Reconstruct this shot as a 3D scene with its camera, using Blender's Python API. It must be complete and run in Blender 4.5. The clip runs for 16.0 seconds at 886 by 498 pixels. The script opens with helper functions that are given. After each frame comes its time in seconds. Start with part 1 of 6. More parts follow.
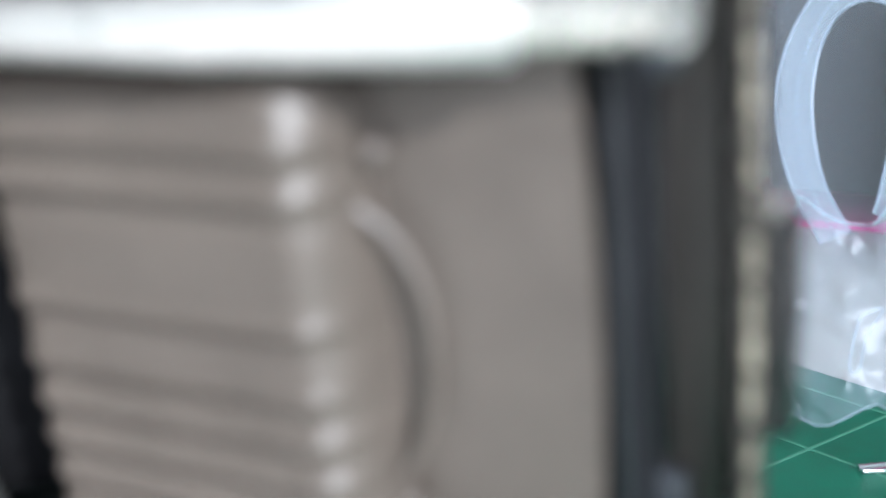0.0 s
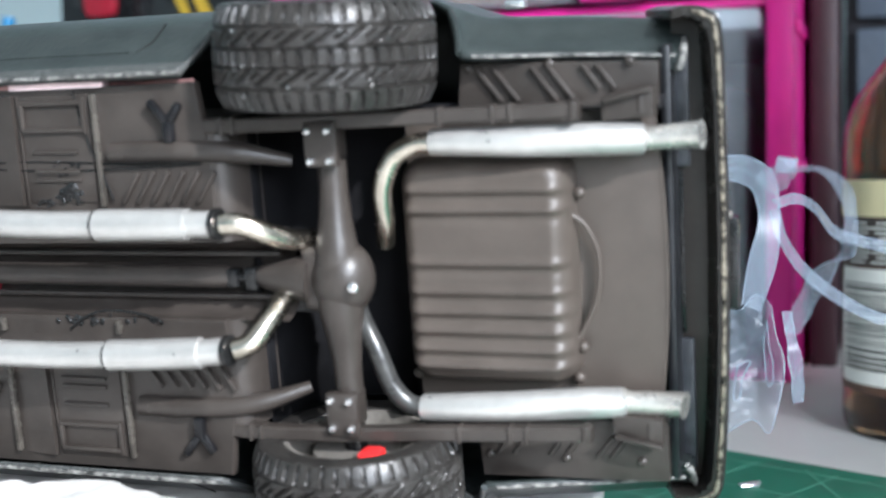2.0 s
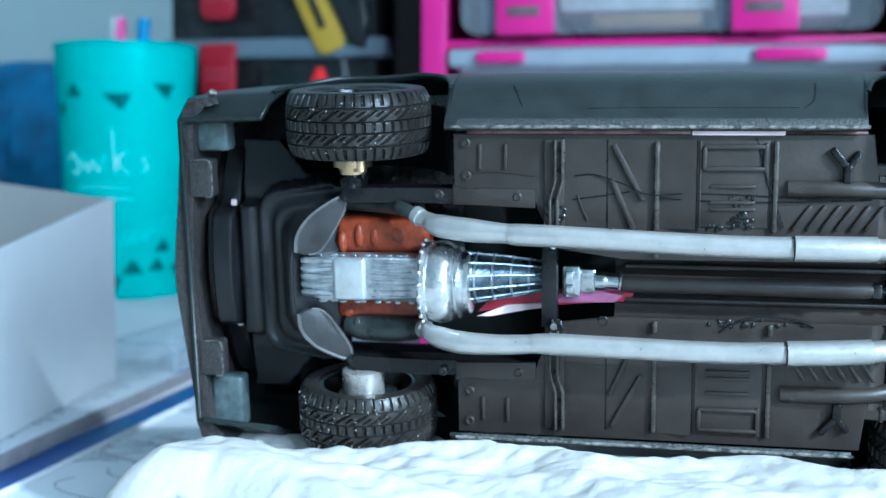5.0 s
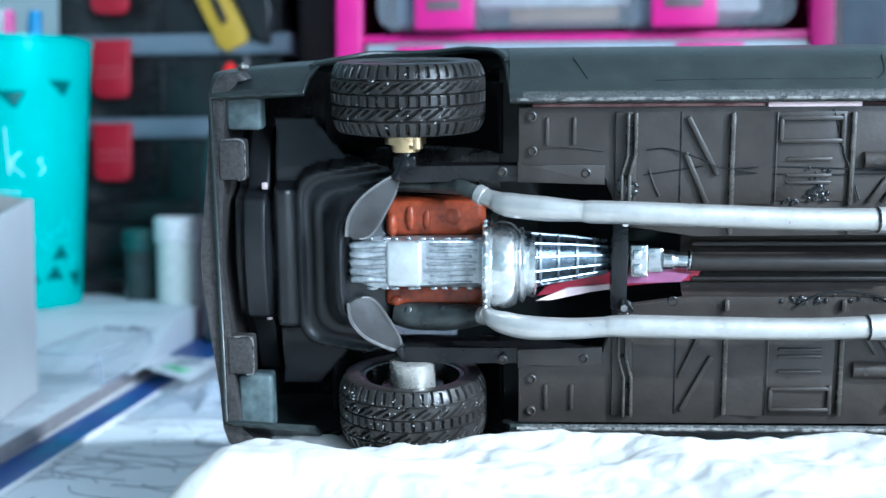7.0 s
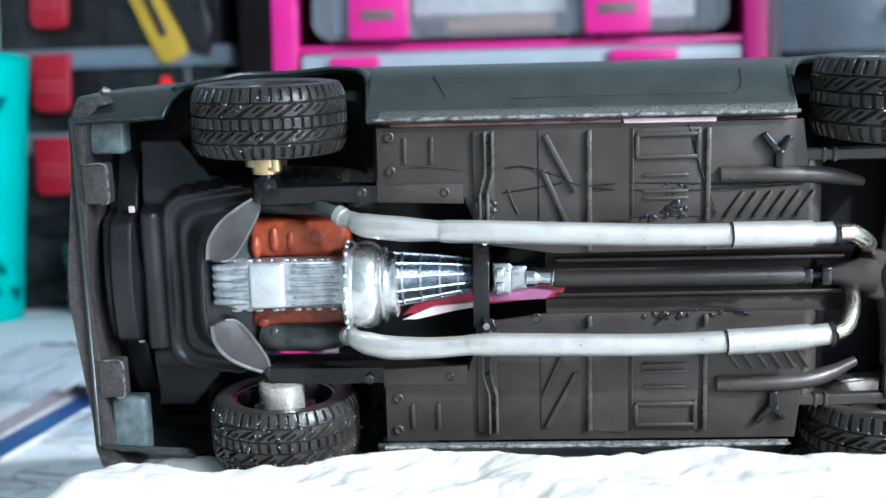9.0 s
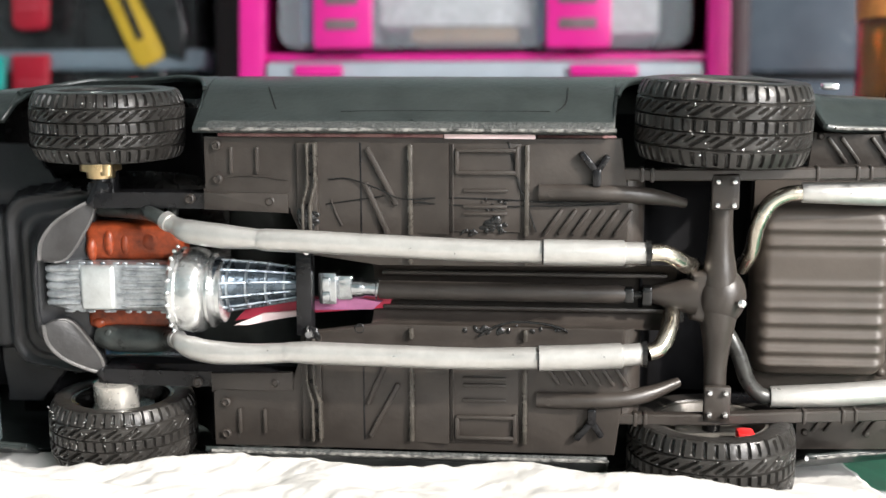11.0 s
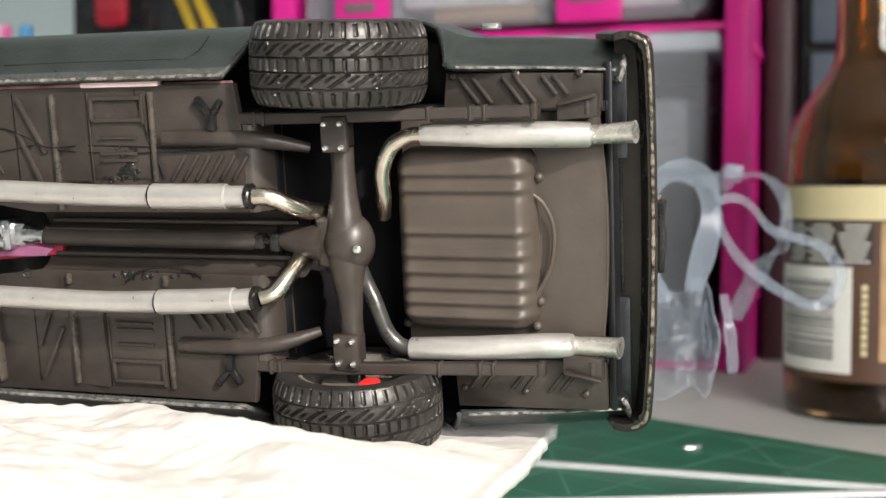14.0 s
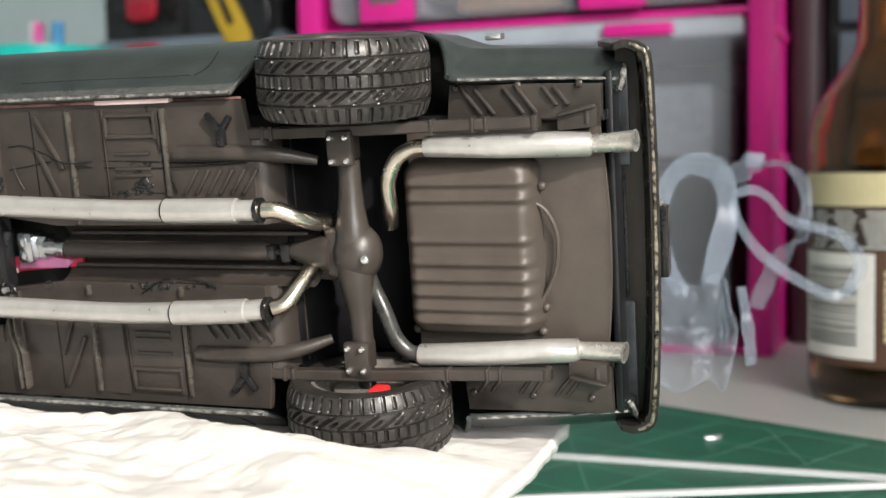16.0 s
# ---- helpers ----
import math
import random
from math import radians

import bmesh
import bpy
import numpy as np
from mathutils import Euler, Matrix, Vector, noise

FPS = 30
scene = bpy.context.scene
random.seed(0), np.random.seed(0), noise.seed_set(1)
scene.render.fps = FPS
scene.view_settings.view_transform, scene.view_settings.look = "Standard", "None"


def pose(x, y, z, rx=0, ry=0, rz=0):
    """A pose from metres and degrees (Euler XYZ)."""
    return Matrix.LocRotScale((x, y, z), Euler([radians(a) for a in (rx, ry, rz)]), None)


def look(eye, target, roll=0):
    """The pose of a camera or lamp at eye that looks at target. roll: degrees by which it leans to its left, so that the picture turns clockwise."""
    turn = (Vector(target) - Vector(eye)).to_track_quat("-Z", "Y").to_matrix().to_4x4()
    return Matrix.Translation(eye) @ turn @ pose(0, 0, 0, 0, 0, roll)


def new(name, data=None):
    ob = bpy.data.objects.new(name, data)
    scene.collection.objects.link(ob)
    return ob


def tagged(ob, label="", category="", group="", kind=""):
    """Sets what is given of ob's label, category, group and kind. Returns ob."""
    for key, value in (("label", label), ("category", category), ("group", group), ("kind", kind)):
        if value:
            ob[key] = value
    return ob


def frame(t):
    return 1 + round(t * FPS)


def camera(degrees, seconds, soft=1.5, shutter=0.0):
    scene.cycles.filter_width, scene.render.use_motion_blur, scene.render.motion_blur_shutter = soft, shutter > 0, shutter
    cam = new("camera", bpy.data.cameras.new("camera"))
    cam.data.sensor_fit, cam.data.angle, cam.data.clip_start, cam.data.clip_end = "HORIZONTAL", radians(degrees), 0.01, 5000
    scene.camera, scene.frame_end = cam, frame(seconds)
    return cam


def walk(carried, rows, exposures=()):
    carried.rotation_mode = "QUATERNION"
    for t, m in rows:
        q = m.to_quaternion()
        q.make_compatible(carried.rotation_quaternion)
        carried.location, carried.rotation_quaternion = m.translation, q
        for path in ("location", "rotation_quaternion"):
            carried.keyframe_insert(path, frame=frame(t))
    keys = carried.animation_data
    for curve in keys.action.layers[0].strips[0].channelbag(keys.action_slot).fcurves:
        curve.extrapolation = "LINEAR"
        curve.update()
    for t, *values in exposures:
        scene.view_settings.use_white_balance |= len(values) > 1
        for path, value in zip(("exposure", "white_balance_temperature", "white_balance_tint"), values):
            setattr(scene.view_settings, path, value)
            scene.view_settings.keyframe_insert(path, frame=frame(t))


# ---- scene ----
from mathutils.geometry import delaunay_2d_cdt

cam = camera(40.0, 16.0)
PATH = [
    (0, (0.1350, -0.0479, 0.0973), (-0.3059, 0.8141, -0.1528), -1.74),
    (0.3, (0.1398, -0.0539, 0.0944), (-0.3488, 0.7974, -0.0968), -0.05),
    (0.5, (0.1394, -0.0629, 0.0930), (-0.3106, 0.8185, -0.0511), 0.32),
    (0.7, (0.1429, -0.0746, 0.0924), (-0.2928, 0.8166, -0.0336), 0.38),
    (1, (0.1443, -0.0938, 0.0907), (-0.2663, 0.8123, -0.0118), -0.17),
    (1.5, (0.1434, -0.1300, 0.0888), (-0.2263, 0.7963, 0.0157), -0.62),
    (2, (0.1403, -0.1709, 0.0877), (-0.1855, 0.7727, 0.0286), -0.93),
    (2.5, (0.1270, -0.2150, 0.0845), (-0.1450, 0.7460, 0.0285), -0.70),
    (3, (0.1153, -0.2364, 0.0827), (-0.1586, 0.7237, 0.0263), -0.70),
    (3.5, (0.0864, -0.2430, 0.0840), (-0.1795, 0.7189, 0.0216), -0.48),
    (4, (0.0544, -0.2515, 0.0845), (-0.1979, 0.7141, 0.0230), -0.64),
    (4.5, (0.0315, -0.2516, 0.0896), (-0.1918, 0.7209, 0.0233), -0.21),
    (5, (0.0060, -0.2519, 0.0962), (-0.1878, 0.7268, 0.0290), 0.46),
    (7.5, (-0.0455, -0.2429, 0.0881), (-0.0790, 0.7550, 0.0322), -0.71),
    (8, (-0.0393, -0.2431, 0.0907), (-0.0754, 0.7546, 0.0325), -1.23),
    (10.5, (0.0146, -0.2416, 0.0928), (-0.0550, 0.7547, 0.0433), 0.05),
    (11, (0.0277, -0.2430, 0.0927), (-0.0574, 0.7522, 0.0447), 0.54),
    (11.5, (0.0547, -0.2408, 0.0882), (-0.0525, 0.7525, 0.0436), 0.85),
    (12, (0.0757, -0.2379, 0.0871), (-0.0619, 0.7514, 0.0398), 1.22),
    (12.5, (0.1002, -0.2306, 0.0853), (-0.0846, 0.7511, 0.0407), 1.24),
    (13, (0.1299, -0.2244, 0.0866), (-0.1059, 0.7464, 0.0419), 1.45),
    (13.5, (0.1467, -0.2212, 0.0863), (-0.1320, 0.7381, 0.0403), 1.10),
    (14, (0.1553, -0.2167, 0.0820), (-0.1572, 0.7321, 0.0353), 0.17),
    (14.5, (0.1570, -0.2182, 0.0824), (-0.1782, 0.7229, 0.0385), 0.05),
    (15, (0.1614, -0.2192, 0.0899), (-0.1939, 0.7140, 0.0348), -1.43),
    (15.5, (0.1618, -0.2195, 0.0901), (-0.1919, 0.7139, 0.0289), -1.63),
    (16, (0.1636, -0.2184, 0.0890), (-0.1817, 0.7177, 0.0216), -0.91),
]
cam.data.dof.use_dof = True
cam.data.dof.focus_distance = 0.245
cam.data.dof.aperture_fstop = 18.0
EXPO = [
    (0.0, 0.85, 5500, 10), (1.5, 0.7, 5600, 11), (3.0, 0.12, 5200, 9), (3.7, -0.03, 4800, 5), (5.0, 0.05, 4450, -3),
    (7.5, 0.4, 4850, 4), (8.0, 0.4, 4950, 5), (10.5, 0.4, 6000, 11), (11.5, 0.35, 6500, 13), (13.0, 0.2, 6700, 14), (16.0, 0.1, 6500, 13),
]
walk(cam, [(t, look(eye, target, roll)) for t, eye, target, roll in PATH], EXPO)

# ---- light ----
world = bpy.data.worlds.new("world")
scene.world = world
world.use_nodes = True
wn = world.node_tree.nodes
sky = wn.new("ShaderNodeTexSky")
sky.sky_type = 'NISHITA'
sky.sun_disc = False
sky.sun_elevation = radians(30)
sky.sun_rotation = radians(115)
wn["Background"].inputs[1].default_value = 0.12
world.node_tree.links.new(sky.outputs[0], wn["Background"].inputs[0])

SUN_FROM = Vector((0.80, -0.62, 0.56))
sun = new("sun", bpy.data.lights.new("sun", 'SUN'))
sun.data.energy = 5.6
sun.data.angle = radians(2.4)
sun.data.color = (1.0, 0.93, 0.82)
sun.matrix_world = look(SUN_FROM, (0, 0, 0))

win = new("window_light", bpy.data.lights.new("window_light", 'AREA'))
win.data.shape = 'RECTANGLE'
win.data.size, win.data.size_y = 1.0, 0.92
win.data.energy = 48.0
win.data.color = (1.0, 0.985, 0.95)
win.matrix_world = look((1.36, -1.46, 0.69), (0.2, -0.3, 0.1))
scene.view_settings.exposure = 0.0

# ---- helpers for building, in millimetres ----
MM = 0.001


def link(nt, a, b):
    nt.links.new(a, b)


def pmat(name, col, rough=0.5, metal=0.0, var=0.25, scale=250.0, bump=0.15, bscale=900.0, col2=None, trans=0.0, ior=1.45, coat=0.0, amount=0.5, alpha=1.0):
    """A painted, plastic or metal surface with blotches, fine grain and relief."""
    m = bpy.data.materials.new(name)
    m.use_nodes = True
    nt = m.node_tree
    p = nt.nodes["Principled BSDF"]
    tc = nt.nodes.new("ShaderNodeTexCoord")
    n1 = nt.nodes.new("ShaderNodeTexNoise")
    n1.inputs["Scale"].default_value = scale
    n1.inputs["Detail"].default_value = 5
    n1.inputs["Roughness"].default_value = 0.65
    link(nt, tc.outputs["Object"], n1.inputs["Vector"])
    ramp = nt.nodes.new("ShaderNodeValToRGB")
    lo = tuple(c * (1 - var) for c in col)
    hi = col2 or tuple(min(1, c * (1 + var)) for c in col)
    ramp.color_ramp.elements[0].position = 0.5 - 0.22 * (0.5 / max(amount, 0.05))
    ramp.color_ramp.elements[1].position = min(0.98, 0.5 + 0.22 * (0.5 / max(amount, 0.05)))
    ramp.color_ramp.elements[0].color = (*lo, 1)
    ramp.color_ramp.elements[1].color = (*hi, 1)
    link(nt, n1.outputs["Fac"], ramp.inputs["Fac"])
    link(nt, ramp.outputs["Color"], p.inputs["Base Color"])
    n2 = nt.nodes.new("ShaderNodeTexNoise")
    n2.inputs["Scale"].default_value = bscale
    n2.inputs["Detail"].default_value = 4
    link(nt, tc.outputs["Object"], n2.inputs["Vector"])
    if bump:
        b = nt.nodes.new("ShaderNodeBump")
        b.inputs["Strength"].default_value = bump
        b.inputs["Distance"].default_value = 0.0004
        link(nt, n2.outputs["Fac"], b.inputs["Height"])
        link(nt, b.outputs["Normal"], p.inputs["Normal"])
    rr = nt.nodes.new("ShaderNodeMapRange")
    rr.inputs["To Min"].default_value = max(0.02, rough - 0.12)
    rr.inputs["To Max"].default_value = min(1.0, rough + 0.12)
    link(nt, n1.outputs["Fac"], rr.inputs["Value"])
    link(nt, rr.outputs["Result"], p.inputs["Roughness"])
    p.inputs["Metallic"].default_value = metal
    p.inputs["IOR"].default_value = ior
    if trans:
        p.inputs["Transmission Weight"].default_value = trans
    if coat:
        p.inputs["Coat Weight"].default_value = coat
        p.inputs["Coat Roughness"].default_value = 0.1
    p.inputs["Alpha"].default_value = alpha
    return m


UNDER = pmat("underbody_paint", (0.0345, 0.0290, 0.0252), 0.38, var=0.28, scale=120, bump=0.14)
UNDER_D = pmat("underbody_dark", (0.009, 0.009, 0.010), 0.17, var=0.3, scale=120, bump=0.16, ior=1.38)
# paler and browner than UNDER
TANK = pmat("tank_brown_grey", (0.060, 0.049, 0.041), 0.47, var=0.18, scale=90, bump=0.08)
BODY = pmat("body_paint", (0.019, 0.0245, 0.0238), 0.33, var=0.25, scale=160, bump=0.2, col2=(0.030, 0.0368, 0.0355))
WORN = pmat("worn_edge", (0.04, 0.042, 0.04), 0.5, var=0.5, scale=700, col2=(0.24, 0.235, 0.22), amount=0.9, bump=0.4)
SCUFF = pmat("scuffed_paint", (0.030, 0.035, 0.034), 0.42, var=0.35, scale=2200, col2=(0.085, 0.088, 0.085), amount=0.75, bump=0.9, bscale=1800)
MOULD = pmat("moulded_black", (0.0115, 0.012, 0.0135), 0.33, var=0.3, scale=140, bump=0.12)
# near-black that puts the shade of hollows into the colour
CAVITY = pmat("hollow_shade_black", (0.007, 0.007, 0.008), 0.75, var=0.3, scale=140, bump=0.1, ior=1.2)
RUBBER = pmat("tyre_rubber", (0.018, 0.0168, 0.0155), 0.35, var=0.3, scale=200, bump=0.3, col2=(0.032, 0.0295, 0.027))
ALU = pmat("aluminium_paint", (0.49, 0.48, 0.46), 0.32, metal=0.62, var=0.10, scale=260, bump=0.2)
TAILM = pmat("dull_tail_metal", (0.52, 0.50, 0.46), 0.28, metal=0.7, var=0.25, scale=240, bump=0.15)
PIPE = pmat("bare_pipe", (0.60, 0.55, 0.47), 0.25, metal=1.0, var=0.3, scale=220, bump=0.05)
CHROME = pmat("cast_silver", (0.60, 0.62, 0.64), 0.22, metal=1.0, var=0.35, scale=350, bump=0.35)
BOLT = pmat("bolt_silver", (0.8, 0.8, 0.8), 0.2, metal=0.9, var=0.1)
ORANGE = pmat("engine_orange", (0.20, 0.036, 0.011), 0.36, var=0.6, scale=330, bump=0.6, bscale=350)
GREYARM = pmat("grey_arm", (0.026, 0.025, 0.025), 0.38, var=0.3, scale=300)
ARMRIM = pmat("grey_arm_rim", (0.085, 0.082, 0.08), 0.4, var=0.4, scale=300)
# paler tone that puts the highlights of the taller ribs into the colour
RIB_LIT = pmat("lit_rib_underbody", (0.044, 0.040, 0.035), 0.27, var=0.35, scale=220, col2=(0.080, 0.071, 0.060), bump=0.2)
WHEEL = pmat("wheel_grey", (0.20, 0.185, 0.165), 0.4, metal=0.3, var=0.35, scale=250, bump=0.2)
PIPE_D = pmat("dark_pipe", (0.05, 0.05, 0.048), 0.3, metal=0.4, var=0.4, scale=220, bump=0.1)
RED_IN = pmat("interior_red", (0.38, 0.02, 0.05), 0.4, var=0.3, scale=120)
PINKW = pmat("interior_white", (0.8, 0.62, 0.62), 0.4, var=0.2, scale=100)
BLACKG = pmat("black_gloss", (0.012, 0.012, 0.012), 0.15, var=0.3)
BRASS = pmat("brass", (0.6, 0.45, 0.25), 0.3, metal=0.9, var=0.2)
REDCAL = pmat("brake_red", (0.7, 0.02, 0.02), 0.35, var=0.1)


def mesh_of(name, bm, material, smooth=True, scale=MM):
    me = bpy.data.meshes.new(name)
    if scale != 1:
        bmesh.ops.scale(bm, vec=(scale,) * 3, verts=bm.verts)
    bmesh.ops.recalc_face_normals(bm, faces=bm.faces)
    bm.to_mesh(me)
    bm.free()
    if smooth:
        me.shade_smooth()
        me.set_sharp_from_angle(angle=radians(38))
    for m in (material if isinstance(material, (list, tuple)) else [material]):
        me.materials.append(m)
    return me


def part(name, bm, material, parent, label="", smooth=True, scale=MM):
    ob = new(name, mesh_of(name, bm, material, smooth, scale))
    ob.parent = parent
    if label:
        tagged(ob, label)
    return ob


def thing(name, label, category, m=None, group="", kind=""):
    ob = new(name)
    ob.empty_display_size = 0.01
    if m is not None:
        ob.matrix_world = m
    return tagged(ob, label, category, group, kind)


def solid(name, bm, material, label, category="", group="", kind="", smooth=True, scale=MM, m=None):
    ob = new(name, mesh_of(name, bm, material, smooth, scale))
    if m is not None:
        ob.matrix_world = m
    return tagged(ob, label, category, group, kind)


def box(bm, lo, hi, bev=0.3, seg=2):
    """An upright block with rounded edges, from corner lo to corner hi."""
    c = [(a + b) / 2 for a, b in zip(lo, hi)]
    s = [abs(b - a) for a, b in zip(lo, hi)]
    r = bmesh.ops.create_cube(bm, size=1, matrix=Matrix.Translation(c) @ Matrix.Diagonal((*s, 1)))
    if bev:
        es = list({e for v in r["verts"] for e in v.link_edges})
        bmesh.ops.bevel(bm, geom=es, offset=min(bev, 0.45 * min(s)), segments=seg, affect='EDGES', profile=0.5)


def prism(bm, outline, z0, z1, bev=0.0, seg=2):
    """A plate with the given outline (x, y), from height z0 to z1."""
    n = len(outline)
    lo = [bm.verts.new((x, y, z0)) for x, y in outline]
    hi = [bm.verts.new((x, y, z1)) for x, y in outline]
    fs = [bm.faces.new(lo[::-1]), bm.faces.new(hi)]
    top = fs[1]
    for i in range(n):
        fs.append(bm.faces.new((lo[i], lo[(i + 1) % n], hi[(i + 1) % n], hi[i])))
    if bev:
        bmesh.ops.bevel(bm, geom=list(top.edges), offset=bev, segments=seg, affect='EDGES', profile=0.5)


def smooth_path(pts, step=6):
    """Points on a smooth curve through pts (of any dimension)."""
    P = [np.array(p, float) for p in pts]
    P = [2 * P[0] - P[1]] + P + [2 * P[-1] - P[-2]]
    out = []
    for i in range(1, len(P) - 2):
        for k in range(step):
            t = k / step
            a, b, c, d = P[i - 1:i + 3]
            out.append(0.5 * (2 * b + (c - a) * t + (2 * a - 5 * b + 4 * c - d) * t * t + (3 * b - a - 3 * c + d) * t ** 3))
    out.append(P[-2])
    return out


def tube(bm, pts, r, seg=14, caps=True, ovals=None):
    """A round bar along pts; r is one radius or one for each point."""
    pts = [Vector(p) for p in pts]
    rs = list(r) if hasattr(r, "__len__") else [r] * len(pts)
    up = Vector((0.13, 0.31, 0.94)).normalized()
    rings = []
    for i, p in enumerate(pts):
        d = (pts[min(i + 1, len(pts) - 1)] - pts[max(i - 1, 0)]).normalized()
        x = up.cross(d)
        if x.length < 0.05:
            x = Vector((1, 0, 0)).cross(d)
        x.normalize()
        y = d.cross(x)
        up = y
        rings.append([bm.verts.new(p + rs[i] * (math.cos(2 * math.pi * k / seg) * x + math.sin(2 * math.pi * k / seg) * y)) for k in range(seg)])
    for a, b in zip(rings, rings[1:]):
        for k in range(seg):
            bm.faces.new((a[k], a[(k + 1) % seg], b[(k + 1) % seg], b[k]))
    if caps:
        bm.faces.new(rings[0][::-1])
        bm.faces.new(rings[-1])
    return rings


def lathe(bm, prof, axis='y', centre=(0, 0, 0), seg=40, closed=False):
    """Turns a profile of (radius, height) round an axis."""
    rings = []
    c = Vector(centre)
    for r, h in prof:
        ring = []
        for k in range(seg):
            a = 2 * math.pi * k / seg
            u, v = r * math.cos(a), r * math.sin(a)
            p = {'x': (h, u, v), 'y': (u, h, v), 'z': (u, v, h)}[axis]
            ring.append(bm.verts.new(c + Vector(p)))
        rings.append(ring)
    pairs = list(zip(rings, rings[1:])) + ([(rings[-1], rings[0])] if closed else [])
    for a, b in pairs:
        for k in range(seg):
            bm.faces.new((a[k], a[(k + 1) % seg], b[(k + 1) % seg], b[k]))
    if not closed:
        if prof[0][0] > 1e-6:
            bm.faces.new(rings[0])
        if prof[-1][0] > 1e-6:
            bm.faces.new(rings[-1][::-1])


def bar(bm, p, q, w, h, bev=0.25):
    """A straight bar from p to q on a floor, w wide and h high; p and q lie on its bottom line."""
    p, q = Vector(p), Vector(q)
    d = q - p
    x = d.normalized()
    z = Vector((0, 0, 1))
    y = z.cross(x).normalized()
    z = x.cross(y)
    m = Matrix((( *x, 0), (*y, 0), (*z, 0), (0, 0, 0, 1))).transposed()
    m.translation = (p + q) / 2 + z * h / 2
    r = bmesh.ops.create_cube(bm, size=1, matrix=m @ Matrix.Diagonal((d.length, w, h, 1)))
    if bev:
        es = list({e for v in r["verts"] for e in v.link_edges})
        bmesh.ops.bevel(bm, geom=es, offset=min(bev, 0.4 * min(w, h)), segments=2, affect='EDGES', profile=0.5)

# ---- the model car, lying on its side: x to its tail, y to its upper side, z out of its belly ----
CAR = Matrix(((1, 0, 0, 0), (0, -0.143, -0.9897, 0), (0, 0.9897, -0.143, 0.0716), (0, 0, 0, 1)))
car = thing("model_car", "dark plastic scale model car lying on its side on towel", "model car", CAR)
BC = -0.3            # middle line of the chassis
FW, RW = (-63.5, -9.0), (62.0, -7.0)   # wheel centres along and out


def body_edge(a):
    """How far out the lower edge of the body side lies."""
    if a < -82:
        e = -4.6 - 0.10 * max(0, -92 - a)
    elif a < -42:
        e = 0.7 - 5.2 * max(0.0, min(1.0, (-43 - a) / 38))
    elif a < 44:
        e = 0.7
    else:
        e = -10.2 - 11.4 * max(0.0, min(1.0, (a - 84) / 29))
    for (wa, wc), r in ((FW, 20.5), (RW, 21.0)):
        d = abs(a - wa)
        if d < r:
            e = min(e, wc - math.sqrt(r * r - d * d) + 1.5)
    return e


def body_mid(a):
    """Middle line of the body shell, which sits askew on the chassis towards both ends."""
    return BC - 0.6 * max(0.0, min(1.0, (-52 - a) / 26)) - 1.2 * max(0.0, min(1.0, (a - 76) / 8)) - 1.3 * max(0.0, min(1.0, (a - 84) / 29))


def body_half(c, a):
    """Half width of the body side at depth c."""
    pts = [(6, 31.4), (0.7, 33.8), (-6, 36.8), (-12, 41.0), (-18, 42.6), (-25, 42.7), (-31, 41.4), (-36, 39.0)]
    sh = 8.6 * max(0.0, min(1.0, (a - 74) / 9)) + 11.4 * max(0.0, min(1.0, (a - 84) / 29))
    c = min(6.0, c + sh)
    w = float(np.interp(-c, [-p[0] for p in pts], [p[1] for p in pts]))
    w = min(w, 42.7 - 2.6 * max(0.0, min(1.0, (a - 70) / 14)) - 1.4 * max(0.0, min(1.0, (-70 - a) / 14)))
    return w * (1 - 0.07 * max(0.0, (abs(a - 5) - 70) / 45) ** 2) + 1.1 * max(0.0, min(1.0, (a - 88) / 25))


def build_body():
    bm = bmesh.new()
    stations = sorted(set(list(np.linspace(-104, 113.8, 90)) + [-84.2, -83.9, -43.2, -42.9, 41.2, 41.5, 82.8, 83.1]))
    sections = []
    for a in stations:
        e = body_edge(a)
        cab = max(0.0, min(1.0, (a + 40) / 26)) * max(0.0, min(1.0, (74 - a) / 34))
        cab = cab * cab * (3 - 2 * cab)
        half = []
        for k in range(13):
            c = e + (-33 - e) * k / 12
            half.append((body_half(c, a), c))
        w = half[-1][0]
        for f, dc in ((0.94, -2.0), (0.86, -3.0)):
            half.append((w * f, -33 + dc))
        for f, up in ((0.78, 7.0), (0.68, 13.5), (0.60, 17.0), (0.30, 18.0), (0.0, 18.3)):
            half.append((w * (f * cab + f * 1.05 * (1 - cab)), -36 - up * cab - 1.2 * (1 - f)))
        row = [(a, body_mid(a) + b, c) for b, c in half] + [(a, body_mid(a) - b, c) for b, c in half[-2::-1]]
        sections.append([bm.verts.new(p) for p in row])
    for s, t in zip(sections, sections[1:]):
        for k in range(len(s) - 1):
            # the bonnet has a gap beside the engine
            if k == 20 and -90 < s[0].co.x < -57:
                continue
            bm.faces.new((s[k], s[k + 1], t[k + 1], t[k]))
    for s, flip in ((sections[0], False), (sections[-1], True)):
        n = len(s)
        for k in range(6 if flip else 0, n // 2):
            q = [s[k], s[k + 1], s[n - 2 - k], s[n - 1 - k]]
            q = list(dict.fromkeys(q))
            if len(q) > 2:
                bm.faces.new(q if flip else q[::-1])
    return bm


body = part("body", build_body(), BODY, car, "dark green-grey body shell with scuffed sill edges")
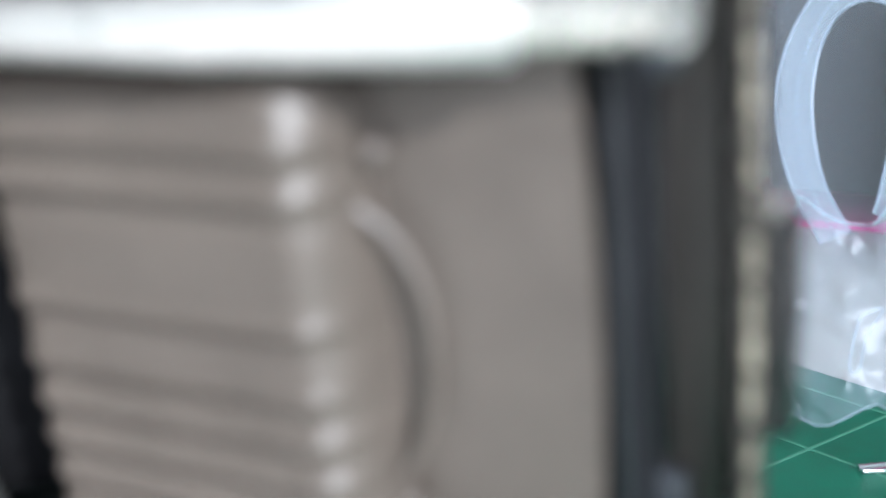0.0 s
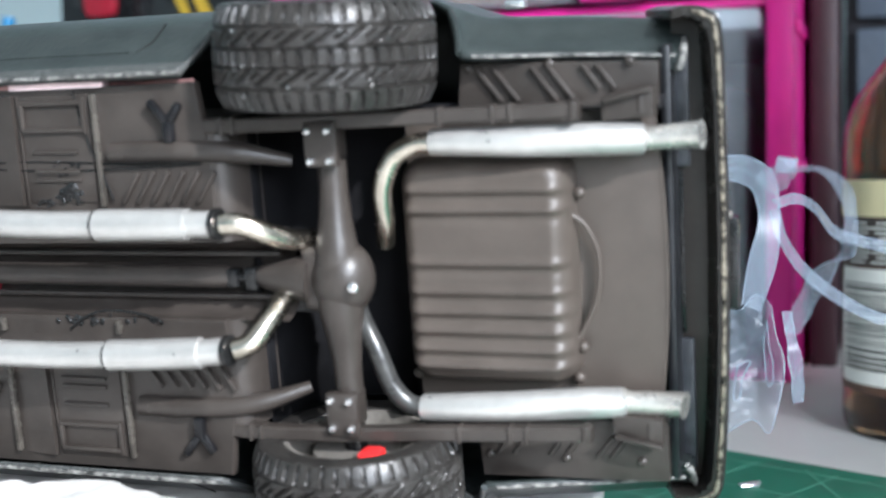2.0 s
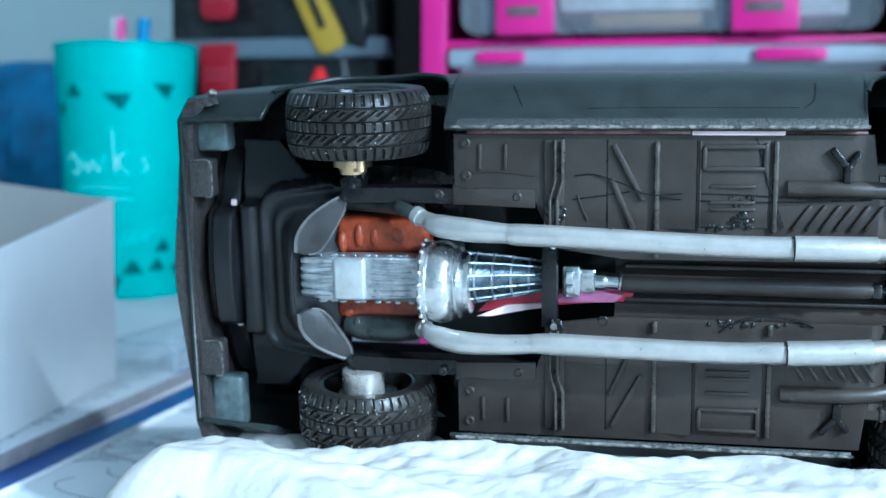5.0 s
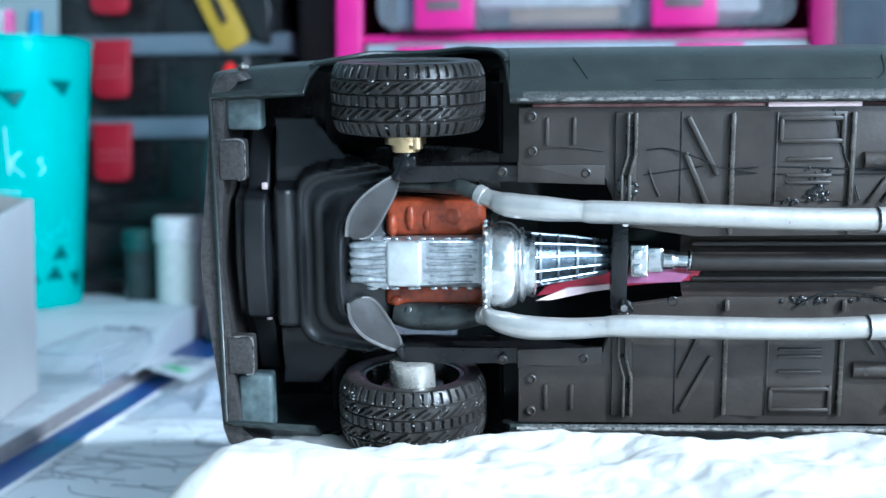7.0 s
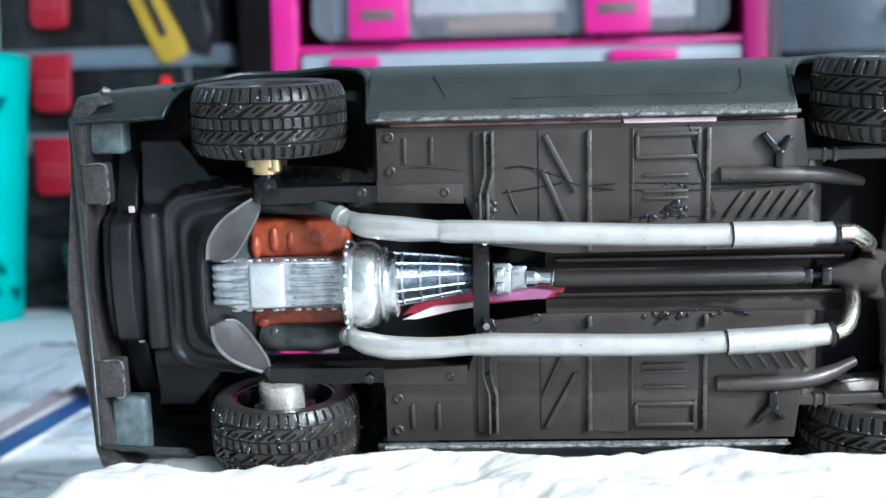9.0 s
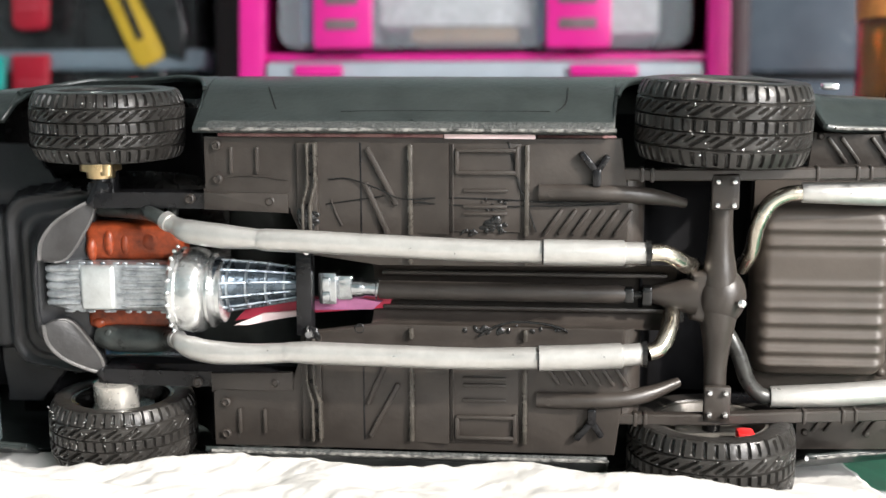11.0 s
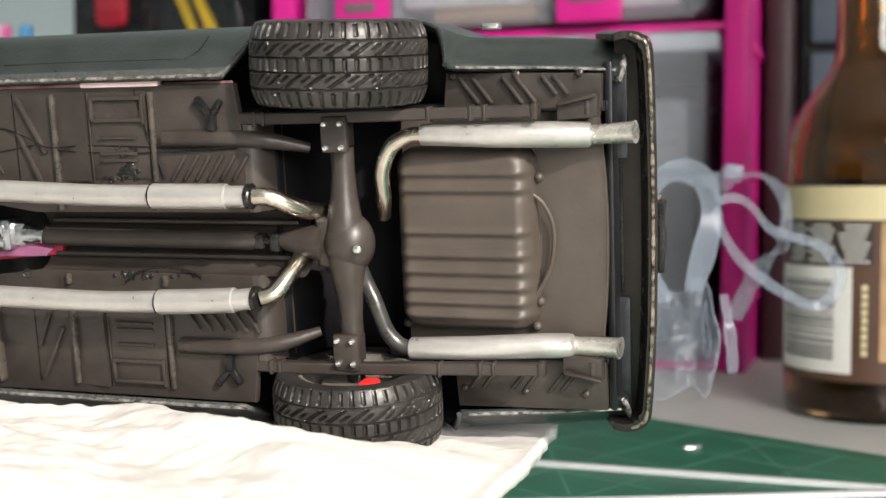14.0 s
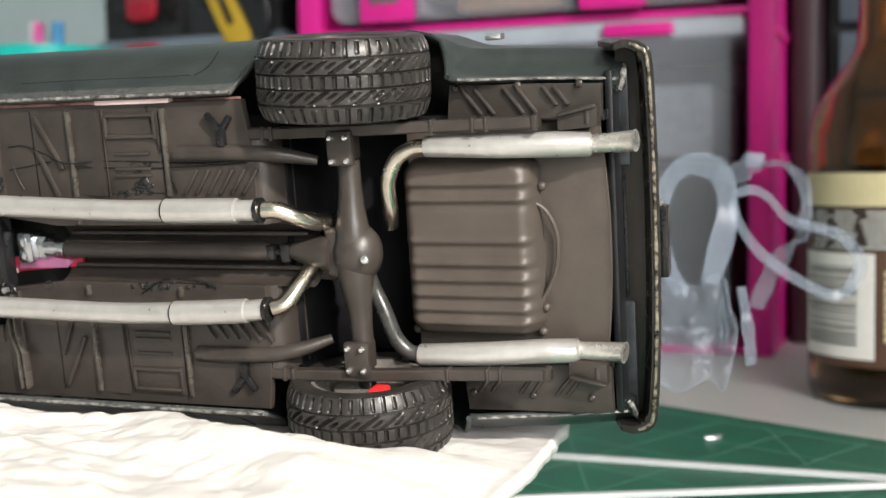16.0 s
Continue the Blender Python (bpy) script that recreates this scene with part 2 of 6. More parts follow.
# scuffed band along both sills
body.data.materials.append(SCUFF)
for f in body.data.polygons:
    lo = min(body.data.vertices[i].co.x for i in f.vertices) / MM
    low_edge = max(body.data.vertices[i].co.z for i in f.vertices) / MM
    if -42.5 < lo < 40.5 and low_edge > -1.5:
        f.material_index = 1
sol = body.modifiers.new("thickness", 'SOLIDIFY')
sol.thickness = 0.0011
sol.offset = -1.0


def edge_strip(a0, a1, side, out=0.35, r=0.34, jitter=0.18, seed=1):
    """A chipped bead along the lower edge of a body side."""
    rnd = random.Random(seed)
    pts, rs = [], []
    n = int(abs(a1 - a0) / 1.2)
    for k in range(n + 1):
        a = a0 + (a1 - a0) * k / n
        c = body_edge(a)
        pts.append((a, body_mid(a) + side * (body_half(c, a) - 0.2 + rnd.uniform(-jitter, jitter)), c + 0.1 + rnd.uniform(-jitter, jitter)))
        rs.append(r * rnd.uniform(0.75, 1.2))
    bm = bmesh.new()
    tube(bm, pts, rs, 8)
    return bm


for side, seed in ((1, 3), (-1, 5)):
    part("sill_edge", edge_strip(-41.5, 40.8, side, r=0.36, jitter=0.06, seed=seed), WORN, car, "silver scuffed sill edge")
    part("quarter_edge", edge_strip(84.5, 113.2, side, r=0.3, jitter=0.05, seed=seed + 9), WORN, car, "scuffed lower edge of the rear quarter")
    part("fender_edge", edge_strip(-102, -85.5, side, r=0.4, seed=seed + 19), BODY, car)

# arch lips
for side in (1, -1):
    for (wa, wc), r0 in ((FW, 20.5), (RW, 21.0)):
        bm = bmesh.new()
        pts = []
        for k in range(25):
            a = wa + (r0 - 0.4) * math.cos(math.pi * (0.03 + 0.94 * k / 24))
            c = body_edge(a)
            pts.append((a, body_mid(a) + side * (body_half(c, a) - 0.15), c + 0.1))
        tube(bm, pts, 0.55, 8)
        part("arch_lip", bm, BODY, car)

# door seams scratched into the sill side
for side in (1, -1):
    for path in (((-30, 12), (-28, 7.5), (-27.4, 6.2)), ((31.5, 12), (31.0, 8), (29.0, 5.6)), ((-14, 5.6), (0, 5.9), (28, 5.8))):
        bm = bmesh.new()
        pts = [(a, body_mid(a) + side * (body_half(-d, a) + 0.05), -d) for a, d in smooth_path(path, 5)]
        tube(bm, pts, 0.16, 6)
        part("door_seam", bm, BLACKG, car)

# ---- floor pan: two halves beside a tunnel ----
for side in (1, -1):
    bm = bmesh.new()
    out = [(-41.2, 19.5), (-24, 18.5), (-24, 17.0), (-20, 8.0), (-6, 6.2), (43.5, 6.2), (43.5, 20), (42, 31.9 if side > 0 else 32.9), (-41.2, 31.9 if side > 0 else 32.9)]
    prism(bm, [(a, BC + side * b) for a, b in (out if side > 0 else out[::-1])], -2.6, -1.0, 0.3)
    part("floor_pan", bm, UNDER, car)
    # pressed ribs
    def rib(p, q, w=1.1, h=0.9):
        b = bmesh.new()
        lift = 0.35 if p[0] > 8.2 and q[0] < 22.5 else 0.0
        bar(b, (p[0], BC + side * p[1], lift - 1.05), (q[0], BC + side * q[1], lift - 1.05), w, h, 0.35)
        part("rib", b, RIB_LIT if h > 1.0 else UNDER, car)
    # pressed plateau with a sloping ramp before it
    bm = bmesh.new()
    prism(bm, [(a, BC + side * b) for a, b in (((8.3, 13.2), (22.4, 13.2), (22.4, 30.9), (8.3, 30.9)) if side > 0 else ((8.3, 30.9), (22.4, 30.9), (22.4, 13.2), (8.3, 13.2)))], -1.4, -0.65, 0.3)
    part("floor_plateau", bm, UNDER, car)
    bm = bmesh.new()
    prism(bm, [(a, BC + side * b) for a, b in (((1.2, 12.8), (8.2, 12.8), (8.2, 31.0), (1.2, 31.0)) if side > 0 else ((1.2, 31.0), (8.2, 31.0), (8.2, 12.8), (1.2, 12.8)))], -1.6, -1.0, 0.1)
    for v in bm.verts:
        if v.co.z > -1.3:
            v.co.z = -0.98 + 0.15 * (v.co.x - 1.2)
    part("floor_ramp", bm, UNDER, car)
    bm = bmesh.new()
    box(bm, (-9.65, min(BC + side * 12.5, BC + side * 30.9), -1.3), (-9.3, max(BC + side * 12.5, BC + side * 30.9), -0.9), 0.08)
    part("floor_seam", bm, UNDER_D, car)
    for a in (0.5, 23.6):
        rib((a, 12.5), (a, 30.8), 1.0, 1.15)
        rib((a, 6.6), (a, 9.0), 1.0, 1.15)
    rib((-8.2, 30.0), (-2.2, 18.5))
    rib((-8.6, 23.0), (-4.0, 12.5))
    for a in (-35.6, -30.3):
        rib((a, 24.6), (a, 30.0), 0.8, 0.7)
    for p, q in (((9.6, 29.6), (22.0, 29.6)), ((9.6, 25.2), (22.0, 25.2)), ((9.8, 25.2), (9.8, 29.6)), ((21.6, 24.4), (21.6, 30.4))):
        rib(p, q, 0.9, 0.8)
    for b in (21.6, 18.4, 17.0):
        rib((11.0, b), (19.8, b), 0.7, 0.6)
    for k in range(6):
        rib((27.2 + 2.75 * k, 13.0), (30.6 + 2.75 * k, 18.0), 0.85, 0.9)
    rib((9.0, 12.6), (9.0, 30.8), 0.35, 0.35)
    # front crossmember arms with two ridges
    bm = bmesh.new()
    box(bm, (-22.3, BC + side * 8.5, -1.4), (-18.1, BC + side * 31.0, -0.1), 0.35)
    part("crossmember_arm", bm, UNDER, car)
    for off, w in ((0.0, 0.7), (-1.5, 0.55)):
        for p, q in zip(((-18.4, 31.0), (-18.4, 22.6), (-19.5, 18.8)), ((-18.4, 22.4), (-19.5, 18.7), (-19.5, 9.0))):
            rib((p[0] + off, p[1]), (q[0] + off, q[1]), w, 2.2)
    for b in (28.6, 24.6, 18.2, 13.0):
        bm = bmesh.new()
        lathe(bm, [(0.45, -1.2), (0.45, 0.25), (0.2, 0.4), (0.0, 0.4)], 'z', (-19.15 if b > 20 else -20.2, BC + side * b, 0), 8)
        part("rivet", bm, UNDER_D, car)
    for a, b in ((-38.5, 23.4), (-27.9, 19.0), (-44.4, 19.3), (-38.6, 30.2)):
        bm = bmesh.new()
        lathe(bm, [(1.0, -2.4), (1.0, -0.35), (0.7, -0.2), (0.55, -0.6), (0.0, -0.6)], 'z', (a, BC + side * b, 0), 14)
        part("bung", bm, UNDER, car)

# brake line, fuel line and blobs of glue on the upper floor half
def wire(pts, r=0.16, mat=BLACKG, name="brake_line"):
    bm = bmesh.new()
    tube(bm, smooth_path(pts, 6), r, 6)
    part(name, bm, mat, car)


wire([(-16, 23.2, -0.8), (-12, 23.4, -0.8), (-6, 21.6, 0.0), (-1, 19.6, 0.2), (8, 19.8, -0.6), (22, 19.4, -0.5), (30, 19.0, -0.7), (43, 19.6, -0.8)])
wire([(19.8, 31, -0.8), (20.6, 28, -0.6), (22.2, 22.0, -0.4), (23.0, 20.2, -0.4), (25.5, 13.2, -0.5)], 0.2)
wire([(-15.5, 19.2, -0.8), (-14.6, 16.5, -0.8), (-13.4, 14.0, -0.8)], 0.2, UNDER)
wire([(-20, -8.5, 0.6), (-20.5, -7.0, 1.6), (-20, -6, 0)], 0.35)
wire([(-37, 23.4, -0.9), (-33, 23.9, -0.75), (-29, 23.6, -0.8), (-24.5, 23.0, -0.9)], 0.15, UNDER)
wire([(-16.6, 18.2, -0.9), (-12, 18.9, -0.8), (-5, 20.0, -0.4)], 0.13)
wire([(0, 19.0, -0.3), (8, 18.4, -0.5), (22, 18.2, -0.4), (42, 18.9, -0.8)], 0.16)
rnd = random.Random(8)
for (am, bm_, sa, sb), cnt, r0, r1, top in (((17.2, 14.4, 1.5, 0.8), 16, 0.35, 0.95, -0.55), ((14.0, 13.2, 2.6, 0.4), 8, 0.3, 0.6, -0.7), ((17.0, 19.2, 1.7, 0.9), 9, 0.18, 0.34, -0.4),
                                            ((20.0, 13.6, 1.2, 0.5), 5, 0.2, 0.45, -0.6), ((-19.8, 15.8, 0.8, 1.5), 15, 0.4, 0.95, 0.55), ((-19.8, -8.6, 0.8, 1.0), 9, 0.35, 0.8, 0.5),
                                            ((15.0, -7.2, 3.0, 0.5), 12, 0.3, 0.7, -0.8), ((27.0, -6.6, 2.2, 0.5), 6, 0.2, 0.45, -0.8)):
    for k in range(cnt):
        bm = bmesh.new()
        bmesh.ops.create_uvsphere(bm, u_segments=10, v_segments=7, radius=rnd.uniform(r0, r1), matrix=Matrix.Translation((rnd.gauss(am, 0.8 * sa), rnd.gauss(bm_, 0.8 * sb), top - 0.1)) @ Matrix.Rotation(rnd.uniform(0, 3.1), 4, 'Z') @ Matrix.Diagonal((rnd.uniform(0.9, 2.2), rnd.uniform(0.7, 1.3), 0.5, 1)))
        part("glue_blob", bm, BLACKG, car, "blob of dried black glue")
wire([(14, -8.6, -0.6), (17, -6.6, -0.4), (21, -5.4, -0.6), (27, -5.6, -0.6), (31, -6.6, -0.6), (32, -7.4, -0.8)], 0.25)

# tunnel with the drive shaft
bm = bmesh.new()
rings = []
for a in np.linspace(-8, 54, 22):
    rings.append([bm.verts.new((a, BC + 6.6 * math.cos(t), -2.2 - 6.0 * math.sin(t))) for t in np.linspace(0, math.pi, 15)])
for s, t in zip(rings, rings[1:]):
    for k in range(14):
        bm.faces.new((s[k], s[k + 1], t[k + 1], t[k]))
part("tunnel", bm, UNDER, car)
bm = bmesh.new()
box(bm, (-8, BC - 6.6, -9.6), (56, BC + 6.6, -8.4), 0.2)
part("tunnel_roof", bm, UNDER_D, car)
for b in (3.4, -3.8):
    bm = bmesh.new()
    bar(bm, (-6, b, -6.6), (52, b, -6.6), 1.0, 1.2, 0.4)
    part("tunnel_rib", bm, UNDER, car)
bm = bmesh.new()
tube(bm, [(-7.5, 0.1, -4.2), (-6.5, 0.1, -4.2), (-6.4, 0.1, -4.2), (42, 0, -4.0), (43.5, 0, -4.0)], [1.2, 1.3, 1.9, 1.9, 1.5], 20)
drive = part("drive_shaft", bm, UNDER, car)
bm = bmesh.new()
box(bm, (43.2, -1.6, -5.4), (45.2, 1.4, -2.6), 0.4)
box(bm, (46.8, -2.0, -5.6), (48.8, 1.8, -2.2), 0.4)
tube(bm, [(44.5, -0.1, -4), (47.5, -0.1, -4)], 0.9, 10)
part("universal_joint", bm, BLACKG, drive)

# red interior showing through the gaps
bm = bmesh.new()
prism(bm, [(-37.5, -7.6), (-30, -6.4), (-22, -5.6), (-5, -4.2), (-3.5, -1.5), (-20, -2.2), (-33, -3.0)], -7.0, -5.8, 0.2)
part("interior_floor", bm, RED_IN, car, "red plastic interior showing through the tunnel gap")
bm = bmesh.new()
prism(bm, [(-37.5, -8.4), (-34.5, -8.2), (-27, -6.6), (-22, -5.9), (-22, -4.8), (-31, -5.6)], -5.7, -5.0, 0.2)
part("interior_trim", bm, PINKW, car, "white interior trim")
bm = bmesh.new()
prism(bm, [(-21, -4.8), (-8, -4.4), (-6, -2.6), (-12, -2.0), (-20.5, -2.6)], -5.7, -5.0, 0.2)
part("interior_trim", bm, pmat("interior_pink", (0.45, 0.16, 0.30), 0.45), car, "dusky pink interior panel")
DUSKY = pmat("faded_red_trim", (0.26, 0.075, 0.08), 0.35, var=0.5, scale=160, col2=(0.48, 0.28, 0.26))
for a0, a1, b0, b1, top, m_ in ((-38.5, 7, 31.4, 32.3, -1.7, DUSKY), (7.2, 25.2, 31.4, 32.6, -1.0, PINKW), (25.4, 41, 31.4, 32.1, -2.6, DUSKY)):
    bm = bmesh.new()
    box(bm, (a0, b0, -3.2), (a1, b1, top), 0.25)
    part("side_trim", bm, m_, car)

# ---- front frame, valance and bumper ----
def arm_lift(bm):
    """Tilts a suspension arm up towards its front end."""
    for v in bm.verts:
        v.co.z += -1.6 + 0.56 * (-65.5 - v.co.x)


for side in (1, -1):
    bm = bmesh.new()
    pts = smooth_path([(-24, 19.0), (-34, 18.6), (-44, 18.8), (-56, 18.8), (-65, 18.6)], 5)
    lo = [(p[0], BC + side * (p[1] - 1.6)) for p in pts]
    hi = [(p[0], BC + side * (p[1] + 1.6)) for p in pts[::-1]]
    prism(bm, (lo + hi) if side < 0 else (lo + hi)[::-1], -7.0, -1.6, 0.5)
    part("frame_rail", bm, UNDER_D, car)
    bm = bmesh.new()
    out = [(-41.4, 17.2), (-24.2, 16.6), (-24.2, 20.6), (-36, 20.8), (-39, 20.2), (-41.4, 21.4)]
    prism(bm, [(a, BC + side * b) for a, b in (out if side > 0 else out[::-1])], -1.2, -0.5, 0.25)
    part("rail_flange", bm, UNDER, car)
    # steering arm plates, leaf shaped
    bm = bmesh.new()
    up = smooth_path([(-75.4, 7.2), (-74.9, 11.0), (-72.5, 14.6), (-68.6, 17.4), (-65.0, 19.2)], 5)
    dn = smooth_path([(-65.0, 19.2), (-65.8, 15.4), (-67.8, 11.5), (-69.6, 8.4), (-71.6, 6.6), (-75.0, 6.6)], 5)
    out = [(p[0], BC + side * (p[1] - 0.4)) for p in up + dn[1:-1]]
    prism(bm, out if side < 0 else out[::-1], -3.2, -1.6, 0.5)
    arm_lift(bm)
    arm = part("control_arm", bm, GREYARM, car, "grey leaf-shaped suspension arm")
    bm = bmesh.new()
    tube(bm, [(p[0], BC + side * (p[1] - 0.4), -1.7) for p in up], 0.4, 8)
    arm_lift(bm)
    part("arm_rim", bm, ARMRIM, arm)
    bm = bmesh.new()
    tube(bm, [(p[0], BC + side * (p[1] - 0.4), -1.75) for p in dn[:-3]], 0.25, 8)
    arm_lift(bm)
    part("arm_rim", bm, ARMRIM, arm)

# moulded tray behind the bumper: nested ridges that bend back towards the arms
def ease(x):
    x = max(0.0, min(1.0, x))
    return x * x * (3 - 2 * x)


def hump(x, mid, w):
    return math.exp(-((x - mid) / w) ** 2)


def tray_depth(a, b):
    b = abs(b - BC)
    d1 = a + 87.2                        # in from the front rim of the tray
    d2 = 18.2 + 0.16 * (a + 87.2) - b    # in from its side rim
    h = max(0.0, 1 - abs(d1 - d2) / 5.0)
    d = min(d1, d2) - 1.25 * h * h
    peak = float(np.interp(a, [-77.4, -75.4, -66.0], [0.2, -1.6, -6.6]))
    inside = -8.6 + 0.9 * hump(d, 0.9, 0.75) + 1.5 * hump(d, 4.4, 0.95) + (peak + 8.6) * ease((d - 4.4) / 5.6)
    slab = -6.9 - 4.6 * ease((b - 12.6) / 1.5) - 0.012 * b * b
    slab -= 3.4 * ease((abs(a + 95.9) - 2.3) / 0.8)
    step = -8.3 - 0.6 * ease((a + 89.6) / 1.6) - 2.0 * hump(a, -92.3, 0.5) - 4.0 * ease((b - 14.6) / 1.0)
    panel = -13.0 - 0.22 * max(0.0, b - 19)
    if d > -0.2:
        return inside
    if b > 15.6 and a > -92.4:
        return panel
    return slab if a < -92.5 else step


bm = bmesh.new()
grid = []
for i in range(90):
    a = -100.6 + 0.38 * i
    grid.append([bm.verts.new((a, BC - 29.0 + 0.5 * j, tray_depth(a, BC - 29.0 + 0.5 * j))) for j in range(117)])
for i in range(89):
    for j in range(116):
        q = (grid[i][j], grid[i][j + 1], grid[i + 1][j + 1], grid[i + 1][j])
        a, b = q[0].co.x, abs(q[0].co.y - BC)
        if b < 29 - 1.15 * max(0.0, a + 84.5) + 0.9 * max(0.0, a + 78) and (a > -92.6 or b < 27):
            bm.faces.new(q[::-1])
bmesh.ops.delete(bm, geom=[v for v in bm.verts if not v.link_faces], context='VERTS')
for k in range(2):
    bmesh.ops.smooth_vert(bm, verts=bm.verts, factor=0.5, use_axis_z=True)
valance = part("valance", bm, MOULD, car, "black moulded front valance with curved ridges")
sol = valance.modifiers.new("thickness", 'SOLIDIFY')
sol.thickness = 0.0012
sol.offset = 1.0
bm = bmesh.new()
tube(bm, smooth_path([(-74.6, BC + 10.2, -1.0), (-76.2, BC + 9.0, 0.6), (-76.9, BC + 4.5, 1.1), (-77.0, BC - 0.4, 1.1), (-76.9, BC - 5, 1.1), (-76.2, BC - 9.2, 0.6), (-74.8, BC - 10.4, -1.0)], 5), 0.5, 10)
part("valance_lip", bm, MOULD, valance, "raised lip before the oil pan")
for side in (1, -1):
    # added black liners that darken the arches round the front wheels
    bm = bmesh.new()
    rings = []
    for k in range(19):
        t = math.pi * (0.06 + 0.82 * k / 18)
        a, c = FW[0] + 19.6 * math.cos(t), FW[1] - 19.6 * math.sin(t) * 0.95
        rings.append([bm.verts.new((a, BC + side * b, c)) for b in (21.5, 25, 31, 36.0)])
    for p, q in zip(rings, rings[1:]):
        for k in range(3):
            bm.faces.new((p[k], p[k + 1], q[k + 1], q[k]))
    liner = part("arch_shade_liner", bm, CAVITY, car)
    sol = liner.modifiers.new("thickness", 'SOLIDIFY')
    sol.thickness = 0.0008
for b0, b1 in ((-38, -23.5), (-10.5, 37)):
    bm = bmesh.new()
    box(bm, (-97, b0, -34), (-45, b1, -33), 0.2)
    part("engine_bay_panel", bm, BLACKG, car)

bm = bmesh.new()
outer = smooth_path([(-97.5, 38.9), (-102.4, 37.2), (-104.0, 28), (-105.6, 14), (-107.2, -1), (-106.2, -14), (-104.6, -28), (-103.4, -40.2), (-97.0, -41.6)], 6)
inner = smooth_path([(-95.0, -40.2), (-99.8, -38.0), (-101.2, -28), (-101.8, -14), (-102.8, -1), (-101.8, 14), (-101.0, 28), (-99.8, 35.6), (-95.5, 37.2)], 6)
prism(bm, [(p[0], p[1]) for p in outer] + [(p[0], p[1]) for p in inner], -24.0, -6.6, 0.7)
fb = part("front_bumper", bm, pmat("bumper_grey", (0.034, 0.031, 0.031), 0.36, var=0.45, scale=900, col2=(0.075, 0.068, 0.066), amount=0.6, bump=0.4), car, "worn dark grey front bumper")
WORN_FACE = pmat("worn_bracket", (0.036, 0.034, 0.034), 0.36, var=0.45, scale=1300, col2=(0.065, 0.06, 0.058), amount=0.5, bump=0.4)
for b0, b1 in ((16.6, 25.0), (-25.0, -16.6)):
    bm = bmesh.new()
    box(bm, (-102.6, b0, -10.5), (-96.9, b1, -6.3), 0.7, 3)
    bracket = part("bumper_bracket", bm, WORN_FACE, fb)
    bm = bmesh.new()
    tube(bm, smooth_path([(-101.6, b1 - 0.1, -6.4), (-97.4, b1 - 0.2, -6.4), (-97.0, (b0 + b1) / 2, -6.4), (-97.2, b0 + 0.6, -6.4), (-98.6, b0 + 0.1, -6.4)], 4), 0.2, 6)
    part("bracket_edge", bm, WORN, bracket, "rubbed bright edge")
TEAL = pmat("housing_teal", (0.055, 0.074, 0.077), 0.4, var=0.4, scale=230, col2=(0.135, 0.175, 0.18), amount=0.5, bump=0.25)
for b0, b1 in ((26.6, 37.0), (-38.4, -26.0)):
    bm = bmesh.new()
    box(bm, (-101.2, b0, -14.5), (-93.8, b1, -9.2), 0.9, 3)
    part("lamp_housing", bm, TEAL, fb, "blotched blue-grey lamp housing")
# pale blocks added in place of white glimpses through holes
for b in (14.6, -13.6):
    bm = bmesh.new()
    box(bm, (-94.9, b - 0.7, -12.6), (-93.6, b + 0.8, -11.6), 0.3)
    part("hole_glimpse", bm, PINKW, fb, "small pale block for a glimpse through a hole behind the bumper")
bm = bmesh.new()
tube(bm, [(-98.2, 39.2, -11), (-97.4, 39.6, -10.4), (-96.4, 39.4, -10.8)], [0.6, 0.9, 0.5], 10)
part("bumper_bolt", bm, WHEEL, fb)

# ---- engine and gearbox ----
bm = bmesh.new()
box(bm, (-68.6, 5.0, -12), (-47.8, 13.0, -4.6), 1.8, 4)
box(bm, (-68.6, -9.4, -12), (-47.8, -4.6, -4.4), 1.2, 4)
box(bm, (-67.5, -6.0, -16), (-49.5, 8.0, -9.0), 1.0)
for a, b, c, s in ((-67.6, 7.6, -7.4, (1.3, 2.6, 1.6)), (-63.8, 9.0, -7.2, (1.2, 2.8, 1.2)), (-60.4, 8.6, -7.3, (1.0, 2.4, 1.0)), (-66.8, -8.2, -7.2, (1.6, 1.3, 1.3)), (-55.0, 9.4, -7.4, (2.2, 2.4, 0.9))):
    bmesh.ops.create_uvsphere(bm, u_segments=18, v_segments=12, radius=1.0, matrix=Matrix.Translation((a + 0.6, b, c + 2.2)) @ Matrix.Diagonal((*s, 1)))
part("engine_block", bm, ORANGE, car, "orange painted engine block")
rnd = random.Random(17)
PAN = pmat("cast_pan_silver", (0.33, 0.36, 0.39), 0.36, metal=0.8, var=0.3, scale=420, col2=(0.62, 0.64, 0.66), bump=0.5, bscale=700)
bm = bmesh.new()
prism(bm, [(-75.3, -2.6), (-74.6, -3.8), (-70, -4.4), (-48.0, -4.6), (-48.0, 5.6), (-70, 5.2), (-74.6, 5.0), (-75.3, 4.0)], -5, 0.2, 1.3, 3)
pan = part("oil_pan", bm, PAN, car, "silver fluted oil pan")
for k in range(7):
    b = -3.3 + 1.3 * k
    bm = bmesh.new()
    a0, a1 = -60.4 + rnd.uniform(0, 1.6), -49.2 - rnd.uniform(0, 1.4)
    tube(bm, smooth_path([(a0, b, -0.1), (a0 + 1.2, b, 0.32), ((a0 + a1) / 2, b + rnd.uniform(-0.1, 0.1), 0.36), (a1 - 1, b + 0.1, 0.3), (a1, b + 0.1, -0.1)], 3), rnd.uniform(0.22, 0.4), 8)
    part("flute", bm, PAN, pan)
